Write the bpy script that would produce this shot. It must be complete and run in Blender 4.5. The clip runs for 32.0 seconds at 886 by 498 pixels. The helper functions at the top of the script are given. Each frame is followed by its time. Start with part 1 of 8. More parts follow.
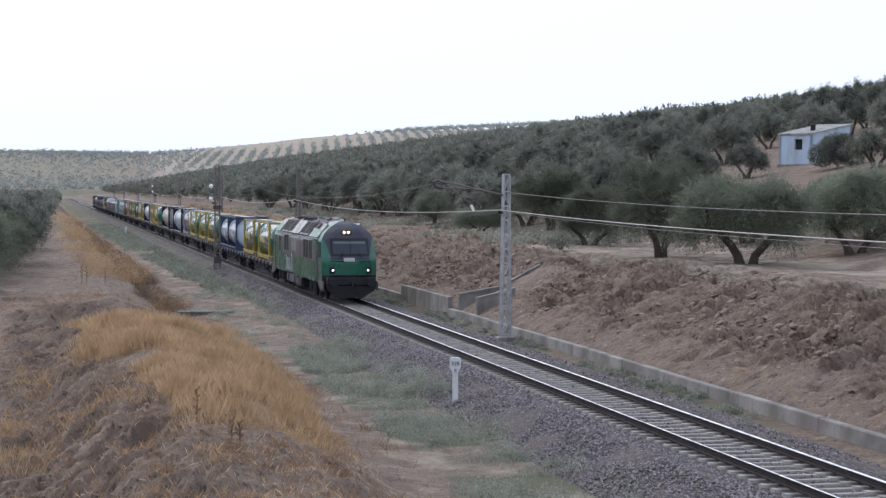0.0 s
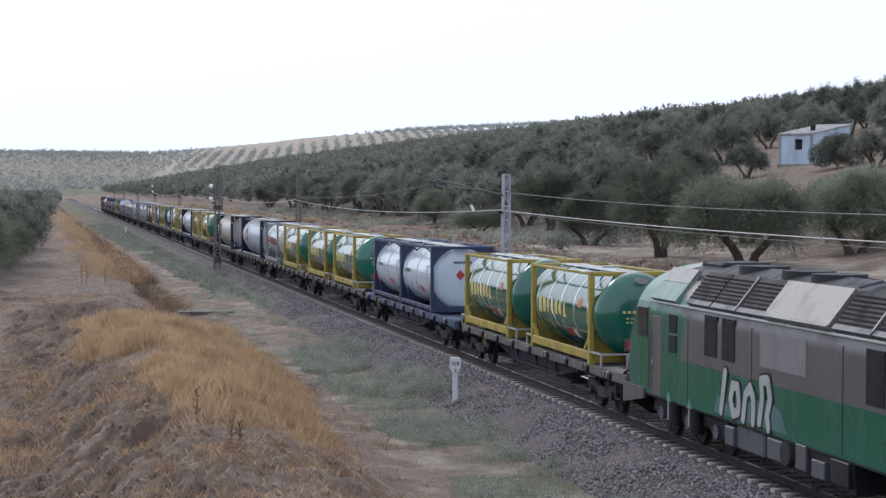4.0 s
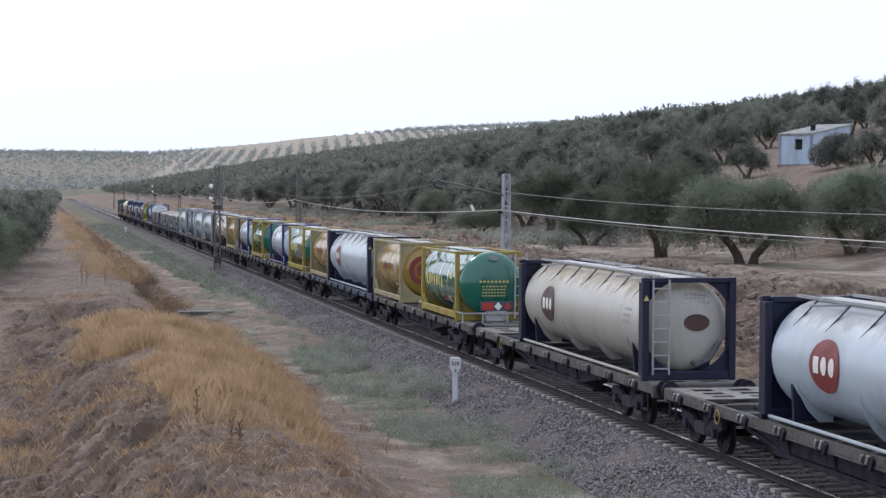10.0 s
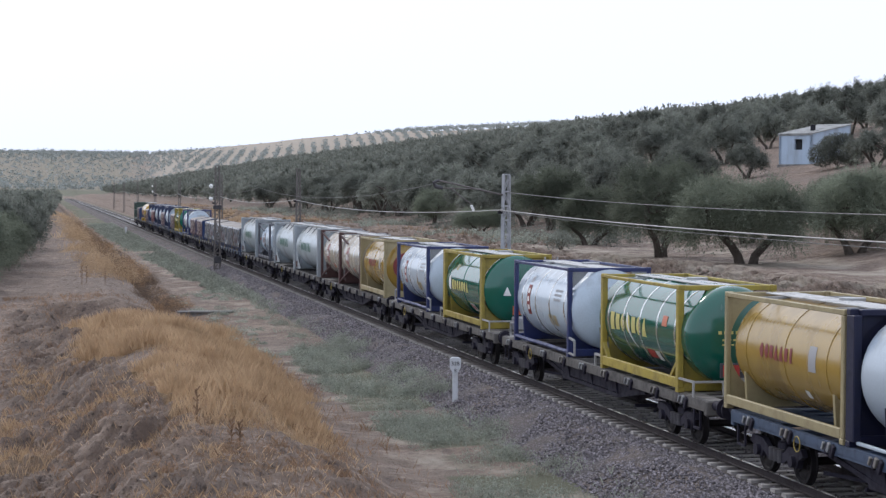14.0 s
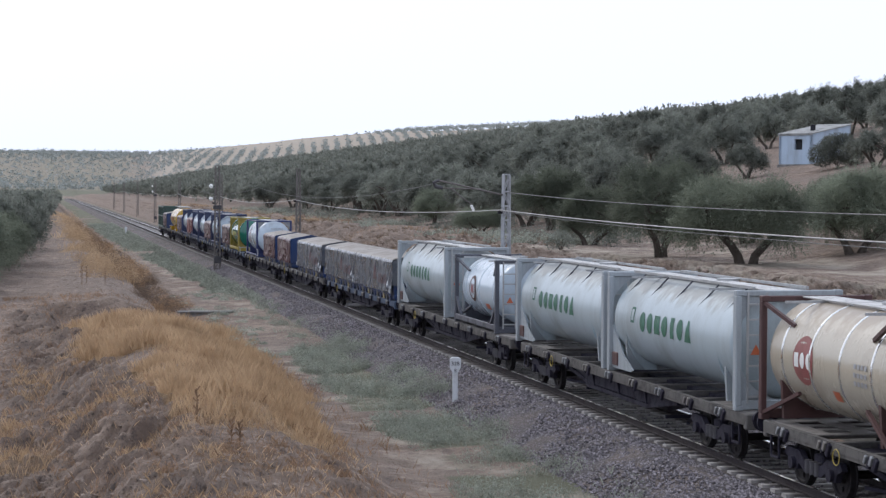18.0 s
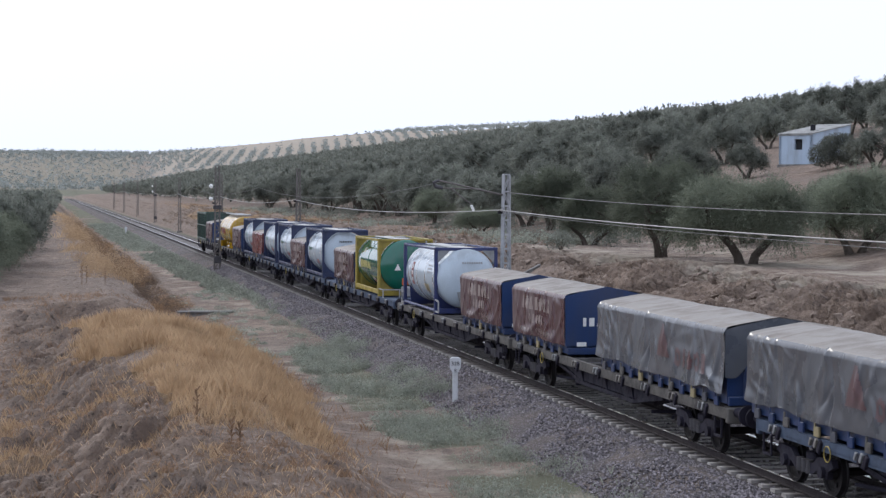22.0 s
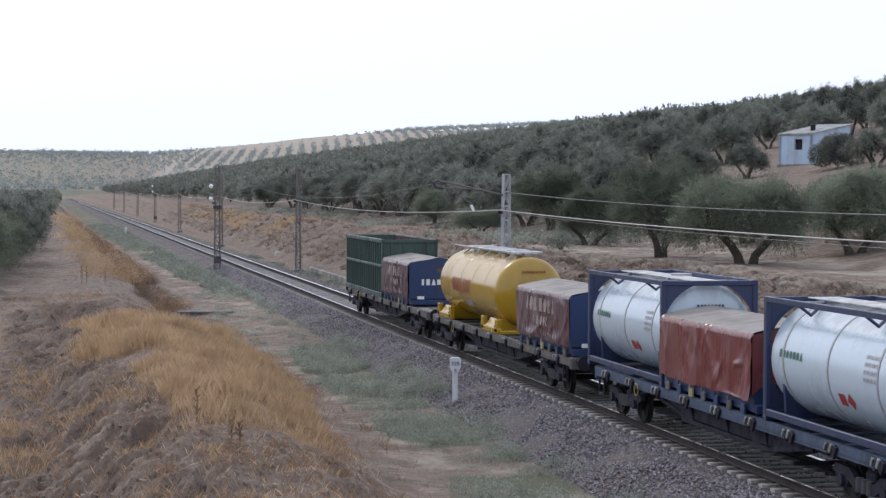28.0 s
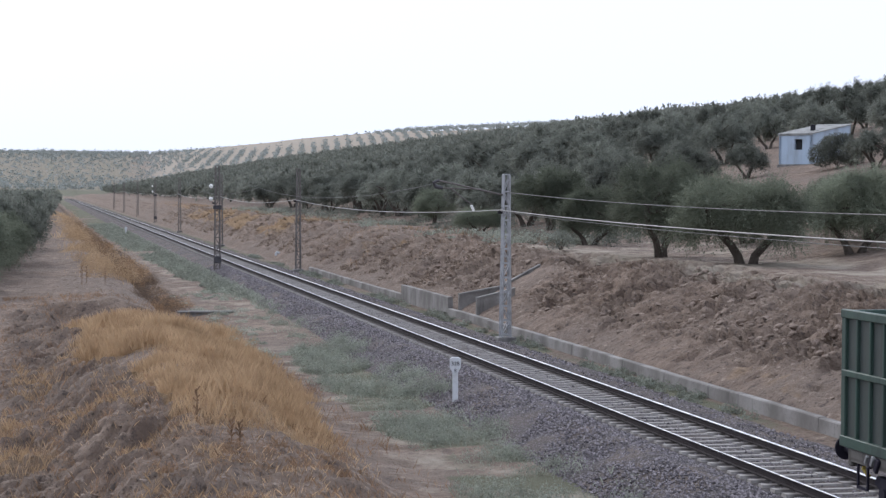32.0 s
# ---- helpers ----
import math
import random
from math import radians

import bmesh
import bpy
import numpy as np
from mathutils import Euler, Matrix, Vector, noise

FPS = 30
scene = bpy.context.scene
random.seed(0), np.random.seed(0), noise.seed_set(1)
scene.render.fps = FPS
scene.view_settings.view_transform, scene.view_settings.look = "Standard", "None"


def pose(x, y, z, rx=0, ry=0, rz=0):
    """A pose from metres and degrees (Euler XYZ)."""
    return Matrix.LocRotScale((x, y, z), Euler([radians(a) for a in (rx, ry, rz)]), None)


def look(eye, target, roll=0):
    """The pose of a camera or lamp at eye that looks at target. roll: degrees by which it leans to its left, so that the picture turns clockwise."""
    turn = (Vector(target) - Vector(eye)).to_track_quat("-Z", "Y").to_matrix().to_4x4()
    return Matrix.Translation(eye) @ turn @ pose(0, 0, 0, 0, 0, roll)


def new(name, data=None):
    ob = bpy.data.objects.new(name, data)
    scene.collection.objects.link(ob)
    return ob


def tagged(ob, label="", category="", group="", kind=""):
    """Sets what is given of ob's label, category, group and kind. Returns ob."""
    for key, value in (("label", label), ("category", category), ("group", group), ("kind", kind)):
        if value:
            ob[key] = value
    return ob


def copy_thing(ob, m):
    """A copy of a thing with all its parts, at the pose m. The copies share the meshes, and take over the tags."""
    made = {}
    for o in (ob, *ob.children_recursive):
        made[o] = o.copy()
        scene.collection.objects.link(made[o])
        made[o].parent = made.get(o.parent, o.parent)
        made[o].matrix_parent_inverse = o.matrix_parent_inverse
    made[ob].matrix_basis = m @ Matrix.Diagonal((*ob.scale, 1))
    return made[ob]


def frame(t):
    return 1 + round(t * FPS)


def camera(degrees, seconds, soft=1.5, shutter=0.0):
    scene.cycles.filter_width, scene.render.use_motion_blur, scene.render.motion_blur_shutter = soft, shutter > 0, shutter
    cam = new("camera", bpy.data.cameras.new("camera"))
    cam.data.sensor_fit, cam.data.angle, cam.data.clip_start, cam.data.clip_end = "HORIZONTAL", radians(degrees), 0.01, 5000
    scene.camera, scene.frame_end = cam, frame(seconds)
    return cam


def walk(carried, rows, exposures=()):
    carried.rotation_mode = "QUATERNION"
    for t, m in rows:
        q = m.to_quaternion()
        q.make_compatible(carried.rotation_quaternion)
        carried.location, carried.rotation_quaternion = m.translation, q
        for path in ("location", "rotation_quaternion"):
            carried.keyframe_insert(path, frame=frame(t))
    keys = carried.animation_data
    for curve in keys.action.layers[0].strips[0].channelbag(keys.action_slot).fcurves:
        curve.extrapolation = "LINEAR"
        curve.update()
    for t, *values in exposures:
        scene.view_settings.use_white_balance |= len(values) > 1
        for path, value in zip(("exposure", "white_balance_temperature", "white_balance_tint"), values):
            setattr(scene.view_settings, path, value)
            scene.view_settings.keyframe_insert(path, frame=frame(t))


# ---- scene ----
# ---------------------------------------------------------------- camera
# x across the track, y along it away from the camera, z up; rail tops at z = 0
EYE = (-15.70, 0.0, 5.80)
YAW, DIP = radians(12.376), radians(1.84)
AIM = (EYE[0] + 100 * math.sin(YAW), 100 * math.cos(YAW), EYE[2] - 100 * math.tan(DIP))
cam = camera(27.11, 32.0, soft=1.35)
STAND = look(EYE, AIM, 0.33)
walk(cam, [(0, STAND), (32.0, STAND)])

# ---------------------------------------------------------------- sky and sun
SUN_EL, SUN_AZ = radians(40), radians(-24)
world = bpy.data.worlds.new("hazy_sky")
scene.world = world
world.use_nodes = True
wn, wl = world.node_tree.nodes, world.node_tree.links
sky = wn.new("ShaderNodeTexSky")
sky.sky_type, sky.sun_disc, sky.sun_elevation, sky.sun_rotation = "NISHITA", False, SUN_EL, SUN_AZ
sky.dust_density, sky.air_density = 6.0, 1.0
pale = wn.new("ShaderNodeMix")
pale.data_type = "RGBA"
pale.inputs["Factor"].default_value = 0.91
pale.inputs[7].default_value = (6.75, 7.4, 9.0, 1)
wl.new(sky.outputs[0], pale.inputs[6])
wl.new(pale.outputs[2], wn["Background"].inputs[0])
wn["Background"].inputs[1].default_value = 0.15

sun = new("sun", bpy.data.lights.new("sun", "SUN"))
sun.data.energy, sun.data.angle, sun.data.color = 1.0, radians(14), (1.0, 0.96, 0.90)
sun.matrix_world = look((0, 0, 0), (-math.sin(SUN_AZ) * math.cos(SUN_EL), -math.cos(SUN_AZ) * math.cos(SUN_EL), -math.sin(SUN_EL)))
scene.view_settings.exposure = 0.0

# ---------------------------------------------------------------- materials
def nodes(name):
    m = bpy.data.materials.new(name)
    m.use_nodes = True
    return m, m.node_tree.nodes, m.node_tree.links, m.node_tree.nodes["Principled BSDF"]


def rgb(c, k=1.0):
    return (min(1, c[0] * k), min(1, c[1] * k), min(1, c[2] * k), 1)


def mixer(n, l, fac, a, b, mode="MIX"):
    x = n.new("ShaderNodeMix")
    x.data_type, x.blend_type = "RGBA", mode
    for sock, v in ((x.inputs[0], fac), (x.inputs[6], a), (x.inputs[7], b)):
        if isinstance(v, bpy.types.NodeSocket):
            l.new(v, sock)
        else:
            sock.default_value = v
    return x.outputs[2]


def ramp(n, l, fac, lo, hi):
    r = n.new("ShaderNodeMapRange")
    r.inputs[1].default_value, r.inputs[2].default_value = lo, hi
    r.interpolation_type = "SMOOTHSTEP"
    l.new(fac, r.inputs[0])
    return r.outputs[0]


def grain(n, l, vec, scale, detail=4, rough=0.6, stretch=None):
    if stretch:
        mp = n.new("ShaderNodeMapping")
        mp.inputs["Scale"].default_value = stretch
        l.new(vec, mp.inputs[0])
        vec = mp.outputs[0]
    t = n.new("ShaderNodeTexNoise")
    t.inputs["Scale"].default_value, t.inputs["Detail"].default_value, t.inputs["Roughness"].default_value = scale, detail, rough
    l.new(vec, t.inputs["Vector"])
    return t.outputs[0]


def surf(name, c, dirt=(0.10, 0.085, 0.07), amount=0.35, rough=0.5, metal=0.0, scale=1.5, fine=30, bump=0.15, streak=False, spread=0.0, coat=0.0, spec=0.5, crust=0.0):
    """A painted or bare surface with stains at a large scale and grain at a small one; crust: grime lying on a tank's crown and running down in tongues."""
    m, n, l, p = nodes(name)
    tc = n.new("ShaderNodeTexCoord").outputs["Object"]
    big = ramp(n, l, grain(n, l, tc, scale, 5, 0.65, (1, 1, 0.22) if streak else None), 0.42, 0.72)
    small = grain(n, l, tc, fine, 3)
    base = mixer(n, l, small, rgb(c, 0.86), rgb(c, 1.12))
    k = n.new("ShaderNodeMath")
    k.operation = "MULTIPLY"
    k.inputs[1].default_value = amount
    l.new(big, k.inputs[0])
    worn = k.outputs[0]
    if crust:
        xyz = n.new("ShaderNodeSeparateXYZ")
        l.new(tc, xyz.inputs[0])
        tongue = n.new("ShaderNodeMath")
        tongue.operation = "MULTIPLY_ADD"
        tongue.inputs[1].default_value = 1.3
        l.new(grain(n, l, tc, 2.2, 4, 0.6, (1, 1, 0.25)), tongue.inputs[0])
        l.new(xyz.outputs[2], tongue.inputs[2])
        lain = n.new("ShaderNodeMath")
        lain.operation = "MULTIPLY"
        lain.inputs[1].default_value = crust
        l.new(ramp(n, l, tongue.outputs[0], 2.55, 3.05), lain.inputs[0])
        both = n.new("ShaderNodeMath")
        both.operation = "MAXIMUM"
        l.new(worn, both.inputs[0])
        l.new(lain.outputs[0], both.inputs[1])
        worn = both.outputs[0]
    col = mixer(n, l, worn, base, rgb(dirt))
    if spread:
        oi = n.new("ShaderNodeObjectInfo").outputs["Random"]
        hs = n.new("ShaderNodeHueSaturation")
        v = n.new("ShaderNodeMapRange")
        v.inputs[3].default_value, v.inputs[4].default_value = 1 - spread, 1 + spread
        l.new(oi, v.inputs[0])
        l.new(v.outputs[0], hs.inputs["Value"])
        l.new(col, hs.inputs["Color"])
        col = hs.outputs[0]
    l.new(col, p.inputs["Base Color"])
    r = n.new("ShaderNodeMapRange")
    r.inputs[3].default_value, r.inputs[4].default_value = max(0.04, rough - 0.08), min(1, rough + 0.22)
    l.new(worn if crust else big, r.inputs[0])
    l.new(r.outputs[0], p.inputs["Roughness"])
    p.inputs["Metallic"].default_value = metal
    p.inputs["Specular IOR Level"].default_value = spec
    p.inputs["Coat Weight"].default_value = coat
    p.inputs["Coat Roughness"].default_value = 0.12
    if bump:
        b = n.new("ShaderNodeBump")
        b.inputs["Strength"].default_value, b.inputs["Distance"].default_value = bump, 0.01
        l.new(small, b.inputs["Height"])
        l.new(b.outputs[0], p.inputs["Normal"])
    return m


def foliage(name, c, c2, thru=0.25, rough=0.6, clump=1.1, single=0.45):
    m, n, l, p = nodes(name)
    ri = n.new("ShaderNodeNewGeometry").outputs["Random Per Island"]
    oi = n.new("ShaderNodeObjectInfo").outputs["Random"]
    tc = n.new("ShaderNodeTexCoord").outputs["Object"]
    big = ramp(n, l, grain(n, l, tc, clump, 3), 0.32, 0.68)
    k = n.new("ShaderNodeMix")
    k.inputs[0].default_value = single
    l.new(big, k.inputs[2])
    l.new(ri, k.inputs[3])
    col = mixer(n, l, k.outputs[0], rgb(c), rgb(c2))
    hs = n.new("ShaderNodeHueSaturation")
    v = n.new("ShaderNodeMapRange")
    v.inputs[3].default_value, v.inputs[4].default_value = 0.72, 1.28
    l.new(oi, v.inputs[0])
    l.new(v.outputs[0], hs.inputs["Value"])
    l.new(col, hs.inputs["Color"])
    l.new(hs.outputs[0], p.inputs["Base Color"])
    p.inputs["Roughness"].default_value = rough
    p.inputs["Specular IOR Level"].default_value = 0.12
    tr = n.new("ShaderNodeBsdfTranslucent")
    l.new(hs.outputs[0], tr.inputs[0])
    mx = n.new("ShaderNodeMixShader")
    mx.inputs[0].default_value = thru
    l.new(p.outputs[0], mx.inputs[1])
    l.new(tr.outputs[0], mx.inputs[2])
    l.new(mx.outputs[0], n["Material Output"].inputs[0])
    return m


def glow(name, c, k):
    m, n, l, p = nodes(name)
    p.inputs["Base Color"].default_value = rgb(c)
    p.inputs["Emission Color"].default_value = rgb(c)
    p.inputs["Emission Strength"].default_value = k
    return m


def ground_material():
    m, n, l, p = nodes("dry_earth_and_grass")
    pos = n.new("ShaderNodeNewGeometry").outputs["Position"]
    at = n.new("ShaderNodeAttribute")
    at.attribute_name = "cover"
    sp = n.new("ShaderNodeSeparateColor")
    l.new(at.outputs["Color"], sp.inputs[0])
    big = grain(n, l, pos, 0.12, 6, 0.6)
    mid = grain(n, l, pos, 0.9, 6, 0.65)
    lump = grain(n, l, pos, 2.6, 5, 0.7)
    fine = grain(n, l, pos, 9, 5, 0.7)
    soil = mixer(n, l, ramp(n, l, mid, 0.35, 0.68), (0.150, 0.105, 0.080, 1), (0.29, 0.215, 0.165, 1))
    soil = mixer(n, l, ramp(n, l, big, 0.38, 0.66), soil, (0.20, 0.152, 0.122, 1))
    # lump tops paled, hollows darkened: the bump's light and shade put into the colour
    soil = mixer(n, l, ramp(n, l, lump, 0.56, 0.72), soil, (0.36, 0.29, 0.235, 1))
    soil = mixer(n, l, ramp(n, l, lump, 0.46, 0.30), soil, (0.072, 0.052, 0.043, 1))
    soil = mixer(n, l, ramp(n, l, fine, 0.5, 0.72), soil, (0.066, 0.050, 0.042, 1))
    dry = mixer(n, l, fine, (0.18, 0.115, 0.062, 1), (0.36, 0.245, 0.14, 1))
    green = mixer(n, l, fine, (0.075, 0.08, 0.05, 1), (0.16, 0.155, 0.10, 1))
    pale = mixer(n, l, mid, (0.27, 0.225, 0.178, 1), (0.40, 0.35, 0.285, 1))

    def cover(chan, edge):
        s = n.new("ShaderNodeMath")
        s.operation = "ADD"
        l.new(sp.outputs[chan], s.inputs[0])
        o = n.new("ShaderNodeMath")
        o.operation = "MULTIPLY_ADD"
        o.inputs[1].default_value, o.inputs[2].default_value = 0.9, -0.45
        l.new(mid, o.inputs[0])
        l.new(o.outputs[0], s.inputs[1])
        return ramp(n, l, s.outputs[0], edge - 0.15, edge + 0.15)

    col = mixer(n, l, cover(0, 0.5), soil, dry)
    col = mixer(n, l, cover(1, 0.5), col, green)
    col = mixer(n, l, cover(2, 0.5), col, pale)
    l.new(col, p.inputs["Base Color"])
    p.inputs["Roughness"].default_value = 0.95
    b = n.new("ShaderNodeBump")
    b.inputs["Strength"].default_value, b.inputs["Distance"].default_value = 0.9, 0.30
    h = mixer(n, l, 0.35, lump, fine)
    l.new(h, b.inputs["Height"])
    l.new(b.outputs[0], p.inputs["Normal"])
    return m


def gravel_material():
    m, n, l, p = nodes("grey_ballast_stone")
    pos = n.new("ShaderNodeNewGeometry").outputs["Position"]
    v = n.new("ShaderNodeTexVoronoi")
    v.inputs["Scale"].default_value = 16
    l.new(pos, v.inputs["Vector"])
    sp = n.new("ShaderNodeSeparateColor")
    l.new(v.outputs["Color"], sp.inputs[0])
    stone = mixer(n, l, sp.outputs[0], (0.048, 0.043, 0.050, 1), (0.224, 0.200, 0.220, 1))
    # gaps between stones darkened: their shade is put into the colour
    stone = mixer(n, l, ramp(n, l, v.outputs["Distance"], 0.25, 0.6), stone, (0.055, 0.046, 0.042, 1))
    big = ramp(n, l, grain(n, l, pos, 0.5, 4), 0.4, 0.7)
    stone = mixer(n, l, big, stone, mixer(n, l, 0.35, stone, (0.20, 0.145, 0.11, 1)))
    # bed between the shoulders darkened: the train's shade put into the stone colour
    across = n.new("ShaderNodeSeparateXYZ")
    l.new(pos, across.inputs[0])
    off = n.new("ShaderNodeMath")
    off.operation = "ABSOLUTE"
    l.new(across.outputs[0], off.inputs[0])
    dark_band = n.new("ShaderNodeMath")
    dark_band.operation = "MULTIPLY"
    dark_band.inputs[1].default_value = 0.5
    l.new(ramp(n, l, off.outputs[0], 2.0, 1.5), dark_band.inputs[0])
    stone = mixer(n, l, dark_band.outputs[0], stone, (0.052, 0.044, 0.042, 1))
    l.new(stone, p.inputs["Base Color"])
    p.inputs["Roughness"].default_value = 0.9
    b = n.new("ShaderNodeBump")
    b.inputs["Strength"].default_value, b.inputs["Distance"].default_value, b.invert = 0.9, 0.04, True
    l.new(v.outputs["Distance"], b.inputs["Height"])
    l.new(b.outputs[0], p.inputs["Normal"])
    return m


def stone_material():
    m, n, l, p = nodes("loose_ballast_stone")
    ri = n.new("ShaderNodeNewGeometry").outputs["Random Per Island"]
    col = mixer(n, l, ri, (0.067, 0.060, 0.066, 1), (0.345, 0.312, 0.328, 1))
    l.new(col, p.inputs["Base Color"])
    p.inputs["Roughness"].default_value = 0.88
    return m


def clod_material():
    m, n, l, p = nodes("hard_earth_clod")
    ri = n.new("ShaderNodeNewGeometry").outputs["Random Per Island"]
    pos = n.new("ShaderNodeNewGeometry").outputs["Position"]
    col = mixer(n, l, ri, (0.185, 0.137, 0.109, 1), (0.325, 0.256, 0.208, 1))
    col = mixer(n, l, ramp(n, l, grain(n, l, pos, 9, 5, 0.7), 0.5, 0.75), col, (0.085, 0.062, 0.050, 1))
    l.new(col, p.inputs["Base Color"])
    p.inputs["Roughness"].default_value = 0.95
    b = n.new("ShaderNodeBump")
    b.inputs["Strength"].default_value, b.inputs["Distance"].default_value = 0.8, 0.04
    l.new(grain(n, l, pos, 14, 5, 0.7), b.inputs["Height"])
    l.new(b.outputs[0], p.inputs["Normal"])
    return m


def wall_concrete():
    """Cast concrete: broad pale and grey patches, greenish damp, and thin run-off streaks."""
    m, n, l, p = nodes("stained_wall_concrete")
    pos = n.new("ShaderNodeNewGeometry").outputs["Position"]
    patch_ = ramp(n, l, grain(n, l, pos, 0.55, 5, 0.6, (1, 1, 0.8)), 0.36, 0.66)
    small = grain(n, l, pos, 12, 4)
    run_off = ramp(n, l, grain(n, l, pos, 1.9, 4, 0.6, (1, 1, 0.13)), 0.57, 0.70)
    damp = ramp(n, l, grain(n, l, pos, 0.28, 4, 0.6), 0.54, 0.68)
    col = mixer(n, l, patch_, (0.155, 0.142, 0.132, 1), (0.295, 0.28, 0.266, 1))
    col = mixer(n, l, ramp(n, l, small, 0.5, 0.8), col, (0.16, 0.148, 0.138, 1))
    k = n.new("ShaderNodeMath")
    k.operation = "MULTIPLY"
    k.inputs[1].default_value = 0.55
    l.new(run_off, k.inputs[0])
    col = mixer(n, l, k.outputs[0], col, (0.062, 0.058, 0.056, 1))
    d = n.new("ShaderNodeMath")
    d.operation = "MULTIPLY"
    d.inputs[1].default_value = 0.5
    l.new(damp, d.inputs[0])
    col = mixer(n, l, d.outputs[0], col, (0.10, 0.105, 0.088, 1))
    l.new(col, p.inputs["Base Color"])
    p.inputs["Roughness"].default_value = 0.92
    b = n.new("ShaderNodeBump")
    b.inputs["Strength"].default_value, b.inputs["Distance"].default_value = 0.4, 0.01
    l.new(small, b.inputs["Height"])
    l.new(b.outputs[0], p.inputs["Normal"])
    return m


def sleeper_concrete():
    """Pale concrete, darker beside the rails."""
    m, n, l, p = nodes("pale_concrete_sleeper")
    pos = n.new("ShaderNodeNewGeometry").outputs["Position"]
    small = grain(n, l, pos, 22, 4)
    stain = ramp(n, l, grain(n, l, pos, 2.6, 4), 0.42, 0.72)
    col = mixer(n, l, small, (0.285, 0.268, 0.255, 1), (0.37, 0.35, 0.33, 1))
    col = mixer(n, l, stain, col, mixer(n, l, 0.55, col, (0.12, 0.10, 0.09, 1)))
    xyz = n.new("ShaderNodeSeparateXYZ")
    l.new(pos, xyz.inputs[0])
    far = n.new("ShaderNodeMath")
    far.operation = "ABSOLUTE"
    l.new(xyz.outputs[0], far.inputs[0])
    rail = n.new("ShaderNodeMath")
    rail.operation = "SUBTRACT"
    rail.inputs[1].default_value = 0.90
    l.new(far.outputs[0], rail.inputs[0])
    near = n.new("ShaderNodeMath")
    near.operation = "ABSOLUTE"
    l.new(rail.outputs[0], near.inputs[0])
    dark_band = n.new("ShaderNodeMath")
    dark_band.operation = "MULTIPLY"
    dark_band.inputs[1].default_value = 0.8
    l.new(ramp(n, l, near.outputs[0], 0.34, 0.16), dark_band.inputs[0])
    col = mixer(n, l, dark_band.outputs[0], col, (0.075, 0.062, 0.058, 1))
    l.new(col, p.inputs["Base Color"])
    p.inputs["Roughness"].default_value = 0.92
    b = n.new("ShaderNodeBump")
    b.inputs["Strength"].default_value, b.inputs["Distance"].default_value = 0.3, 0.01
    l.new(small, b.inputs["Height"])
    l.new(b.outputs[0], p.inputs["Normal"])
    return m


WALLCONCRETE = wall_concrete()
CLOD = clod_material()
EARTH, GRAVEL, STONE = ground_material(), gravel_material(), stone_material()
CONCRETE = surf("weathered_concrete", (0.235, 0.226, 0.217), (0.055, 0.052, 0.052), 0.8, 0.9, scale=0.8, fine=14, bump=0.4, streak=True)
SLEEPER = sleeper_concrete()
RUST = surf("rusty_rail_steel", (0.042, 0.036, 0.038), (0.03, 0.024, 0.023), 0.5, 0.85, 0.1, 4, 40, spec=0.15)
SHINE = surf("polished_rail_head", (0.88, 0.88, 0.89), (0.75, 0.75, 0.75), 0.2, 0.33, 1.0, 2, 30, 0.0)
GALV = surf("galvanised_steel", (0.42, 0.43, 0.45), (0.2, 0.19, 0.18), 0.5, 0.5, 0.6, 3, 30)
DARKSTEEL = surf("dark_weathered_steel", (0.08, 0.077, 0.084), (0.04, 0.034, 0.032), 0.5, 0.7, 0.2, 3, 30, spec=0.3)
POLEGREY = surf("weathered_pole_steel", (0.175, 0.158, 0.15), (0.08, 0.07, 0.065), 0.5, 0.75, 0.15, 3, 30, spec=0.3)
CABLE = surf("aluminium_cable", (0.40, 0.39, 0.375), (0.28, 0.27, 0.26), 0.2, 0.5, 0.4, 3, 30, 0)
THINCABLE = surf("grey_wire", (0.15, 0.145, 0.145), (0.09, 0.09, 0.09), 0.2, 0.5, 0.5, 3, 30, 0)
PORCELAIN = surf("white_porcelain", (0.82, 0.82, 0.8), (0.5, 0.5, 0.5), 0.1, 0.2, 0, 5, 30, 0, coat=0.5)
WHITEWASH = surf("stained_whitewash", (0.43, 0.525, 0.63), (0.24, 0.25, 0.27), 0.5, 0.9, 0, 0.9, 12, 0.3, streak=True)
ROOFSHEET = surf("old_fibre_cement_sheet", (0.36, 0.36, 0.345), (0.13, 0.125, 0.12), 0.75, 0.9, 0, 1.2, 14, 0.3)
VOID = surf("dark_interior", (0.02, 0.02, 0.022), (0.01, 0.01, 0.01), 0.3, 0.9)
MARKWHITE = surf("white_marker_paint", (0.62, 0.64, 0.67), (0.4, 0.36, 0.32), 0.35, 0.7, 0, 3, 20, 0.2)
BLACK = surf("black_paint", (0.015, 0.015, 0.022), (0.035, 0.032, 0.03), 0.4, 0.6, spec=0.2)
LOUVREDARK = surf("near_black_louvre", (0.010, 0.010, 0.017), (0.022, 0.02, 0.022), 0.4, 0.6, spec=0.2)
BARK = surf("olive_bark", (0.085, 0.068, 0.055), (0.03, 0.025, 0.02), 0.6, 0.95, 0, 4, 16, 0.8)
LEAF = foliage("olive_leaf", (0.132, 0.149, 0.113), (0.242, 0.267, 0.202), 0.55, rough=0.8, clump=0.7, single=0.12)
LEAFDARK = foliage("shaded_olive_leaf", (0.130, 0.139, 0.120), (0.262, 0.278, 0.237), 0.48, rough=0.8, clump=0.6, single=0.12)
STRAW = foliage("dry_straw", (0.40, 0.272, 0.164), (0.66, 0.478, 0.305), 0.45, clump=0.9, single=0.26)
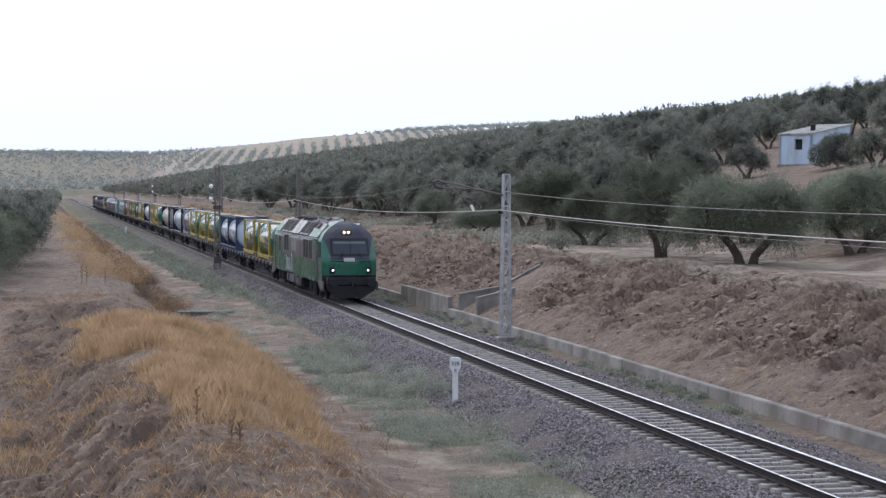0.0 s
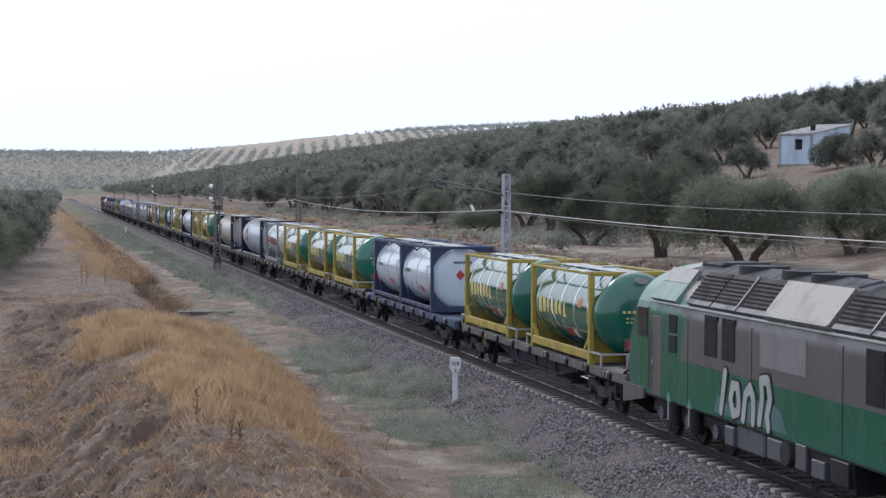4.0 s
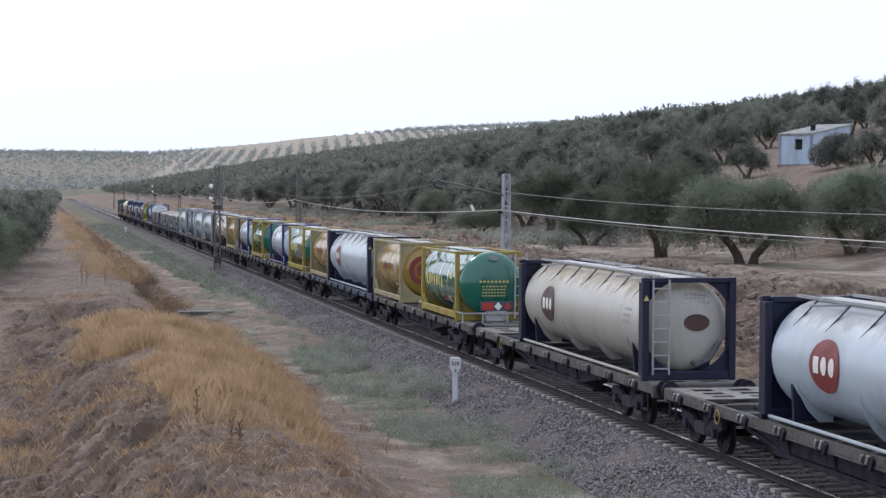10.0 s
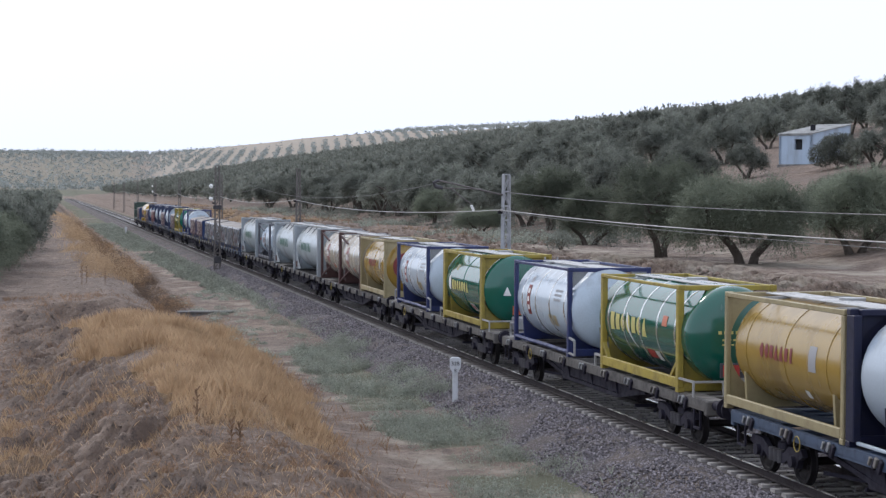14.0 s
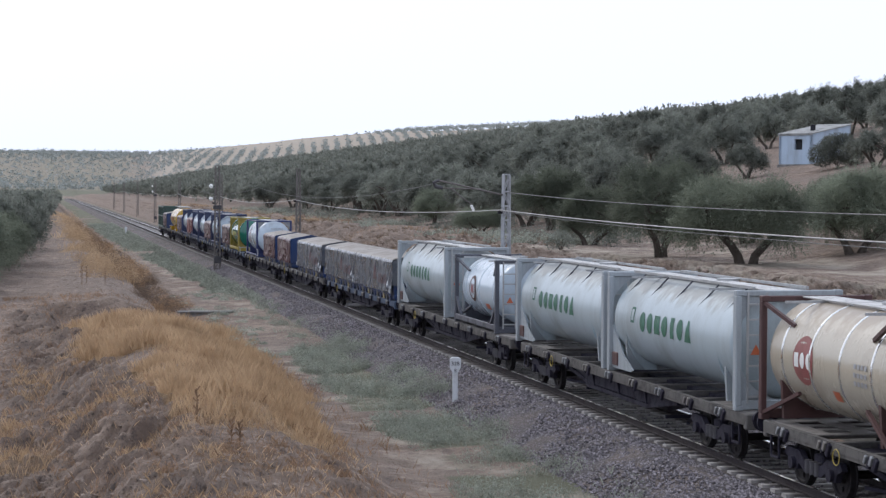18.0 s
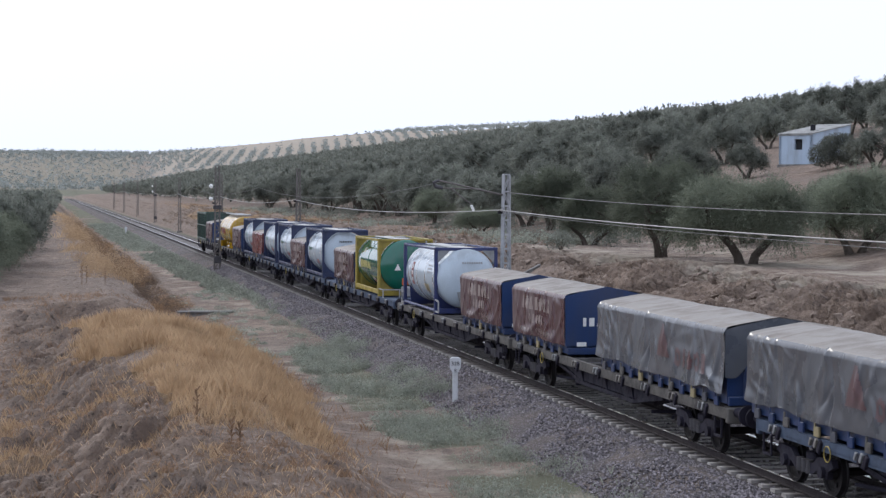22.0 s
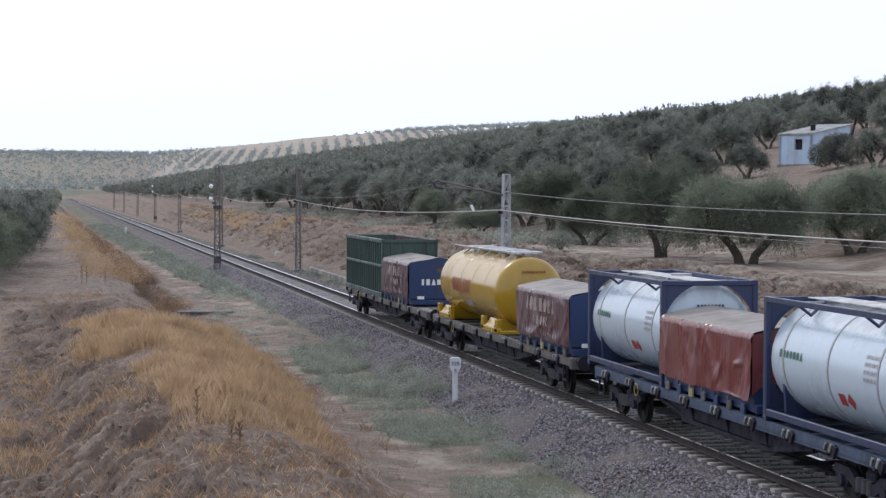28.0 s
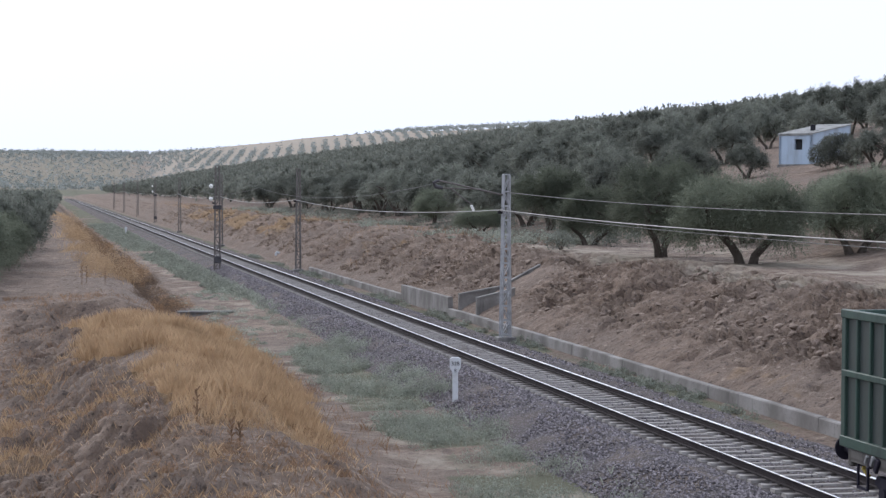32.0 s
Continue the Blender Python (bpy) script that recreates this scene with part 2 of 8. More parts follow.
WEED = foliage("grey_green_weed", (0.205, 0.220, 0.182), (0.405, 0.43, 0.362), 0.42, clump=1.3, single=0.22)
# paler, greyer leaf for the far hill: distance haze put into the colour
HAZYLEAF = foliage("hazed_olive_leaf", (0.25, 0.275, 0.262), (0.345, 0.37, 0.35), 0.3)
SCRUB = foliage("brown_scrub", (0.15, 0.096, 0.062), (0.36, 0.235, 0.15), 0.35, single=0.25)
DEADSCRUB = foliage("grey_brown_dead_scrub", (0.135, 0.098, 0.075), (0.235, 0.172, 0.128), 0.35, single=0.15)
RUSTSCRUB = foliage("rusty_dead_scrub", (0.20, 0.128, 0.078), (0.39, 0.255, 0.155), 0.42, single=0.16)
# train paints
GREENTANK = surf("green_tank_paint", (0.006, 0.114, 0.078), (0.035, 0.075, 0.06), 0.35, 0.16, 0.0, 0.9, 25, 0.03, streak=True, spread=0.12, coat=0.5)
YELLOWFRAME = surf("yellow_frame_paint", (0.34, 0.26, 0.042), (0.14, 0.11, 0.055), 0.55, 0.5, 0, 2, 25, 0.05, spread=0.1)
WHITETANK = surf("white_tank_paint", (0.49, 0.575, 0.65), (0.29, 0.32, 0.345), 0.45, 0.3, 0, 0.9, 25, 0.03, streak=True, spread=0.05, coat=0.2, crust=0.75)
COOLTANK = surf("blue_white_tank_paint", (0.44, 0.51, 0.575), (0.26, 0.26, 0.265), 0.5, 0.38, 0, 0.9, 25, 0.03, streak=True, coat=0.1, crust=0.85)
PALETANK = surf("grey_white_tank_paint", (0.37, 0.44, 0.475), (0.22, 0.23, 0.225), 0.55, 0.38, 0, 0.9, 25, 0.03, streak=True, coat=0.08, crust=0.9)
CREAMTANK = surf("cream_tank_paint", (0.45, 0.405, 0.325), (0.26, 0.21, 0.16), 0.5, 0.33, 0, 0.9, 25, 0.03, streak=True, spread=0.05, coat=0.2, crust=0.85)
BEIGETANK = surf("dirty_beige_tank_paint", (0.43, 0.418, 0.38), (0.27, 0.225, 0.16), 0.5, 0.45, 0, 0.9, 25, 0.05, streak=True, crust=0.9)
BLUEFRAME = surf("navy_frame_paint", (0.025, 0.038, 0.095), (0.045, 0.042, 0.048), 0.4, 0.45, 0, 2, 25, 0.05)
DARKFRAME = surf("blue_black_frame_paint", (0.016, 0.018, 0.044), (0.035, 0.032, 0.038), 0.4, 0.5, 0, 2, 25, 0.05, spec=0.3)
BRIGHTBLUE = surf("bright_blue_frame_paint", (0.026, 0.038, 0.125), (0.035, 0.033, 0.05), 0.35, 0.42, 0, 2, 25, 0.05)
TEALFRAME = surf("grey_green_frame_paint", (0.17, 0.20, 0.215), (0.10, 0.095, 0.09), 0.45, 0.5, 0, 2, 25, 0.05)
GREYFRAME = surf("grey_frame_paint", (0.075, 0.08, 0.10), (0.05, 0.045, 0.045), 0.45, 0.5, 0, 2, 25, 0.05)
WHITEFRAME = surf("white_frame_paint", (0.33, 0.365, 0.39), (0.17, 0.165, 0.155), 0.5, 0.45, 0, 2, 25, 0.05, streak=True)
BROWNFRAME = surf("red_brown_frame_paint", (0.090, 0.046, 0.044), (0.05, 0.038, 0.036), 0.4, 0.55, 0, 2, 25, 0.05, spec=0.35)
YELLOWTANK = surf("golden_yellow_tank_paint", (0.35, 0.225, 0.048), (0.16, 0.105, 0.045), 0.65, 0.3, 0, 0.8, 25, 0.04, streak=True, coat=0.3, crust=0.6)
GOLDTANK = surf("glossy_golden_tank_paint", (0.40, 0.240, 0.016), (0.20, 0.115, 0.02), 0.45, 0.28, 0, 0.8, 25, 0.03, streak=True, coat=0.22, crust=0.4)
PALEYELLOW = surf("faded_yellow_frame_paint", (0.33, 0.275, 0.15), (0.18, 0.14, 0.085), 0.4, 0.5, 0, 2, 25, 0.05)
BANDSTEEL = surf("bright_steel_band", (0.72, 0.72, 0.70), (0.45, 0.44, 0.42), 0.3, 0.22, 0.85, 2, 30, 0.02)
GREYSTEEL = surf("dull_grey_frame_paint", (0.26, 0.27, 0.28), (0.12, 0.11, 0.11), 0.5, 0.5, 0.2, 2, 25, 0.05)
SILVER = surf("brushed_steel_cladding", (0.46, 0.50, 0.54), (0.30, 0.31, 0.31), 0.4, 0.3, 0.4, 0.9, 25, 0.03, streak=True, crust=0.5)
WALKWAY = surf("aluminium_walkway", (0.42, 0.425, 0.43), (0.17, 0.165, 0.16), 0.5, 0.5, 0.4, 2, 30)
WAGON = surf("grimy_wagon_steel", (0.128, 0.120, 0.112), (0.034, 0.031, 0.036), 0.7, 0.75, 0.0, 2, 25, 0.2, spread=0.15, spec=0.25)
WAGONBLUE = surf("grimy_blue_wagon_steel", (0.065, 0.090, 0.140), (0.04, 0.04, 0.046), 0.6, 0.7, 0.0, 2, 25, 0.2, spec=0.25)
DECKPLATE = surf("worn_deck_steel", (0.225, 0.21, 0.195), (0.07, 0.06, 0.058), 0.6, 0.6, 0.2, 1.5, 25, 0.15, spread=0.1)
BOGIE = surf("brake_dust_steel", (0.021, 0.019, 0.032), (0.013, 0.011, 0.014), 0.5, 0.75, 0.0, 3, 25, 0.2, spec=0.25)
TREAD = surf("wheel_tread_steel", (0.022, 0.020, 0.022), (0.012, 0.011, 0.011), 0.7, 0.6, 0.3, 3, 25, 0.05, spec=0.2)
TARPGREY = surf("grey_tarpaulin", (0.092, 0.100, 0.116), (0.145, 0.147, 0.155), 0.5, 0.30, 0, 0.9, 25, 0.04, spread=0.10, spec=0.5)
TARPBROWN = surf("brown_red_tarpaulin", (0.074, 0.032, 0.040), (0.20, 0.155, 0.145), 0.75, 0.34, 0, 1.3, 25, 0.05, streak=True, spread=0.15, spec=0.35)
TARPRED = surf("red_tarpaulin", (0.15, 0.034, 0.036), (0.19, 0.12, 0.105), 0.5, 0.30, 0, 1.2, 25, 0.05, streak=True, spec=0.45)
TARPTOP = surf("pale_tarpaulin_top", (0.245, 0.222, 0.20), (0.15, 0.125, 0.11), 0.5, 0.65, 0, 1.0, 25, 0.1)
BOXBLUE = surf("blue_box_paint", (0.020, 0.044, 0.125), (0.035, 0.033, 0.04), 0.4, 0.4, 0, 1.2, 25, 0.05, streak=True)
BOXGREEN = surf("dull_green_box_paint", (0.040, 0.078, 0.064), (0.035, 0.036, 0.036), 0.6, 0.5, 0, 1.2, 25, 0.1, streak=True)
BOXPANEL = surf("greyed_green_panel", (0.050, 0.064, 0.060), (0.060, 0.056, 0.054), 0.6, 0.55, 0, 1.2, 25, 0.1, streak=True)
RUSTBOX = surf("rusted_box_interior", (0.068, 0.046, 0.042), (0.028, 0.02, 0.02), 0.5, 0.9, 0, 2, 20, 0.2, spec=0.2)
INKRED, INKYELLOW = surf("red_print", (0.40, 0.04, 0.035), amount=0.15), surf("yellow_print", (0.56, 0.49, 0.17), amount=0.15)
INKWHITE, INKGREEN = surf("white_print", (0.76, 0.76, 0.74), amount=0.15), surf("green_print", (0.03, 0.13, 0.085), amount=0.15)
INKBLACK, INKORANGE = surf("black_print", (0.05, 0.05, 0.055), amount=0.1), surf("orange_print", (0.48, 0.12, 0.05), amount=0.1)
INKBRICK, INKGREY = surf("brick_red_print", (0.21, 0.032, 0.032), amount=0.2), surf("grey_print", (0.33, 0.33, 0.34), amount=0.1)
INKSPRAY = surf("pale_spray_paint", (0.34, 0.36, 0.36), (0.10, 0.14, 0.15), 0.5)
SPRAYHAZE = surf("blue_green_spray_haze", (0.06, 0.135, 0.145), (0.02, 0.11, 0.08), 0.7)
INKPINK = surf("faded_white_print", (0.29, 0.235, 0.215), (0.14, 0.10, 0.09), 0.7)
FADEDORANGE = surf("faded_orange_print", (0.14, 0.085, 0.04), (0.03, 0.045, 0.09), 0.8)
INKFADED = surf("faded_brick_print", (0.24, 0.066, 0.062), (0.20, 0.12, 0.10), 0.5)
INKROSE = surf("faded_red_print", (0.125, 0.070, 0.076), (0.10, 0.09, 0.095), 0.6, 0.35)
FADEDGREY = surf("painted_out_grey", (0.17, 0.17, 0.18), (0.11, 0.10, 0.10), 0.4)
# locomotive
LOCOGREEN = surf("locomotive_green", (0.006, 0.098, 0.062), (0.028, 0.078, 0.064), 0.45, 0.3, 0, 1.0, 25, 0.03, streak=True, coat=0.15, spec=0.35)
LOCOGREY = surf("locomotive_grimy_grey", (0.076, 0.072, 0.084), (0.08, 0.07, 0.065), 0.5, 0.45, 0, 1.0, 25, 0.04, streak=True, coat=0.2)
LOCOMINT = surf("locomotive_pale_mint", (0.125, 0.245, 0.205), (0.10, 0.12, 0.11), 0.45, 0.4, 0, 1.0, 25, 0.03, streak=True, coat=0.1)
LOCOPALE = surf("locomotive_pale_edge", (0.34, 0.37, 0.36), (0.16, 0.16, 0.15), 0.5, 0.4)
LOCOROOF = surf("locomotive_pale_roof", (0.225, 0.215, 0.20), (0.09, 0.08, 0.075), 0.55, 0.35, 0.2, 1.2, 25, 0.05, coat=0.2)
LOCONAVY = surf("locomotive_slate_blue", (0.034, 0.035, 0.055), (0.028, 0.027, 0.034), 0.3, 0.5, 0, 1.2, 25, 0.03, spec=0.25)
LOCOBLACK = surf("locomotive_black_steel", (0.012, 0.012, 0.017), (0.022, 0.02, 0.022), 0.45, 0.55, 0, 2, 25, 0.08, spec=0.32)
GRILLE = surf("dark_louvre_steel", (0.024, 0.024, 0.028), (0.045, 0.04, 0.04), 0.4, 0.65, 0.0, 2, 25, 0.08, spec=0.25)
BLIND = surf("grey_green_blind", (0.06, 0.105, 0.12))
LAMPHEAD, LAMPTOP = glow("white_headlamp", (0.90, 0.96, 1.0), 1.6), glow("warm_top_lamp", (1.0, 0.74, 0.40), 1.8)


def glass_material():
    m, n, l, p = nodes("tinted_cab_glass")
    p.inputs["Base Color"].default_value = (0.014, 0.022, 0.036, 1)
    p.inputs["Roughness"].default_value = 0.06
    p.inputs["Specular IOR Level"].default_value = 0.4
    return m


GLASS = glass_material()


# ---------------------------------------------------------------- mesh tools
class Shape:
    """Collects vertices and faces of one mesh."""

    def __init__(self):
        self.v, self.f, self.cuts = [], [], []

    def add(self, v, f):
        k = len(self.v)
        self.v += [tuple(p) for p in v]
        self.f += [tuple(i + k for i in q) for q in f]
        return self

    def box(self, c, s, bev=0.0, turn=None):
        """A box with chamfered edges."""
        hx, hy, hz = s[0] / 2, s[1] / 2, s[2] / 2
        if bev <= 0:
            v = [(x * hx, y * hy, z * hz) for x in (-1, 1) for y in (-1, 1) for z in (-1, 1)]
            f = [(0, 1, 3, 2), (4, 6, 7, 5), (0, 4, 5, 1), (2, 3, 7, 6), (0, 2, 6, 4), (1, 5, 7, 3)]
        else:
            b = min(bev, hx * 0.9, hy * 0.9, hz * 0.9)
            v, f, at = [], [], {}
            for x in (-1, 1):
                for y in (-1, 1):
                    for z in (-1, 1):
                        for a in range(3):
                            d = [hx - b, hy - b, hz - b]
                            d[a] += b
                            at[x, y, z, a] = len(v)
                            v.append((x * d[0], y * d[1], z * d[2]))
            for a in range(3):
                p, q = (a + 1) % 3, (a + 2) % 3
                for s1 in (-1, 1):
                    def k(i, j, aa=a, ss=s1):
                        w = [0, 0, 0]
                        w[aa], w[p], w[q] = ss, i, j
                        return tuple(w)
                    quad = [at[(*k(i, j), a)] for i, j in ((-1, -1), (1, -1), (1, 1), (-1, 1))]
                    f.append(tuple(quad if s1 > 0 else quad[::-1]))
                    for s2 in (-1, 1):
                        e0, e1 = [0, 0, 0], [0, 0, 0]
                        e0[a] = e1[a] = s1
                        e0[p] = e1[p] = s2
                        e0[q], e1[q] = -1, 1
                        quad = [at[(*e0, a)], at[(*e1, a)], at[(*e1, p)], at[(*e0, p)]]
                        f.append(tuple(quad if s1 * s2 < 0 else quad[::-1]))
            for x in (-1, 1):
                for y in (-1, 1):
                    for z in (-1, 1):
                        t = [at[x, y, z, a] for a in range(3)]
                        f.append(tuple(t if x * y * z > 0 else t[::-1]))
        if turn is not None:
            v = [tuple(turn @ Vector(p)) for p in v]
        return self.add([(p[0] + c[0], p[1] + c[1], p[2] + c[2]) for p in v], f)

    def rod(self, a, b, r, n=8, r2=None, caps=True):
        return self.sweep([a, b], [r, r if r2 is None else r2], n, caps)

    def bar(self, a, b, w, h=None):
        """A square bar from a to b."""
        return self.sweep([a, b], [w * 0.7071, w * 0.7071], 4, True, 0.7854, (h or w) / w)

    def sweep(self, pts, radii, n=8, caps=True, phase=0.0, flat=1.0):
        pts = [Vector(p) for p in pts]
        v, f = [], []
        side = None
        for i, p in enumerate(pts):
            d = (pts[min(i + 1, len(pts) - 1)] - pts[max(i - 1, 0)]).normalized()
            if side is None:
                side = d.cross(Vector((0, 0, 1)))
                if side.length < 1e-3:
                    side = Vector((1, 0, 0))
            side = (side - d * side.dot(d)).normalized()
            up = side.cross(d)
            for k in range(n):
                a = phase + 2 * math.pi * k / n
                v.append(p + side * (radii[i] * math.cos(a)) + up * (radii[i] * flat * math.sin(a)))
        for i in range(len(pts) - 1):
            for k in range(n):
                a, b = i * n + k, i * n + (k + 1) % n
                f.append((a, b, b + n, a + n))
        if caps:
            f.append(tuple(range(n))[::-1])
            f.append(tuple(range((len(pts) - 1) * n, len(pts) * n)))
        return self.add(v, f)

    def spin(self, prof, n=32, cx=0.0, cz=0.0, a0=0.0, a1=None):
        """A surface turned round an axis along y; prof is a list of (y, radius)."""
        full = a1 is None
        m = n if full else n + 1
        v, f = [], []
        for y, r in prof:
            for k in range(m):
                a = a0 + (2 * math.pi if full else a1 - a0) * k / n
                v.append((cx + r * math.cos(a), y, cz + r * math.sin(a)))
        for i in range(len(prof) - 1):
            for k in range(n):
                k2 = (k + 1) % m
                f.append((i * m + k, (i + 1) * m + k, (i + 1) * m + k2, i * m + k2))
        return self.add(v, f)

    def slab(self, poly, axis, lo, hi):
        """A plate: poly is drawn in the plane across the axis and thickened from lo to hi."""
        n = len(poly)

        def put(p, w):
            return (w, p[0], p[1]) if axis == "x" else (p[0], w, p[1]) if axis == "y" else (p[0], p[1], w)
        v = [put(p, lo) for p in poly] + [put(p, hi) for p in poly]
        f = [tuple(range(n)), tuple(range(n, 2 * n))[::-1]] + [(i, i + n, (i + 1) % n + n, (i + 1) % n) for i in range(n)]
        return self.add(v, f)


def mesh_of(name, sh, material, smooth=0.6):
    me = bpy.data.meshes.new(name)
    me.from_pydata(sh.v, [], sh.f)
    me.materials.append(material)
    if smooth:
        me.shade_smooth()
        me.set_sharp_from_angle(angle=smooth)
    return me


def part(name, sh, material, parent, label="", smooth=0.6, at=None):
    if isinstance(sh, Shape) and sh.cuts:
        # a row of figures: each is a part of its own
        ends = sh.cuts[1:] + [(len(sh.v), len(sh.f))]
        for (v0, f0), (v1, f1) in zip(sh.cuts, ends):
            one, spot, back = Shape(), {}, []
            for q in sh.v[v0:v1]:
                key = (round(q[0], 4), round(q[1], 4), round(q[2], 4))
                if key not in spot:
                    spot[key] = len(one.v)
                    one.v.append(q)
                back.append(spot[key])
            one.f = [tuple(back[i - v0] for i in f) for f in sh.f[f0:f1]]
            ob = part(name, one, material, parent, label, smooth, at)
        return ob
    ob = new(name, sh if isinstance(sh, bpy.types.Mesh) else mesh_of(name, sh, material, smooth))
    ob.parent = parent
    if at is not None:
        ob.location = at
    if label:
        ob["label"] = label
    if name == "lettering" and isinstance(sh, Shape) and len(sh.f) > 24 and not label.startswith("faded"):
        ob["kind"] = "stuff"
    return ob


def thing(name, label, category, group="", kind="", at=(0, 0, 0)):
    ob = new(name)
    ob.location = at
    return tagged(ob, label, category, group, kind)


def single(name, sh, material, label, category, group="", kind="", smooth=0.6):
    return tagged(new(name, mesh_of(name, sh, material, smooth)), label, category, group, kind)


def fast_mesh(name, verts, faces, material, smooth=False):
    """A big mesh from arrays; all faces have the same number of corners."""
    me = bpy.data.meshes.new(name)
    verts, faces = np.asarray(verts, np.float32), np.asarray(faces, np.int32)
    k = faces.shape[1]
    me.vertices.add(len(verts))
    me.vertices.foreach_set("co", verts.ravel())
    me.loops.add(faces.size)
    me.loops.foreach_set("vertex_index", faces.ravel())
    me.polygons.add(len(faces))
    me.polygons.foreach_set("loop_start", np.arange(0, faces.size, k, dtype=np.int32))
    me.polygons.foreach_set("use_smooth", np.full(len(faces), smooth))
    me.update(calc_edges=True)
    me.materials.append(material)
    return me


# ---------------------------------------------------------------- lie of the land
def smooth_noise(x, y, size, seed):
    """Value noise on arrays."""
    x, y = np.asarray(x, float) / size, np.asarray(y, float) / size
    i, j = np.floor(x), np.floor(y)
    u, v = x - i, y - j
    u, v = u * u * (3 - 2 * u), v * v * (3 - 2 * v)

    def rnd(a, b):
        h = np.sin(a * 127.1 + b * 311.7 + seed * 74.7) * 43758.5453
        return h - np.floor(h)
    return (rnd(i, j) * (1 - u) + rnd(i + 1, j) * u) * (1 - v) + (rnd(i, j + 1) * (1 - u) + rnd(i + 1, j + 1) * u) * v


def cells(x, y, size, seed):
    """Nearest and second nearest distance to jittered cell points, and the nearest one's own number."""
    x, y = np.asarray(x, float) / size, np.asarray(y, float) / size
    i0, j0 = np.floor(x), np.floor(y)
    f1, f2, own = np.full(x.shape, 9.0), np.full(x.shape, 9.0), np.zeros(x.shape)
    for di in (-1, 0, 1):
        for dj in (-1, 0, 1):
            i, j = i0 + di, j0 + dj
            h = np.sin(i * 127.1 + j * 311.7 + seed * 74.7) * 43758.5453
            h = h - np.floor(h)
            g = np.sin(i * 269.5 + j * 183.3 + seed * 31.9) * 24634.6345
            g = g - np.floor(g)
            d = np.hypot(i + 0.1 + 0.8 * h - x, j + 0.1 + 0.8 * g - y)
            near = d < f1
            f2 = np.where(near, f1, np.minimum(f2, d))
            own = np.where(near, (h * 7.3 + g * 3.1) % 1.0, own)
            f1 = np.where(near, d, f1)
    return f1, f2, own


def step(a, b, x):
    t = np.clip((np.asarray(x, float) - a) / (b - a), 0, 1)
    return t * t * (3 - 2 * t)


def mound_edge(y):
    return np.interp(y, [30, 37, 40, 44, 50, 62, 69, 82], [-12.5, -12.7, -12.9, -13.0, -13.4, -14.4, -14.6, -15.0])


def cut_relief(x, y):
    """How far the face of the cutting stands proud or hollow."""
    slope = step(4.3, 5.2, x) * (1 - step(9.6, 12.5, x))
    u, v = 0.8 * x + 0.6 * y, 0.8 * y - 0.6 * x
    # crumbling lumps with crevices between them, and burrow-like holes, on the cutting
    warp = (smooth_noise(x, y, 0.9, 31) - 0.5) * 0.9
    g, h = x * 1.1 + 0.45 * y + warp, 0.62 * y - 0.42 * x - warp * 0.6
    patchy = step(0.30, 0.62, smooth_noise(x, y, 2.6, 34))
    a1, a2, own = cells(g, h, 0.62, 1)
    b1, b2, own_b = cells(g + 3.7, h * 1.1, 0.30, 2)
    ledge = (0.32 * (own - 0.5) - 0.20 * np.exp(-((a2 - a1) / 0.17) ** 2)) * (0.55 + 0.45 * patchy) + (0.17 * (own_b - 0.5) - 0.13 * np.exp(-((b2 - b1) / 0.2) ** 2)) * (0.5 + 0.5 * patchy)
    c1, c2, own_c = cells(x + warp * 0.4, y * 0.8, 0.85, 3)
    pit = (own_c < 0.55) * (1 - step(0.12 + 0.12 * own_c, 0.22 + 0.20 * own_c, c1)) * 0.75
    lump = ledge + (smooth_noise(u, v, 0.9, 33) - 0.5) * 0.16
    hollow = pit * patchy + (smooth_noise(u, v, 2.6, 14) - 0.5) * 0.5
    talus = 0.22 + 0.78 * step(5.2, 6.5, x + (smooth_noise(x, y, 3.0, 44) - 0.5) * 1.6)
    clear = 1 - np.exp(-((y - 86.2) / 3.4) ** 4) * (1 - step(8.2, 9.4, x))
    # farther on, slanting rills run down the face
    down, lay = y - 1.5 * x + warp * 1.5, y + 0.6 * x
    rill = np.abs(smooth_noise(down, lay * 0.2, 2.1, 46) - 0.5) * 2 + 0.6 * np.abs(smooth_noise(down, lay * 0.3, 0.9, 47) - 0.5)
    gully = (0.55 - np.minimum(rill, 1.0)) * 0.75 + (smooth_noise(x * 1.6, y * 0.5, 1.1, 48) - 0.5) * 0.35
    far_face = step(92, 112, y) * (1 - step(300, 420, y))
    return slope * talus * clear * ((lump - hollow) * (1 - 0.75 * step(95, 140, y)) - gully * far_face)


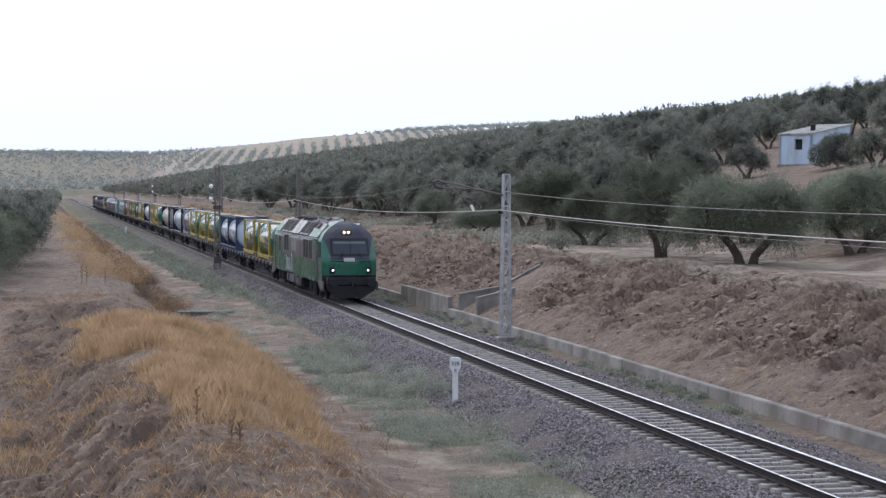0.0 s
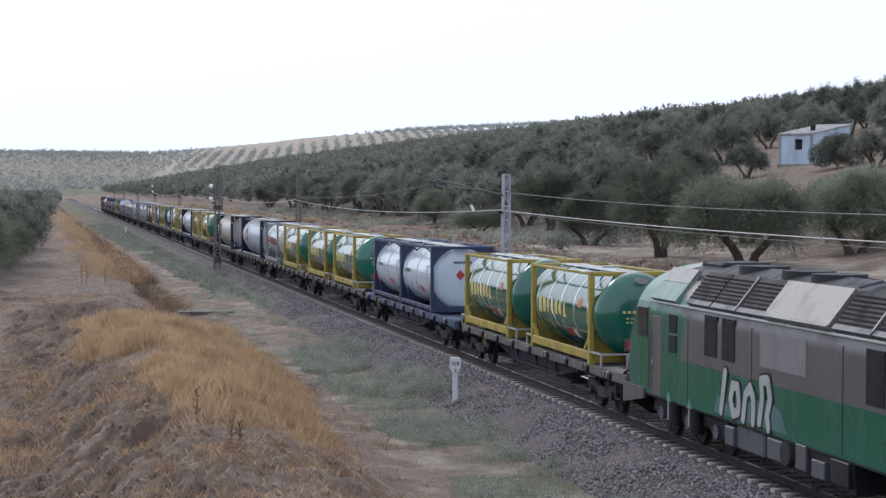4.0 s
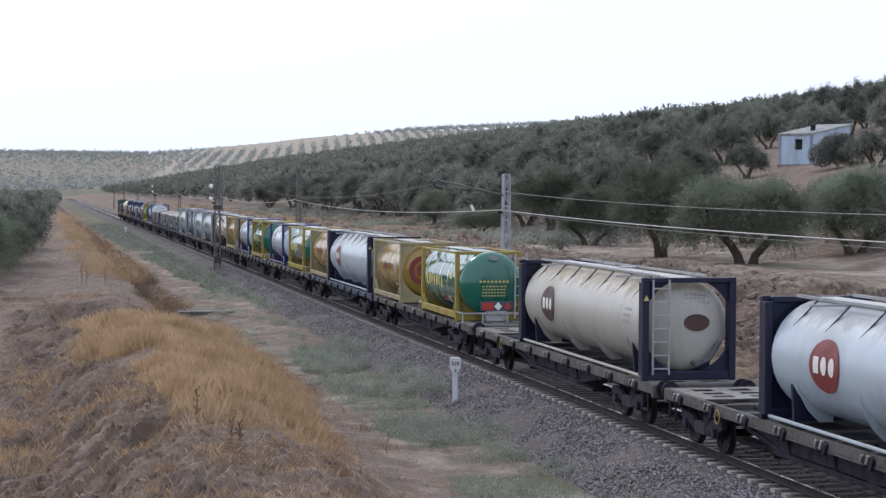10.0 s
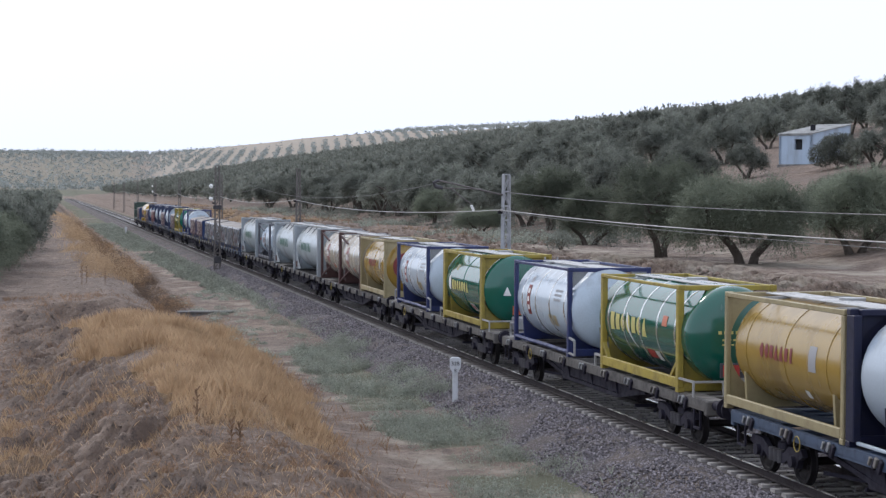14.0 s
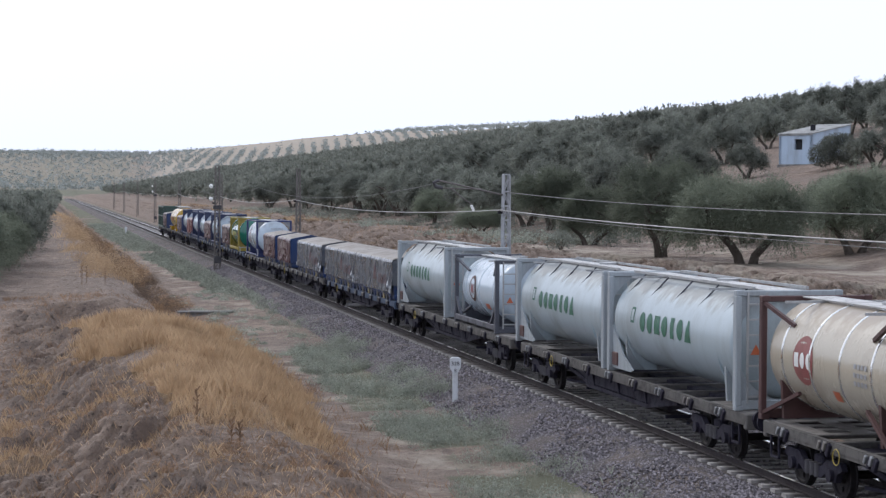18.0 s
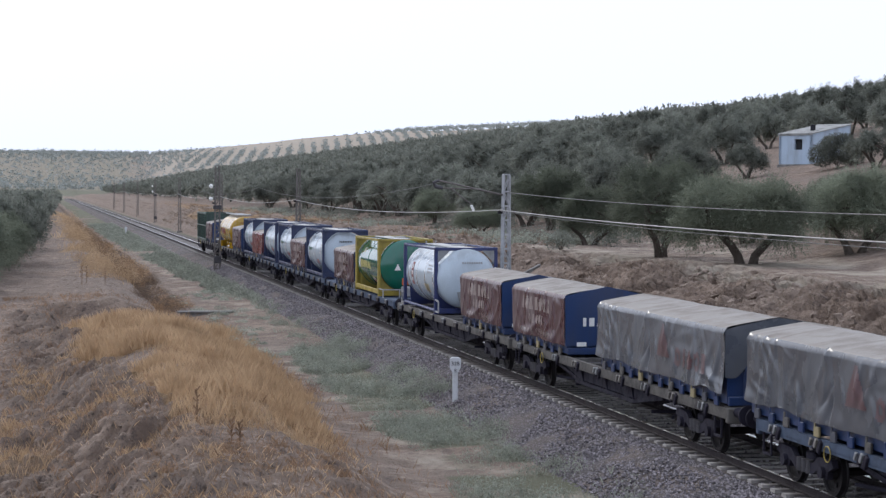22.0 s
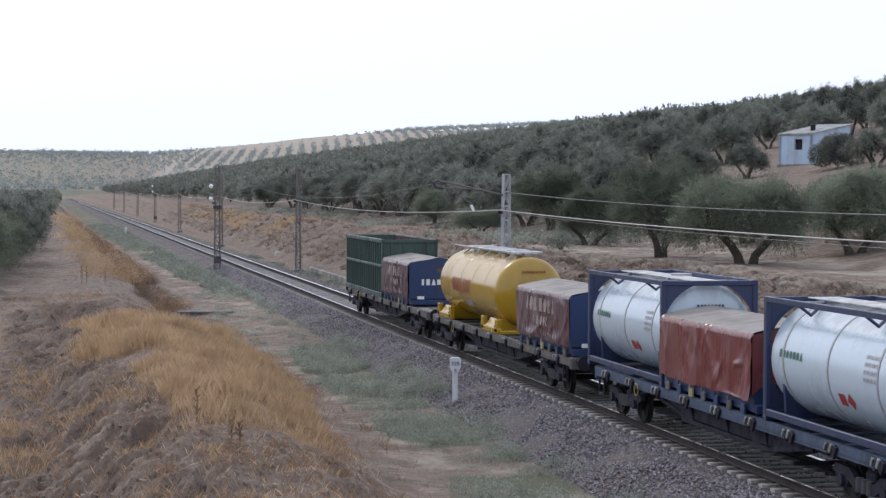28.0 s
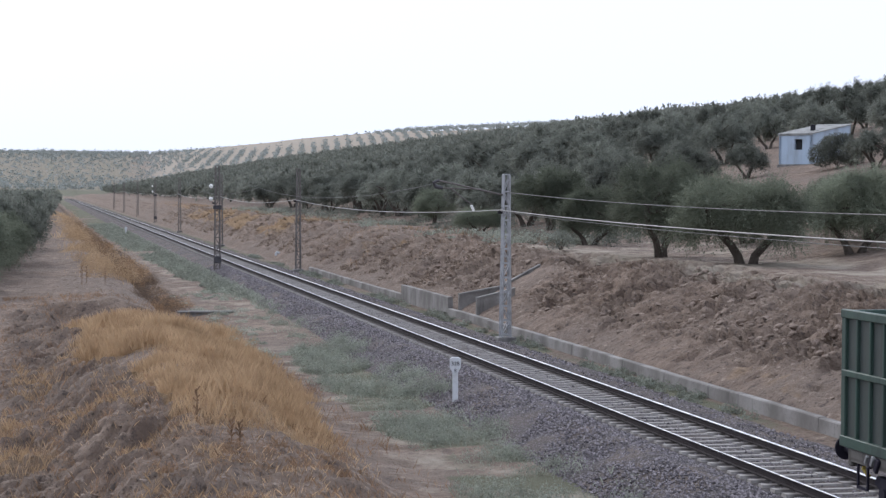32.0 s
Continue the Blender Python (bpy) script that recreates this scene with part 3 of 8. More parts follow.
def land(x, y, rough=True):
    """Height of the ground at arrays x, y."""
    x, y = np.asarray(x, float), np.asarray(y, float)
    right = np.interp(x, [2.0, 3.7, 4.15, 4.6, 9.2, 11.0, 17, 26, 38, 52, 80, 108, 140, 200, 400], [-0.62, -0.42, -0.35, 0.05, 2.45, 2.75, 2.65, 4.0, 6.2, 8.8, 13.8, 18.6, 21.0, 22.0, 20.0])
    far_left = np.interp(x, [-400, -60, -22, -17.5, -13.5, -12.2, -10.0, -9.2, -8.4, -6.8, -4.2, -2.0], [0.6, 0.4, 0.3, 0.15, 0.25, 0.45, -0.3, -1.9, -0.95, -0.86, -0.74, -0.70])
    near_left = np.interp(x, [-400, -60, -22, -17.5, -15.6, -14.0, -12.4, -10.6, -9.2, -8.0, -6.8, -4.2, -2.0], [0.6, 0.4, 0.2, -0.55, -0.55, 0.35, 0.95, 0.75, -0.2, -0.85, -0.95, -0.9, -0.75])
    k = step(62, 88, y)
    left = near_left * (1 - k) + far_left * k
    # the ridge falls towards the camera, and the ground climbs to the camera's own bank
    fall = 1 - step(30, 50, y)
    left = left - fall * 0.55 * step(-8.5, -11, x)
    # a hollow behind the ridge, with a crumbled step up to the field beyond
    lip = y + (smooth_noise(x, y, 1.5, 52) - 0.5) * 1.8 + 0.25 * (x + 12)
    left = left - 0.80 * step(-15.6, -14.6, x) * (1 - step(-10.4, -8.9, x)) * (step(72.5, 80, y) - step(90.2, 91.3, lip))
    z = np.where(x > 0, right, left)
    bank = (1 - step(3, 26, y)) * step(-7.5, -11.5, x)
    z = z * (1 - bank) + 4.15 * bank
    # far away: valley floor, then the broad hill
    q = step(950, 1250, y)
    z = z * (1 - q) + q * (-2.0)
    crest = np.interp((x + 15.7) / np.maximum(y, 1) , [-0.3, -0.02, 0.06, 0.12, 0.20, 0.26, 0.34, 0.44, 0.7], [46, 46, 47, 60, 86, 95, 106, 116, 120])
    z = z + step(1350, 2600, y) * (crest + 3) - step(2900, 5200, y) * 70
    z = z + step(950, 1350, y) * np.interp((x + 15.7) / np.maximum(y, 1), [-0.02, 0.05, 0.1], [6, 5, 3])
    if rough:
        away = step(3.9, 4.6, np.abs(x))
        u, v = 0.8 * x + 0.6 * y, 0.8 * y - 0.6 * x
        z = z + away * (smooth_noise(u, v, 2.3, 4) - 0.5) * 0.16 + away * (smooth_noise(u, v, 0.6, 5) - 0.5) * 0.07
        z = z + cut_relief(x, y)
        # rills running down the bare flank of the ridge
        lo = mound_edge(y)
        eroded = (1 - step(lo - 0.2, lo + 0.9, x)) * (1 - step(80, 98, y)) * step(20, 28, y) * step(-17.6, -16.2, x)
        eroded = np.maximum(eroded, 0.55 * step(26, 30, y) * (1 - step(36, 42, y)) * step(-16, -14.5, x) * (1 - step(-9.5, -8.3, x)))
        across, along = 0.74 * x - 0.67 * y + 0.5 * (smooth_noise(x, y, 1.7, 36) - 0.5), 0.67 * x + 0.74 * y
        e1, e2, own = cells(across * 1.2, along * 0.5, 0.46, 51)
        crumble = 0.20 * (own - 0.5) - 0.14 * np.exp(-((e2 - e1) / 0.2) ** 2)
        rill = np.abs(smooth_noise(across, along * 0.16, 0.44, 6) - 0.5) * 2
        fine = np.abs(smooth_noise(across, along * 0.3, 0.24, 17) - 0.5) * 2
        z = z + eroded * (np.minimum(rill, 0.5) * 0.85 - 0.30 + fine * 0.20 + crumble + (smooth_noise(u, v, 0.3, 16) - 0.5) * 0.12)
        z = z + step(30, 200, np.abs(x)) * (smooth_noise(x, y, 40, 7) - 0.5) * 1.5 * (1 - step(200, 900, np.abs(x)))
        z = z + step(1300, 2300, y) * (smooth_noise(x, y, 300, 8) - 0.5) * 14
    return z


def ground_sheet():
    def runs(*legs):
        out = []
        for a, b, d in legs:
            out += list(np.arange(a, b, d))
        return np.array(out)
    xs = runs((-2600, -600, 100), (-600, -120, 40), (-120, -40, 8), (-40, -18, 1.2), (-18, -8, 0.14), (-8, 4, 0.4), (4, 10.6, 0.085), (10.6, 12, 0.2), (12, 40, 1.0), (40, 160, 5), (160, 600, 40), (600, 3000, 100))
    ys = runs((-700, -40, 60), (-40, 24, 4), (24, 30, 0.2), (30, 72, 0.115), (72, 84, 0.16), (84, 112, 0.24), (112, 180, 0.4), (180, 260, 0.8), (260, 420, 3), (420, 1000, 14), (1000, 3000, 40), (3000, 5400, 200))
    gx, gy = np.meshgrid(xs, ys)
    gz = land(gx, gy)
    # the cutting's lumps push out of its face, and its holes go into it
    sx_, sy_ = gx - 0.75 * cut_relief(gx, gy), gy
    nx, ny = len(xs), len(ys)
    idx = np.arange(nx * ny).reshape(ny, nx)
    faces = np.stack([idx[:-1, :-1], idx[:-1, 1:], idx[1:, 1:], idx[1:, :-1]], -1).reshape(-1, 4)
    me = fast_mesh("ground", np.stack([sx_, sy_, gz], -1).reshape(-1, 3), faces, EARTH, True)
    # what grows on it: dry grass, green weeds, pale ploughed soil
    x, y = gx.ravel(), gy.ravel()
    dry = dry_cover(x, y)
    green = green_cover(x, y)
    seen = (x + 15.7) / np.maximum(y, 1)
    # far hill's pale soil; part of the paleness is haze put into the colour
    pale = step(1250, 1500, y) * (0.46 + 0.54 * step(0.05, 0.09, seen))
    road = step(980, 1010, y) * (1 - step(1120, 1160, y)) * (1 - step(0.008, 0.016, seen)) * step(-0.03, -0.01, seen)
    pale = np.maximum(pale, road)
    path = step(-8.4, -7.7, x) * (1 - step(-7.2, -6.6, x)) * step(20, 30, y) * (1 - step(90, 110, y))
    pale = np.maximum(pale, path * 0.33)
    sandy = step(-8.2, -7.0, x) * (1 - step(-3.8, -3.2, x)) * step(25, 34, y) * (1 - step(240, 330, y))
    pale = np.maximum(pale, sandy * (0.12 + 0.42 * smooth_noise(x, y, 1.5, 42)))
    # trampled pale soil on the cutting's shoulder
    shoulder = step(8.4, 10.4, x) * (1 - step(17, 24, x)) * step(30, 40, y) * (1 - step(90, 130, y))
    pale = np.maximum(pale, shoulder * (0.32 + 0.34 * smooth_noise(x, y, 2.4, 43)))
    col = np.stack([dry, green, pale, np.ones_like(x)], -1).astype(np.float32)
    at = me.attributes.new("cover", "FLOAT_COLOR", "POINT")
    at.data.foreach_set("color", col.ravel())
    return tagged(new("ground", me), "dry brown earth with straw grass and clods", "ground", kind="structure")


def dry_cover(x, y):
    wob = (smooth_noise(x, y, 1.6, 37) - 0.5) * 1.3 + (smooth_noise(x, y, 0.5, 38) - 0.5) * 0.6
    lo = mound_edge(y) + wob
    hi = np.interp(y, [30, 35, 43, 56, 67, 83, 95], [-10.4, -10.0, -8.6, -7.3, -6.9, -6.7, -7.4]) + wob
    near = step(lo - 0.5, lo + 0.9, x) * (1 - step(hi - 1.3, hi + 0.5, x)) * (0.35 * step(28, 34, y) + 0.65 * step(36, 46, y)) * (1 - step(np.interp(x, [-11, -8.5], [79, 86]), np.interp(x, [-11, -8.5], [83, 93]), y))
    # a bare crumbled patch across the mound
    near = near * (1 - 0.85 * np.exp(-((x + 13.2 + 0.25 * (y - 56)) / 1.3) ** 2 - ((y - 55.5) / 2.2) ** 2))
    near = near * (1 - 0.6 * np.exp(-((x + 11.2) / 1.1) ** 2 - ((y - 38.5) / 2.5) ** 2))
    ditch = step(-14.6, -13.0, x + 0.6 * np.sin(y * 0.13)) * (1 - step(-9.4, -8.4, x)) * step(103, 112, y) * (1 - step(420, 600, y)) * (0.15 + 0.6 * step(0.35, 0.6, smooth_noise(x, y * 0.5, 3.6, 39)))
    bank = step(5.6, 7.6, x) * (1 - step(10, 13, x)) * step(165, 195, y) * (1 - step(270, 330, y)) * (0.30 + 0.55 * step(0.35, 0.6, smooth_noise(x, y * 0.5, 4.0, 49)))
    face = step(4.8, 5.6, x) * (1 - step(9, 11, x)) * step(100, 118, y) * (1 - step(300, 360, y)) * 0.36 * step(0.45, 0.68, smooth_noise(y - 1.5 * x, 0.25 * y, 2.4, 50))
    crest = step(8.0, 9.5, x) * (1 - step(13, 16, x)) * (0.28 * step(95, 115, y) + 0.34 * step(135, 160, y) * (1 - step(330, 420, y)) * step(0.35, 0.6, smooth_noise(x, y, 14, 97)))
    foot = step(4.5, 4.8, x) * (1 - step(5.2, 6.6, x)) * step(30, 36, y) * (1 - step(60, 75, y)) * 0.40
    scrap = step(-17.6, -16.8, x + wob) * (1 - step(-15.9, -15.2, x + wob)) * step(40, 44, y) * (1 - step(52, 57, y)) * 0.5
    return np.clip(np.maximum.reduce([near, ditch, bank, face, crest, scrap, foot]) * (0.45 + 0.75 * smooth_noise(0.8 * x + 0.6 * y, 0.8 * y - 0.6 * x, 2.6, 11)), 0, 1)


def green_cover(x, y):
    n = smooth_noise(0.9 * x + 0.4 * y, 0.9 * y - 0.4 * x, 2.4, 12)
    m = smooth_noise(x, y, 1.0, 40)
    edge = np.interp(y, [36, 42, 51, 63, 75, 85, 105], [-6.7, -6.5, -6.4, -6.3, -5.9, -5.3, -4.2]) + (m - 0.5) * 1.0
    right = np.interp(y, [36, 52, 62, 75, 110], [-3.0, -3.0, -2.9, -2.7, -2.6]) + (n - 0.5) * 1.0
    strip = step(edge - 0.3, edge + 0.6, x) * (1 - step(right - 0.5, right + 0.3, x)) * step(0.10 + 0.12 * step(55, 75, y), 0.45, 0.62 * n + 0.38 * m) * (1 - 0.6 * step(74, 80, y) * (1 - step(112, 130, y)))
    sand = np.interp(y, [104, 135, 200, 320], [-5.2, -5.8, -6.9, -7.9]) + (m - 0.5) * 1.4
    strip2 = step(sand, sand + 1.0, x) * (1 - step(-3.4, -2.6, x)) * step(104, 125, y) * step(0.10, 0.46, 0.6 * smooth_noise(x, y, 5.5, 41) + 0.4 * n) * 0.85
    verge = step(2.9, 3.2, x) * (1 - step(3.8, 4.0, x)) * (0.25 + 0.7 * smooth_noise(x, y, 6, 13))
    far = step(1000, 1200, y) * np.maximum(1 - step(1350, 1600, y), 0.75 * (1 - step(0.04, 0.08, (x + 15.7) / np.maximum(y, 1)))) * 0.75
    return np.clip(np.maximum.reduce([strip, strip2, verge, far]), 0, 1)


ground_sheet()


# ---------------------------------------------------------------- track
def track():
    top = thing("railway_track", "single railway track with bright worn rails on concrete sleepers", "railway", kind="structure")
    # ballast bed
    ys = np.concatenate([np.arange(-480, -40, 20), np.arange(-40, 24, 4), np.arange(24, 110, 0.25), np.arange(110, 300, 1.5), np.arange(300, 1150, 20)])
    prof = [(-4.3, -1.02), (-3.9, -0.90), (-3.3, -0.66), (-2.7, -0.43), (-2.1, -0.235), (-1.75, -0.215), (-1.3, -0.25), (-0.8, -0.255), (-0.4, -0.25), (0, -0.25), (0.4, -0.25), (0.8, -0.255), (1.3, -0.25), (1.75, -0.215), (2.1, -0.24), (2.6, -0.36), (3.2, -0.47), (3.6, -0.56)]
    fine = []
    for a, b in zip(prof, prof[1:]):
        for k in range(2):
            fine.append((a[0] + (b[0] - a[0]) * k / 2, a[1] + (b[1] - a[1]) * k / 2))
    fine.append(prof[-1])
    px = np.array([q[0] for q in fine])
    pz = np.array([q[1] for q in fine])
    gx, gy = np.meshgrid(px, ys)
    lump = (smooth_noise(gx, gy, 0.35, 21) - 0.5) * 0.06 + (smooth_noise(gx, gy, 1.7, 22) - 0.5) * 0.08
    gx = gx + (smooth_noise(gx, gy, 1.1, 23) - 0.5) * 0.3 * (np.abs(gx) > 2)
    gz = pz[None, :] + lump * np.where(np.abs(gx) < 1.9, 0.35, 1)
    nx, ny = len(px), len(ys)
    idx = np.arange(nx * ny).reshape(ny, nx)
    faces = np.stack([idx[:-1, :-1], idx[:-1, 1:], idx[1:, 1:], idx[1:, :-1]], -1).reshape(-1, 4)
    part("ballast_bed", fast_mesh("ballast_bed", np.stack([gx, gy, gz], -1).reshape(-1, 3), faces, GRAVEL, True), None, top, "grey crushed-stone ballast")
    # loose stones on the shoulders and between the sleepers
    rng = np.random.default_rng(5)
    n = 52000
    sx = np.concatenate([rng.uniform(-4.2, -1.4, n * 3 // 4), rng.uniform(-1.2, 3.2, n - n * 3 // 4)])
    sy = 26 + 120 * rng.random(n) ** 1.7
    sz = np.interp(sx, px, pz) + 0.012
    r = rng.uniform(0.020, 0.048, n)
    base = np.array([(1, 0, 0), (-0.5, 0.87, 0), (-0.5, -0.87, 0), (0.2, 0.1, 0.8), (0, 0, -0.8)])
    tri = np.array([(0, 1, 3), (1, 2, 3), (2, 0, 3), (1, 0, 4), (2, 1, 4), (0, 2, 4)])
    a = rng.uniform(0, 6.28, n)
    v = base[None] * r[:, None, None] * rng.uniform(0.7, 1.4, (n, 5, 3))
    c, s = np.cos(a)[:, None], np.sin(a)[:, None]
    v = np.stack([v[..., 0] * c - v[..., 1] * s, v[..., 0] * s + v[..., 1] * c, v[..., 2]], -1) + np.stack([sx, sy, sz], -1)[:, None]
    f = tri[None] + (np.arange(n) * 5)[:, None, None]
    ob = part("loose_stones", fast_mesh("loose_stones", v.reshape(-1, 3), f.reshape(-1, 3), STONE), None, top)
    ob["kind"] = "stuff"
    # rails: web and foot rusty, head polished
    for x in (-0.87, 0.87):
        q = 1 if x < 0 else -1
        w, h = Shape(), Shape()
        w.slab([(x - 0.07, -0.172), (x + 0.07, -0.172), (x + 0.07, -0.158), (x + 0.012, -0.145), (x + 0.012, -0.045), (x + 0.036, -0.034), (x + 0.036, -0.022), (x - 0.036, -0.022), (x - 0.036, -0.034), (x - 0.012, -0.045), (x - 0.012, -0.145), (x - 0.07, -0.158)], "y", -480, 1150)
        w.slab([(x - q * 0.036, -0.0215), (x + q * 0.030, -0.0215), (x + q * 0.030, -0.010), (x - q * 0.036, -0.010)], "y", -480, 1150)
        # the head is worn bright on top and round the inner corner
        h.slab([(x + q * 0.036, -0.021), (x + q * 0.033, -0.008), (x + q * 0.020, -0.001), (x, 0.0), (x - q * 0.030, -0.001), (x - q * 0.034, -0.004), (x - q * 0.034, -0.0095), (x + q * 0.031, -0.0095), (x + q * 0.031, -0.021)], "y", -480, 1150)
        r = part("rail", w, RUST, top, "rusty steel rail")
        part("rail_head", h, SHINE, r, "polished running surface")
    return top


TRACK = track()


# ---------------------------------------------------------------- walls beside the track
def low_wall():
    top = thing("retaining_wall", "low stained concrete retaining wall beside the track", "wall", kind="structure")
    y = 14.0
    while y < 134:
        ln = 6.0
        hi = 0.54 if 88 <= y < 100 else random.uniform(-0.02, 0.015)
        if y == 86:
            ln = 2.0
        # cast panels with a chamfered top edge and a slight lean
        k = random.uniform(-0.01, 0.01)
        s = Shape().slab([(3.86, -1.0), (4.14, -1.0), (4.12 + k, hi - 0.02), (4.10 + k, hi), (3.91 + k, hi), (3.88 + k, hi - 0.03)], "y", y + 0.012, y + ln - 0.012)
        part("wall_panel", s, WALLCONCRETE, top, smooth=0)
        y += ln
    return top


def drain_chute():
    top = thing("drain_chute", "open concrete drain running down the cutting slope", "drain")
    # back wall: level beside the track, then climbing; front wall: a short stub
    for y, pts in ((87.7, ((4.35, 0.68), (6.5, 1.06), (6.8, 1.24), (8.45, 2.12))), (84.0, ((4.35, 0.70), (5.5, 0.97), (6.2, 1.16)))):
        x1 = pts[-1][0]
        poly = [(4.35, -0.9), (x1, pts[-1][1] - 0.9)] + list(pts)[::-1]
        w = part("wing_wall", Shape().slab(poly, "y", y - 0.13, y + 0.13), WALLCONCRETE, top)
        for (xa, za), (xb, zb) in zip(pts, pts[1:]):
            part("coping", Shape().bar((xa - 0.01, y, za + 0.02), (xb + 0.01, y, zb + 0.02), 0.32, 0.07), CONCRETE, w)
    part("chute_floor", Shape().slab([(4.2, -0.75), (8.4, 1.0), (8.4, 0.8), (4.2, -0.95)], "y", 84.14, 87.56), CONCRETE, top)
    return top


def culvert_head():
    top = thing("culvert_headwall", "weathered concrete slab over the end of a ditch", "culvert")
    part("headwall", Shape().box((-7.2, 97.0, -0.92), (2.6, 0.45, 0.42), 0.04), CONCRETE, top)
    part("coping", Shape().box((-7.2, 97.0, -0.68), (2.9, 0.62, 0.10), 0.03), CONCRETE, top)
    part("side_wall", Shape().box((-6.1, 98.0, -0.92), (0.3, 1.8, 0.36), 0.03), CONCRETE, top)
    return top


low_wall()
drain_chute()
culvert_head()


# ---------------------------------------------------------------- line poles and wires
def lattice_pole(x, y, base, tall, w=0.36, mat=None, label="galvanised lattice steel line pole", arm=0, box=False):
    mat = mat or GALV
    top = thing("line_pole", label, "pole", "line poles", at=(x, y, base))
    part("footing", Shape().box((0, 0, 0.02), (0.75, 0.75, 0.36), 0.03), CONCRETE, top)
    w2 = w * 0.62
    for sx in (-1, 1):
        for sy in (-1, 1):
            part("leg", Shape().sweep([(sx * w / 2, sy * w / 2, 0.15), (sx * w2 / 2, sy * w2 / 2, tall)], [0.05, 0.045], 4, True, 0.785), mat, top)
    n = int(tall / 0.62)
    for k in range(n):
        z0, z1 = 0.3 + (tall - 0.4) * k / n, 0.3 + (tall - 0.4) * (k + 1) / n
        a = w + (w2 - w) * z0 / tall
        b = w + (w2 - w) * z1 / tall
        s = Shape()
        for f in (-1, 1):
            d = 1 if k % 2 else -1
            s.bar((d * a / 2, f * a / 2, z0), (-d * b / 2, f * b / 2, z1), 0.035)
            s.bar((f * a / 2, d * a / 2, z0), (f * b / 2, -d * b / 2, z1), 0.035)
            s.box((0, f * a / 2, z0), (a, 0.02, 0.07))
        part("lacing", s, mat, top)
    part("cap", Shape().box((0, 0, tall + 0.02), (w2 + 0.06, w2 + 0.06, 0.04), 0.01), mat, top)
    if arm:
        s = Shape()
        s.rod((0, 0, 6.0), (arm, 0, 6.62), 0.036)
        part("bracket_tube", s, POLEGREY, top)
        part("stay_tube", Shape().rod((arm * 0.98, 0, 6.3), (arm * 0.36, 0, 6.26), 0.026), POLEGREY, top)
        part("registration_tube", Shape().rod((arm * 0.80, 0, 6.28), (arm * 0.50, 0, 5.62), 0.026), POLEGREY, top)
        part("hanger", Shape().sweep([(arm * 0.92, 0, 6.30), (arm * 1.02, 0, 6.36), (arm * 1.05, 0, 6.52), (arm * 0.97, 0, 6.62)], [0.07, 0.09, 0.08, 0.05], 8), DARKSTEEL, top)
        s = Shape()
        for k in range(3):
            s.spin([(-0.035, 0.015), (-0.03, 0.055), (0.0, 0.065), (0.02, 0.04), (0.035, 0.015)], 12, arm * 0.5 + 0.035 * k, 5.56 - 0.075 * k)
        part("insulator", s, PORCELAIN, top, "white porcelain insulator")
    part("clamp", Shape().box((-w / 2 - 0.06, 0, 5.32), (0.22, 0.16, 0.12), 0.02), BLACK, top)
    if box:
        part("cable_box", Shape().box((0, -w / 2 - 0.06, 1.0), (0.55, 0.25, 0.55), 0.03), DARKSTEEL, top)
        part("collar", Shape().box((0, 0, 5.0), (0.62, 0.5, 0.3), 0.03), DARKSTEEL, top)
        for dz in (5.62, 6.6):
            s = Shape().rod((-0.1, 0, dz), (-0.38, 0, dz), 0.03)
            a = part("insulator_arm", s, DARKSTEEL, top)
            part("insulator", Shape().spin([(-0.16, 0.03), (-0.12, 0.14), (0, 0.17), (0.12, 0.14), (0.16, 0.03)], 14, -0.48, dz), PORCELAIN, a, "white porcelain insulator")
    return top


RIGHT_POLES = [(2.95, 10.0), (2.98, 73.1), (3.30, 137.5), (3.40, 199.0), (3.6, 262.0), (4.3, 330.0), (4.5, 394.0), (4.5, 458.0), (4.6, 522.0)]
for i, (px_, py_) in enumerate(RIGHT_POLES):
    lattice_pole(px_, py_, -0.42, 6.85 if i < 2 else 7.75, 0.36, GALV if i < 2 else POLEGREY, "galvanised lattice steel line pole" if i < 2 else "weathered lattice steel line pole", -2.9 if i == 1 else 0, box=i == 5)
lattice_pole(-2.45, 141.0, -0.62, 8.15, 0.44, POLEGREY, "dark lattice steel pole with white insulators", box=True)


def wire(name, pts, sag, r, mat, label):
    for (a, b), d in zip(zip(pts, pts[1:]), sag):
        a, b = Vector(a), Vector(b)
        row = []
        for k in range(17):
            t = k / 16
            p = a.lerp(b, t)
            p.z -= d * 4 * t * (1 - t)
            row.append(p)
        single(name, Shape().sweep(row, [r] * 17, 6), mat, label, "cable", "line cables")


wire("line_cable", [(x - 0.25, y, 4.98 + 0.012 * i) for i, (x, y) in enumerate(RIGHT_POLES)], [0.30, 0.42, 0.45] + [0.4] * 6, 0.020, CABLE, "thick pale aluminium cable strung between line poles")
wire("lower_wire", [(2.72, 10, 4.78), (2.75, 73.1, 4.93)], [0.30], 0.010, THINCABLE, "thin grey wire under the thick cable")
wire("upper_wire", [(2.95, 10, 5.7), (2.98, 73.1, 5.72)], [0.42], 0.014, THINCABLE, "thin grey wire strung between line poles")
wire("overhead_wire", [(0.15, 73.1, 6.1), (0.3, 137.5, 5.9), (0.3, 199, 5.9)], [0.7, 0.6], 0.010, THINCABLE, "thin overhead wire above the track")


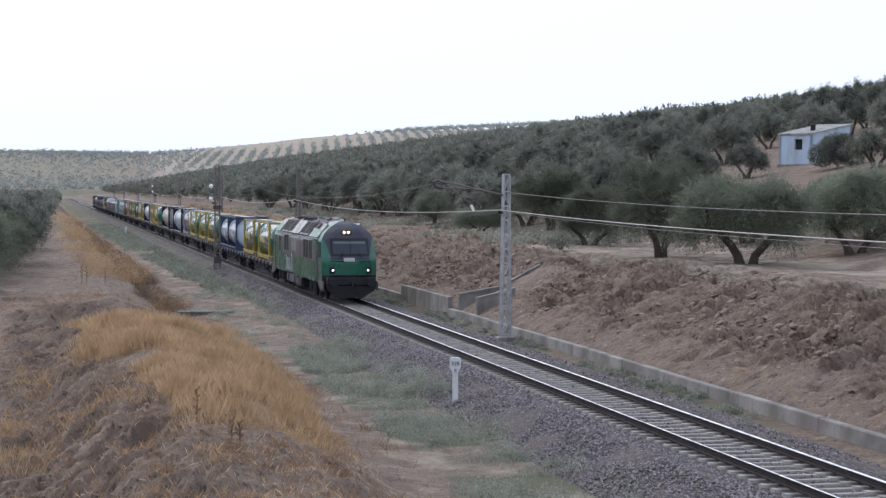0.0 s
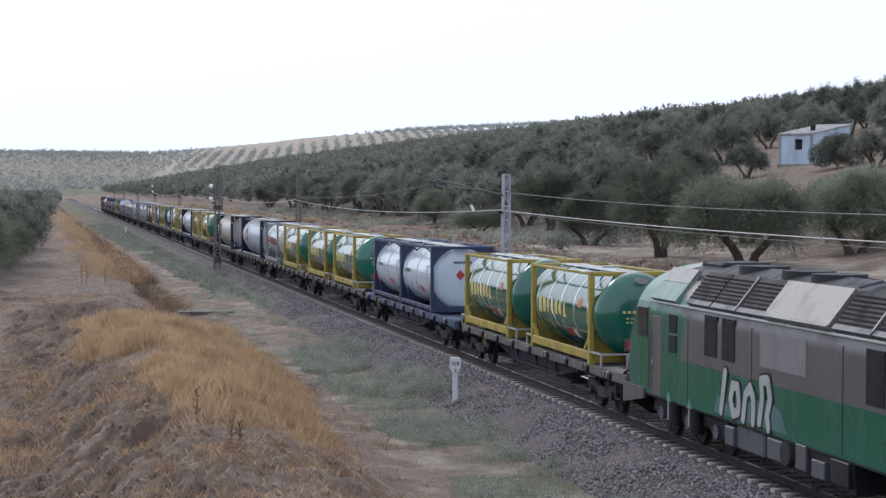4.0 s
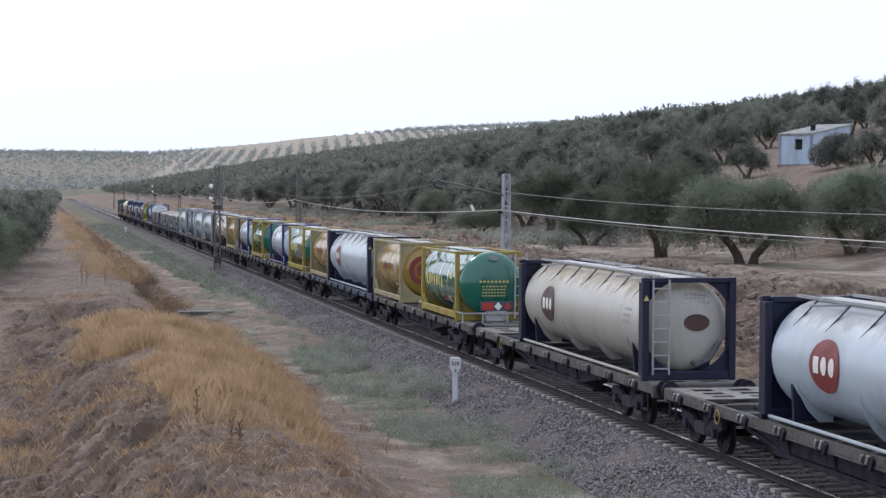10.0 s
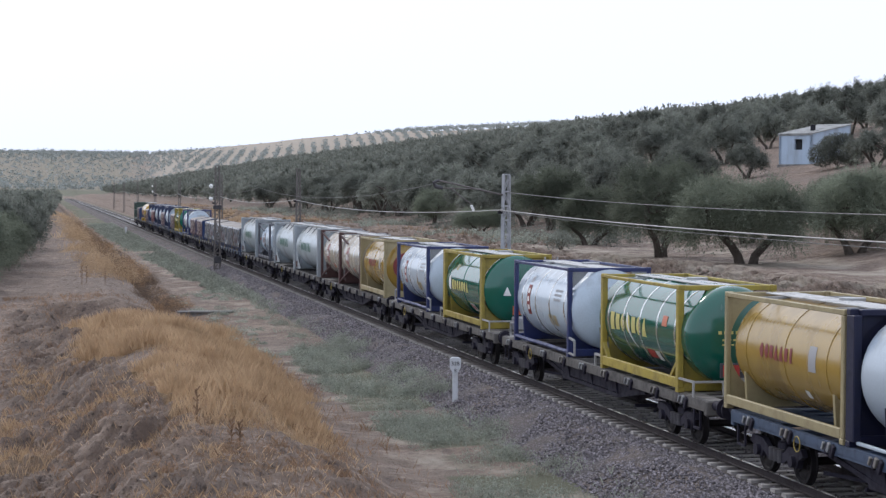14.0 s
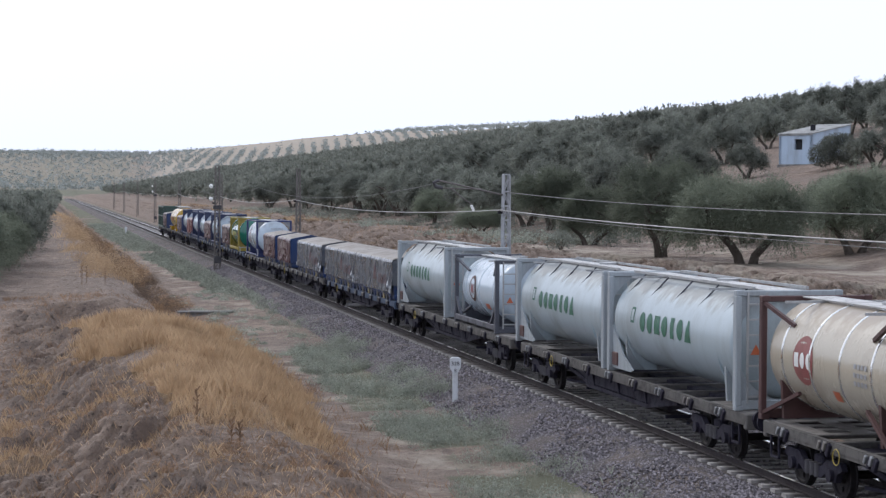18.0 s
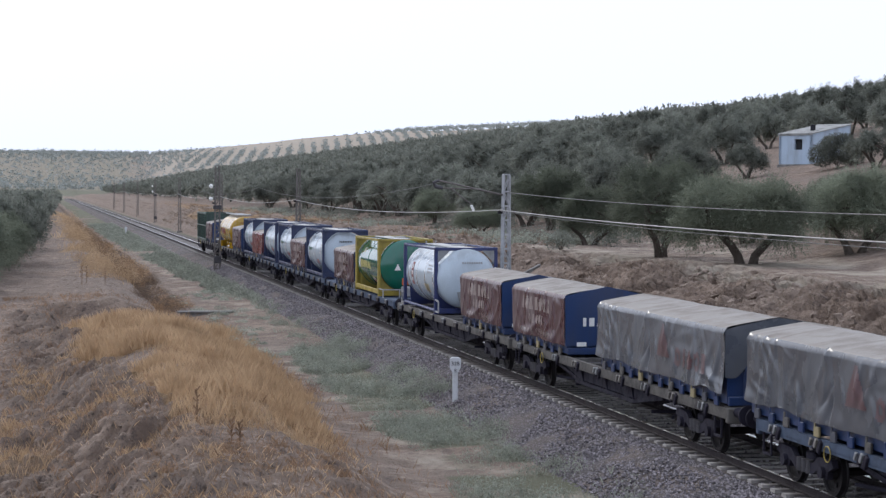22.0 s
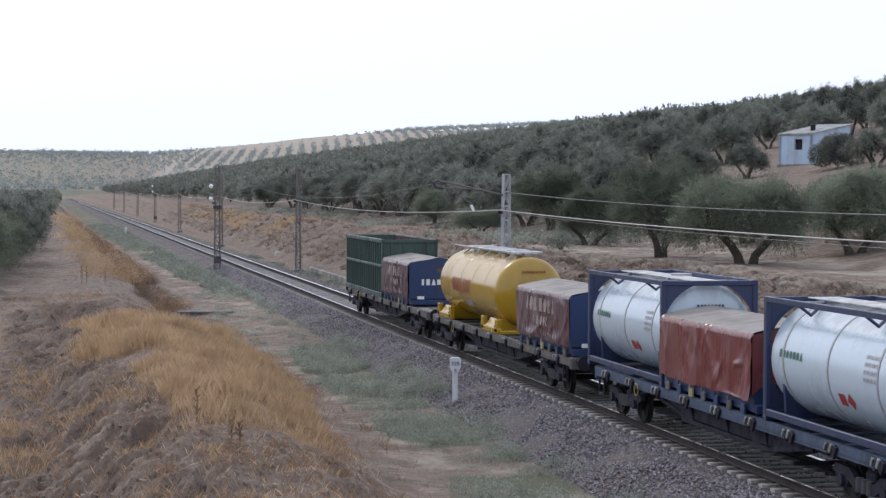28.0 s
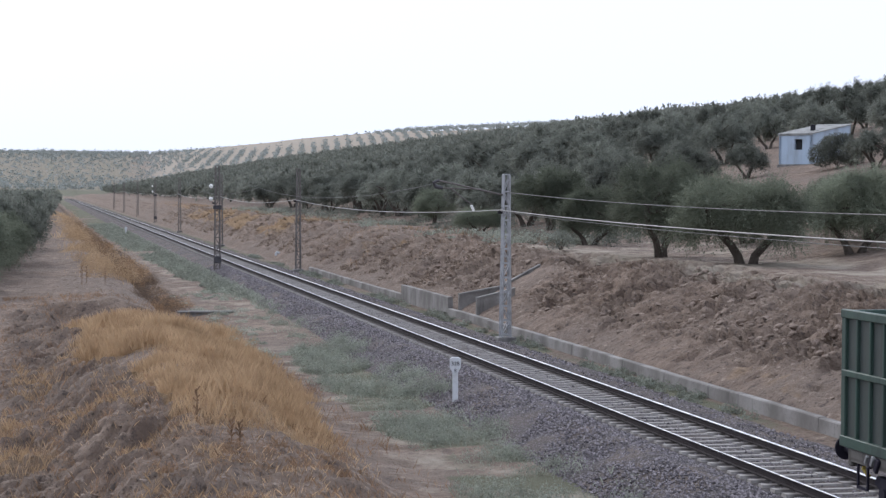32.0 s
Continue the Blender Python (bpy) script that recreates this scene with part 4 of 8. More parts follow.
# ---------------------------------------------------------------- marker posts
def km_post(x, y, z, tall=1.22, words=True):
    top = thing("kilometre_post", "white painted concrete kilometre post with black figures", "marker post", at=(x, y, z))
    part("shaft", Shape().box((0, 0, tall * 0.36), (0.17, 0.13, tall * 0.78), 0.02), MARKWHITE, top)
    h = Shape().slab([(-0.085, tall * 0.66), (0.085, tall * 0.66), (0.17, tall * 0.77), (0.17, tall * 0.96), (0.10, tall), (-0.10, tall), (-0.17, tall * 0.96), (-0.17, tall * 0.77)], "y", -0.10, 0.10)
    head = part("head", h, MARKWHITE, top)
    top.rotation_euler = (0, 0, radians(-12))
    if words:
        for body, dz, size in (("328", 0.86, 0.17), ("8", 0.70, 0.15)):
            cu = bpy.data.curves.new("figures", "FONT")
            cu.body, cu.size, cu.align_x, cu.align_y, cu.extrude = body, size, "CENTER", "CENTER", 0.004
            tmp = bpy.data.objects.new("figures", cu)
            scene.collection.objects.link(tmp)
            me = bpy.data.meshes.new_from_object(tmp.evaluated_get(bpy.context.evaluated_depsgraph_get()))
            bpy.data.objects.remove(tmp)
            me.materials.clear()
            me.materials.append(BLACK)
            me.transform(pose(0, -0.106, tall * dz, 90))
            part("figures", me, None, head, "black painted figures")
    return top


km_post(-3.28, 54.75, -0.66, 1.34)
km_post(-3.9, 262.0, -0.95, 1.3, False)
sg = thing("disc_sign", "white round track sign on a short post", "sign", at=(4.6, 160.0, -0.75))
part("post", Shape().rod((0, 0, 0), (0, 0, 0.8), 0.04), GALV, sg)
part("disc", Shape().spin([(-0.03, 0.0), (-0.03, 0.26), (0.0, 0.26), (0.0, 0.0)], 20, 0, 0.85), MARKWHITE, sg, "white sign disc")
part("mark", Shape().box((0, -0.04, 0.84), (0.16, 0.012, 0.32)), INKGREY, sg, "grey mark")


# ---------------------------------------------------------------- hut on the hill
def hut(x, y, z, turn):
    top = thing("farm_hut", "small whitewashed farm hut with a lean-to sheet roof", "hut", at=(x, y, z))
    top.rotation_euler = (0, 0, radians(turn))
    L, D, h0, h1, t = 5.9, 3.4, 2.70, 3.60, 0.24
    # gable-end wall with a window, facing -x; long wall with a door and window, facing -y

    def wall(name, w, hs, holes, m):
        s = Shape()
        xs = sorted({0, w} | {h[0] for h in holes} | {h[1] for h in holes})
        for a, b in zip(xs, xs[1:]):
            mid = (a + b) / 2
            hole = [h for h in holes if h[0] <= mid <= h[1]]

            def roof(q):
                return hs[0] + (hs[1] - hs[0]) * q / w
            if hole:
                _, _, z0, z1 = hole[0]
                if z0 > 0:
                    s.slab([(a, 0), (b, 0), (b, z0), (a, z0)], "y", 0, t)
                s.slab([(a, z1), (b, z1), (b, roof(b)), (a, roof(a))], "y", 0, t)
            else:
                s.slab([(a, -0.5), (b, -0.5), (b, roof(b)), (a, roof(a))], "y", 0, t)
        ob = part(name, s, WHITEWASH, top)
        ob.matrix_local = m
        return ob
    wall("front_wall", D, (h0, h0), [(1.6, 2.4, 1.35, 2.25)], pose(0, 0, 0))
    wall("long_wall", L, (h0, h1), [(1.7, 2.7, 0.9, 1.9)], pose(D, 0, 0, 0, 0, 90))
    wall("back_wall", L, (h0, h1), [], pose(t, 0, 0, 0, 0, 90))
    wall("end_wall", D, (h1, h1), [], pose(0, L - t, 0))
    r = Shape()
    n = 36
    for k in range(n):
        a, b = -0.08 + (D + 0.16) * k / n, -0.08 + (D + 0.16) * (k + 1) / n
        o = 0.03 * (k % 2)
        r.add([(a, -0.12, h0 - 0.02 + o), (b, -0.12, h0 + 0.01 - o), (b, L + 0.05, h1 + 0.07 - o), (a, L + 0.05, h1 + 0.04 + o), (a, -0.12, h0 + 0.06 + o), (b, -0.12, h0 + 0.09 - o), (b, L + 0.05, h1 + 0.15 - o), (a, L + 0.05, h1 + 0.12 + o)], [(0, 3, 2, 1), (4, 5, 6, 7), (0, 1, 5, 4), (2, 3, 7, 6), (1, 2, 6, 5), (0, 4, 7, 3)])
    part("roof", r, ROOFSHEET, top, "sloping corrugated fibre-cement roof")
    part("eaves_board", Shape().box((D / 2, -0.05, h0 - 0.06), (D + 0.1, 0.06, 0.10), 0.01), ROOFSHEET, top)
    part("chimney", Shape().box((2.4, 1.6, h0 + 0.55), (0.34, 0.34, 0.6), 0.03), BLACK, top, "sooty little chimney")
    # near-black sheets behind the openings stand in for the unlit inside
    part("window", Shape().box((2.0, t + 0.06, 1.8), (0.85, 0.04, 0.95)), VOID, top, "near-black sheet for the shade inside the window")
    part("doorway", Shape().box((D - t - 0.06, 2.2, 1.4), (0.04, 1.0, 1.0)), VOID, top, "near-black sheet for the shade inside the opening")
    part("plinth", Shape().box((D / 2, L / 2, -0.5), (D + 0.25, L + 0.25, 1.2), 0.05), CONCRETE, top)
    return top


HUT = (47.2, 150.3)
hut(HUT[0], HUT[1], 8.1, -57.7)


# ---------------------------------------------------------------- olive trees
def leaf_cloud(rng, count, lobes, size, flat=0.8, thin=0.30):
    """Small drooping leaf faces on the skins of a set of lobes."""
    w8 = np.array([b[3] ** 2 for b in lobes])
    pick = rng.choice(len(lobes), count, p=w8 / w8.sum())
    lob = np.array(lobes)[pick]
    d = rng.normal(size=(count, 3))
    d /= np.linalg.norm(d, axis=1)[:, None]
    r = lob[:, 3:4] * (0.62 + 0.46 * rng.random((count, 1)) ** 0.7)
    c = lob[:, :3] + d * r * np.array([1, 1, flat])
    nrm = d + 0.55 * rng.normal(size=(count, 3))
    nrm /= np.linalg.norm(nrm, axis=1)[:, None]
    u = rng.normal(size=(count, 3)) * 0.8 + np.array([0, 0, -0.7])
    u -= nrm * (u * nrm).sum(1)[:, None]
    u /= np.linalg.norm(u, axis=1)[:, None]
    w = np.cross(u, nrm)
    ln = size * rng.uniform(0.7, 1.5, (count, 1))
    v = np.stack([c - u * ln, c + w * ln * thin, c + u * ln, c - w * ln * thin], 1)
    return v.reshape(-1, 3), np.arange(count * 4).reshape(-1, 4)


def spray_cloud(rng, count, lobes, size, each=16, thin=0.28):
    """Leafy twigs that spring from a set of lobes and droop at their tips."""
    n = count // each
    w8 = np.array([b[3] ** 2 for b in lobes])
    lob = np.array(lobes)[rng.choice(len(lobes), n, p=w8 / w8.sum())]
    d = rng.normal(size=(n, 3)) + np.array([0, 0, 0.25])
    d /= np.linalg.norm(d, axis=1)[:, None]
    reach = lob[:, 3:4] * (0.72 + 0.55 * rng.random((n, 1)) ** 2)
    t = rng.uniform(0.35, 1.0, (n, each, 1))
    level = np.sqrt(np.clip(1 - d[:, 2:3] ** 2, 0, 1))
    droop = lob[:, 3:4] * level * rng.uniform(0.1, 0.75, (n, 1))
    c = lob[:, None, :3] + d[:, None] * reach[:, None] * t
    c[:, :, 2:3] -= droop[:, None] * t ** 2.2
    c += rng.normal(size=c.shape) * size * 0.9
    way = d[:, None] * reach[:, None] + np.zeros_like(c)
    way[:, :, 2:3] -= 2.2 * droop[:, None] * t ** 1.2
    u = way / (np.linalg.norm(way, axis=2)[..., None] + 1e-6) + 0.5 * rng.normal(size=c.shape)
    u /= np.linalg.norm(u, axis=2)[..., None]
    nrm = d[:, None] + 0.38 * rng.normal(size=c.shape) + np.array([0, 0, 0.15])
    w = np.cross(u, nrm)
    w /= np.linalg.norm(w, axis=2)[..., None] + 1e-6
    ln = size * rng.uniform(0.7, 1.5, (n, each, 1))
    v = np.stack([c - u * ln, c + w * ln * thin, c + u * ln, c - w * ln * thin], 2)
    return v.reshape(-1, 3), np.arange(n * each * 4).reshape(-1, 4)


def olive_lobes(rng, n, spread, tall):
    """Lobes of a wide crown whose outer boughs hang low."""
    out = []
    for k in range(n):
        a = 6.283 * k / n * 2.4 + rng.uniform(-0.5, 0.5)
        q = rng.uniform(0.2, 1.0) ** 0.7
        r = rng.choice((0.24, 0.30, 0.36, 0.44)) * rng.uniform(0.9, 1.1) * spread
        low = rng.random() < 0.5 and q > 0.5
        z = tall * (rng.uniform(0.38, 0.55) if low else 0.84 - 0.32 * q * q + rng.uniform(-0.16, 0.12)) - (0 if low else r * 0.35)
        out.append((math.cos(a) * q * (spread - r * 0.6), math.sin(a) * q * (spread - r * 0.6), z, r))
    return out


def olive_tree(seed, leaves, size, tall=4.6, spread=2.9, mat=None, stems=0, splay=1.35):
    rng = np.random.default_rng(seed)
    top = thing("olive_tree", "gnarled old olive tree with a grey-green crown", "tree", "olive trees")
    trunk = Shape()
    stems = stems or 2 + seed % 2
    lobes = olive_lobes(rng, 19, spread, tall)
    for k in range(stems):
        a = 6.283 * k / stems + rng.uniform(-0.5, 0.5)
        lean = splay * rng.uniform(0.6, 1.4)
        p = [(0.16 * math.cos(a), 0.16 * math.sin(a), -0.35)]
        for j in range(1, 6):
            t = j / 5
            p.append((math.cos(a) * (0.16 + lean * t ** 1.3) + rng.uniform(-0.07, 0.07), math.sin(a) * (0.16 + lean * t ** 1.3) + rng.uniform(-0.07, 0.07), tall * 0.42 * t))
        trunk.sweep(p, [0.25, 0.17, 0.145, 0.13, 0.115, 0.10], 8)
        for j in range(3):
            b = lobes[int(rng.integers(0, len(lobes)))]
            e = Vector(p[-1 - j % 2])
            trunk.sweep([e, e.lerp(Vector(b[:3]), 0.5) + Vector((0, 0, 0.15)), b[:3]], [0.09, 0.06, 0.025], 6)
    part("trunk", trunk, BARK, top, "dark twisted trunk")
    v, f = spray_cloud(rng, leaves, lobes, size)
    part("crown", fast_mesh("crown", v, f, mat or LEAF), None, top, "dense crown of small grey-green leaves")
    return top


NEARTREE = [olive_tree(s, 96000, 0.043, stems=2, splay=1.7) for s in (1, 2, 4)]
MIDTREE = [olive_tree(s, 20000, 0.088, mat=LEAFDARK) for s in (11, 12, 13, 14, 15)]
for ob in NEARTREE + MIDTREE:
    ob.location = (40, -60, -20)
TREES = []


def plant(kind, x, y, k=1.0, turn=None, flat=1.0):
    TREES.append((kind, x, y, k, random.uniform(0, 360) if turn is None else turn, flat))


# the trees along the crest, singly
for x, y, k, flat, turn in ((13.6, 73.4, 1.14, 1.0, -8), (12.9, 82.3, 1.04, 1.0, 20), (15.2, 101.5, 0.88, 0.86, 160), (15.7, 130.5, 0.72, 0.8, 10), (18.1, 157.5, 0.8, 0.9, 60), (20.0, 76.5, 0.98, 0.95, 175), (23.2, 81.5, 1.10, 0.86, 30), (20.2, 90.0, 0.9, 0.80, 100), (26.0, 92.0, 0.80, 0.8, 200)):
    plant("near", x, y, k, turn, flat)
for x, y, k, flat in ((46.2, 171.5, 0.92, 0.95), (41.9, 144.5, 0.74, 0.95), (50.2, 171.0, 1.12, 1.0), (45.6, 128.0, 0.85, 0.85), (60.0, 195.0, 1.05, 1.0), (50.0, 184.0, 0.95, 1.0), (54.5, 139.5, 0.7, 1.0)):
    plant("mid", x, y, k, None, flat)
own = [(t[1], t[2]) for t in TREES]
grove = []
for i in range(0, 14):
    for j in range(-3, 118):
        x = 20 + i * 8.2 + random.uniform(-1.1, 1.1)
        y = 60 + j * 8.2 + random.uniform(-1.1, 1.1) + (i % 2) * 4.1
        if x < 42 and y < 118:
            continue
        if math.hypot(x - HUT[0] - 2, y - HUT[1] - 3) < 7.5 or any(math.hypot(x - a, y - b) < 5.5 for a, b in own):
            continue
        if y > 985 or random.random() < 0.05:
            continue
        # the yard before the hut stays open
        way = math.degrees(math.atan2(x + 15.7, y)) - math.degrees(YAW)
        if 7.6 < way < 13.4 and x < 62 and y < 168:
            continue
        seen = (x + 15.7) / max(y, 1)
        if seen > math.tan(YAW + 0.27):
            continue
        grove.append((x, y))
left = []
for i in range(5):
    for j in range(0, 112):
        y = 97 + 6.4 * j + random.uniform(-0.8, 0.8)
        x = float(np.interp(y, [97, 135, 240, 500, 700], [-19.7, -18.7, -17.6, -13.4, -11.2])) - 6.4 * i + random.uniform(-0.5, 0.5)
        if (x + 15.7) / y < -0.026 - 3.0 / y or y > 700:
            continue
        left.append((x, y))
near_grove = [g for g in grove + left if g[1] < 300]
far_grove = [g for g in grove + left if g[1] >= 300]
for x, y in near_grove:
    plant("mid" if y > 130 else "near", x, y, random.choice((0.62, 0.75, 0.85, 0.95, 1.0, 1.1, 1.16)) * random.uniform(0.93, 1.07))
for i, (kind, x, y, k, turn, flat) in enumerate(TREES):
    forms = NEARTREE if kind == "near" else MIDTREE
    src = forms[i % len(forms)]
    src.scale = (k, k, k * flat * random.uniform(0.92, 1.06))
    ob = copy_thing(src, pose(x, y, float(land(x, y, False)) - 0.05, 0, 0, turn))
for ob in NEARTREE + MIDTREE:
    for o in (*ob.children_recursive, ob):
        bpy.data.objects.remove(o)


def far_trees(name, spots, leaves, size, tall, spread, mat, label, seed):
    rng = np.random.default_rng(seed)
    vs, fs, k = [], [], 0
    forms = []
    for s in range(6):
        forms.append(spray_cloud(rng, leaves, olive_lobes(rng, 8, spread, tall), size, 8, 0.4))
    for x, y in spots:
        v, f = forms[int(rng.integers(0, 6))]
        a = rng.uniform(0, 6.28)
        c, s = math.cos(a), math.sin(a)
        g = rng.uniform(0.85, 1.15)
        w = np.stack([v[:, 0] * c - v[:, 1] * s, v[:, 0] * s + v[:, 1] * c, v[:, 2]], -1) * g + np.array([x, y, float(land(x, y, False))])
        vs.append(w)
        fs.append(f + k)
        k += len(v)
    return tagged(new(name, fast_mesh(name, np.concatenate(vs), np.concatenate(fs), mat)), label, "grove", kind="stuff")


far_trees("distant_olive_grove", far_grove, 272, 0.42, 4.5, 2.7, LEAFDARK, "dense grove of dark olive trees on the slope", 31)
# rows of olives on the broad hill beyond the valley
rows = []
for i in range(-60, 120):
    for j in range(0, 120):
        y = 1420 + j * 10
        x = -260 + i * 14.5 + random.uniform(-1.5, 1.5) + j * 1.5
        seen = (x + 15.7) / y
        if not (-0.04 < seen < 0.46) or y > 2640:
            continue
        if seen < 0.075 + random.uniform(-0.01, 0.01):
            if random.random() < 0.35:
                continue
            x, y = x + random.uniform(-6, 6), y + random.uniform(-6, 6)
        elif random.random() < 0.12 or j % 24 == 0:
            continue
        rows.append((x, y + random.uniform(-2, 2)))
far_trees("hill_olive_rows", rows, 16, 1.3, 3.6, 2.5, HAZYLEAF, "rows of olive trees, haze in their colour, on a distant pale hill", 32)


# ---------------------------------------------------------------- the train: marks on curved sides
DECK = 1.12


def patch(sh, y0, y1, a0, a1, R, zc, n=5, lift=0.006):
    """A curved rectangle on the tank's side that faces -x; angles up from level."""
    v, f = [], []
    for k in range(n + 1):
        a = a0 + (a1 - a0) * k / n
        for y in (y0, y1):
            v.append((-(R + lift) * math.cos(a), y, zc + (R + lift) * math.sin(a)))
    for k in range(n):
        f.append((2 * k, 2 * k + 1, 2 * k + 3, 2 * k + 2))
    return sh.add(v, f)


def blob(sh, yc, ac, ry, rz, R, zc, lift=0.006, n=22):
    """A curved oval on the tank's side."""
    v = [(-(R + lift) * math.cos(ac), yc, zc + (R + lift) * math.sin(ac))]
    f = []
    for ring in (0.5, 1.0):
        for k in range(n):
            t = 6.2832 * k / n
            a = ac + ring * rz * math.sin(t) / R
            v.append((-(R + lift) * math.cos(a), yc + ring * ry * math.cos(t), zc + (R + lift) * math.sin(a)))
    for k in range(n):
        f.append((0, 1 + k, 1 + (k + 1) % n))
        f.append((1 + k, 1 + n + k, 1 + n + (k + 1) % n, 1 + (k + 1) % n))
    return sh.add(v, f)


def plain_shapes(count, h):
    """Plain figures that stand for a name, one for each sign: o disc, b broad block, a solid wedge, n block, i narrow block; small print is solid."""
    if h < 0.13:
        return ["s"] * (count if isinstance(count, int) else len(count))
    return list(count) if isinstance(count, str) else [("b", "o", "n", "a", "i", "o", "n")[k % 7] for k in range(count)]


def figure(kind):
    """Four-cornered pieces of a figure in a unit square."""
    def box(a, b, c, d):
        return ((a, c), (b, c), (b, d), (a, d))
    if kind == "o":
        out, n = [], 10
        for k in range(n):
            a, b = math.pi * k / n, math.pi * (k + 1) / n
            wa, wb, za, zb = 0.46 * math.sin(a), 0.46 * math.sin(b), 0.5 - 0.5 * math.cos(a), 0.5 - 0.5 * math.cos(b)
            out.append(((0.5 - wa, za), (0.5 + wa, za), (0.5 + wb, zb), (0.5 - wb, zb)))
        return out
    if kind == "b":
        return [box(0, 0.9, 0, 1)]
    if kind == "a":
        return [((0, 0), (1, 0), (0.6, 1), (0.4, 1))]
    if kind == "n":
        return [box(0.06, 0.94, 0.06, 0.94)]
    if kind == "i":
        return [box(0.22, 0.78, 0, 1)]
    return [box(0, 0.85, 0, 1)]


def word(sh, y_start, count, w, h, gap, ac, R, zc, lift=0.008, dip=0.0):
    """A row of plain figures in place of a name, on a tank's side; it runs towards -y."""
    y = y_start
    for k, kind in enumerate(plain_shapes(count, h)):
        if kind != " ":
            if h >= 0.13:
                sh.cuts.append((len(sh.v), len(sh.f)))
            for quad in figure(kind):
                v = []
                for t in (0, 1 / 3, 2 / 3, 1):
                    for a, b in ((quad[0], quad[3]), (quad[1], quad[2])):
                        q, z = a[0] + (b[0] - a[0]) * t, a[1] + (b[1] - a[1]) * t
                        ang = ac + dip * k + (z - 0.5) * h / R
                        v.append((-(R + lift) * math.cos(ang), y - w * q, zc + (R + lift) * math.sin(ang)))
                sh.add(v, [(2 * m, 2 * m + 1, 2 * m + 3, 2 * m + 2) for m in range(3)])
        y -= w * (0.5 if kind == " " else 1) + gap
    return sh


def face_word(sh, x_start, y, z, count, w, h, gap):
    """The same on an end that faces -y; it runs towards +x."""
    x = x_start
    for kind in plain_shapes(count, h):
        if kind != " ":
            if h >= 0.13:
                sh.cuts.append((len(sh.v), len(sh.f)))
            for quad in figure(kind):
                sh.add([(x + w * q[0], y - 0.006, z + (q[1] - 0.5) * h) for q in quad], [(0, 1, 2, 3)])
        x += w * (0.5 if kind == " " else 1) + gap
    return sh


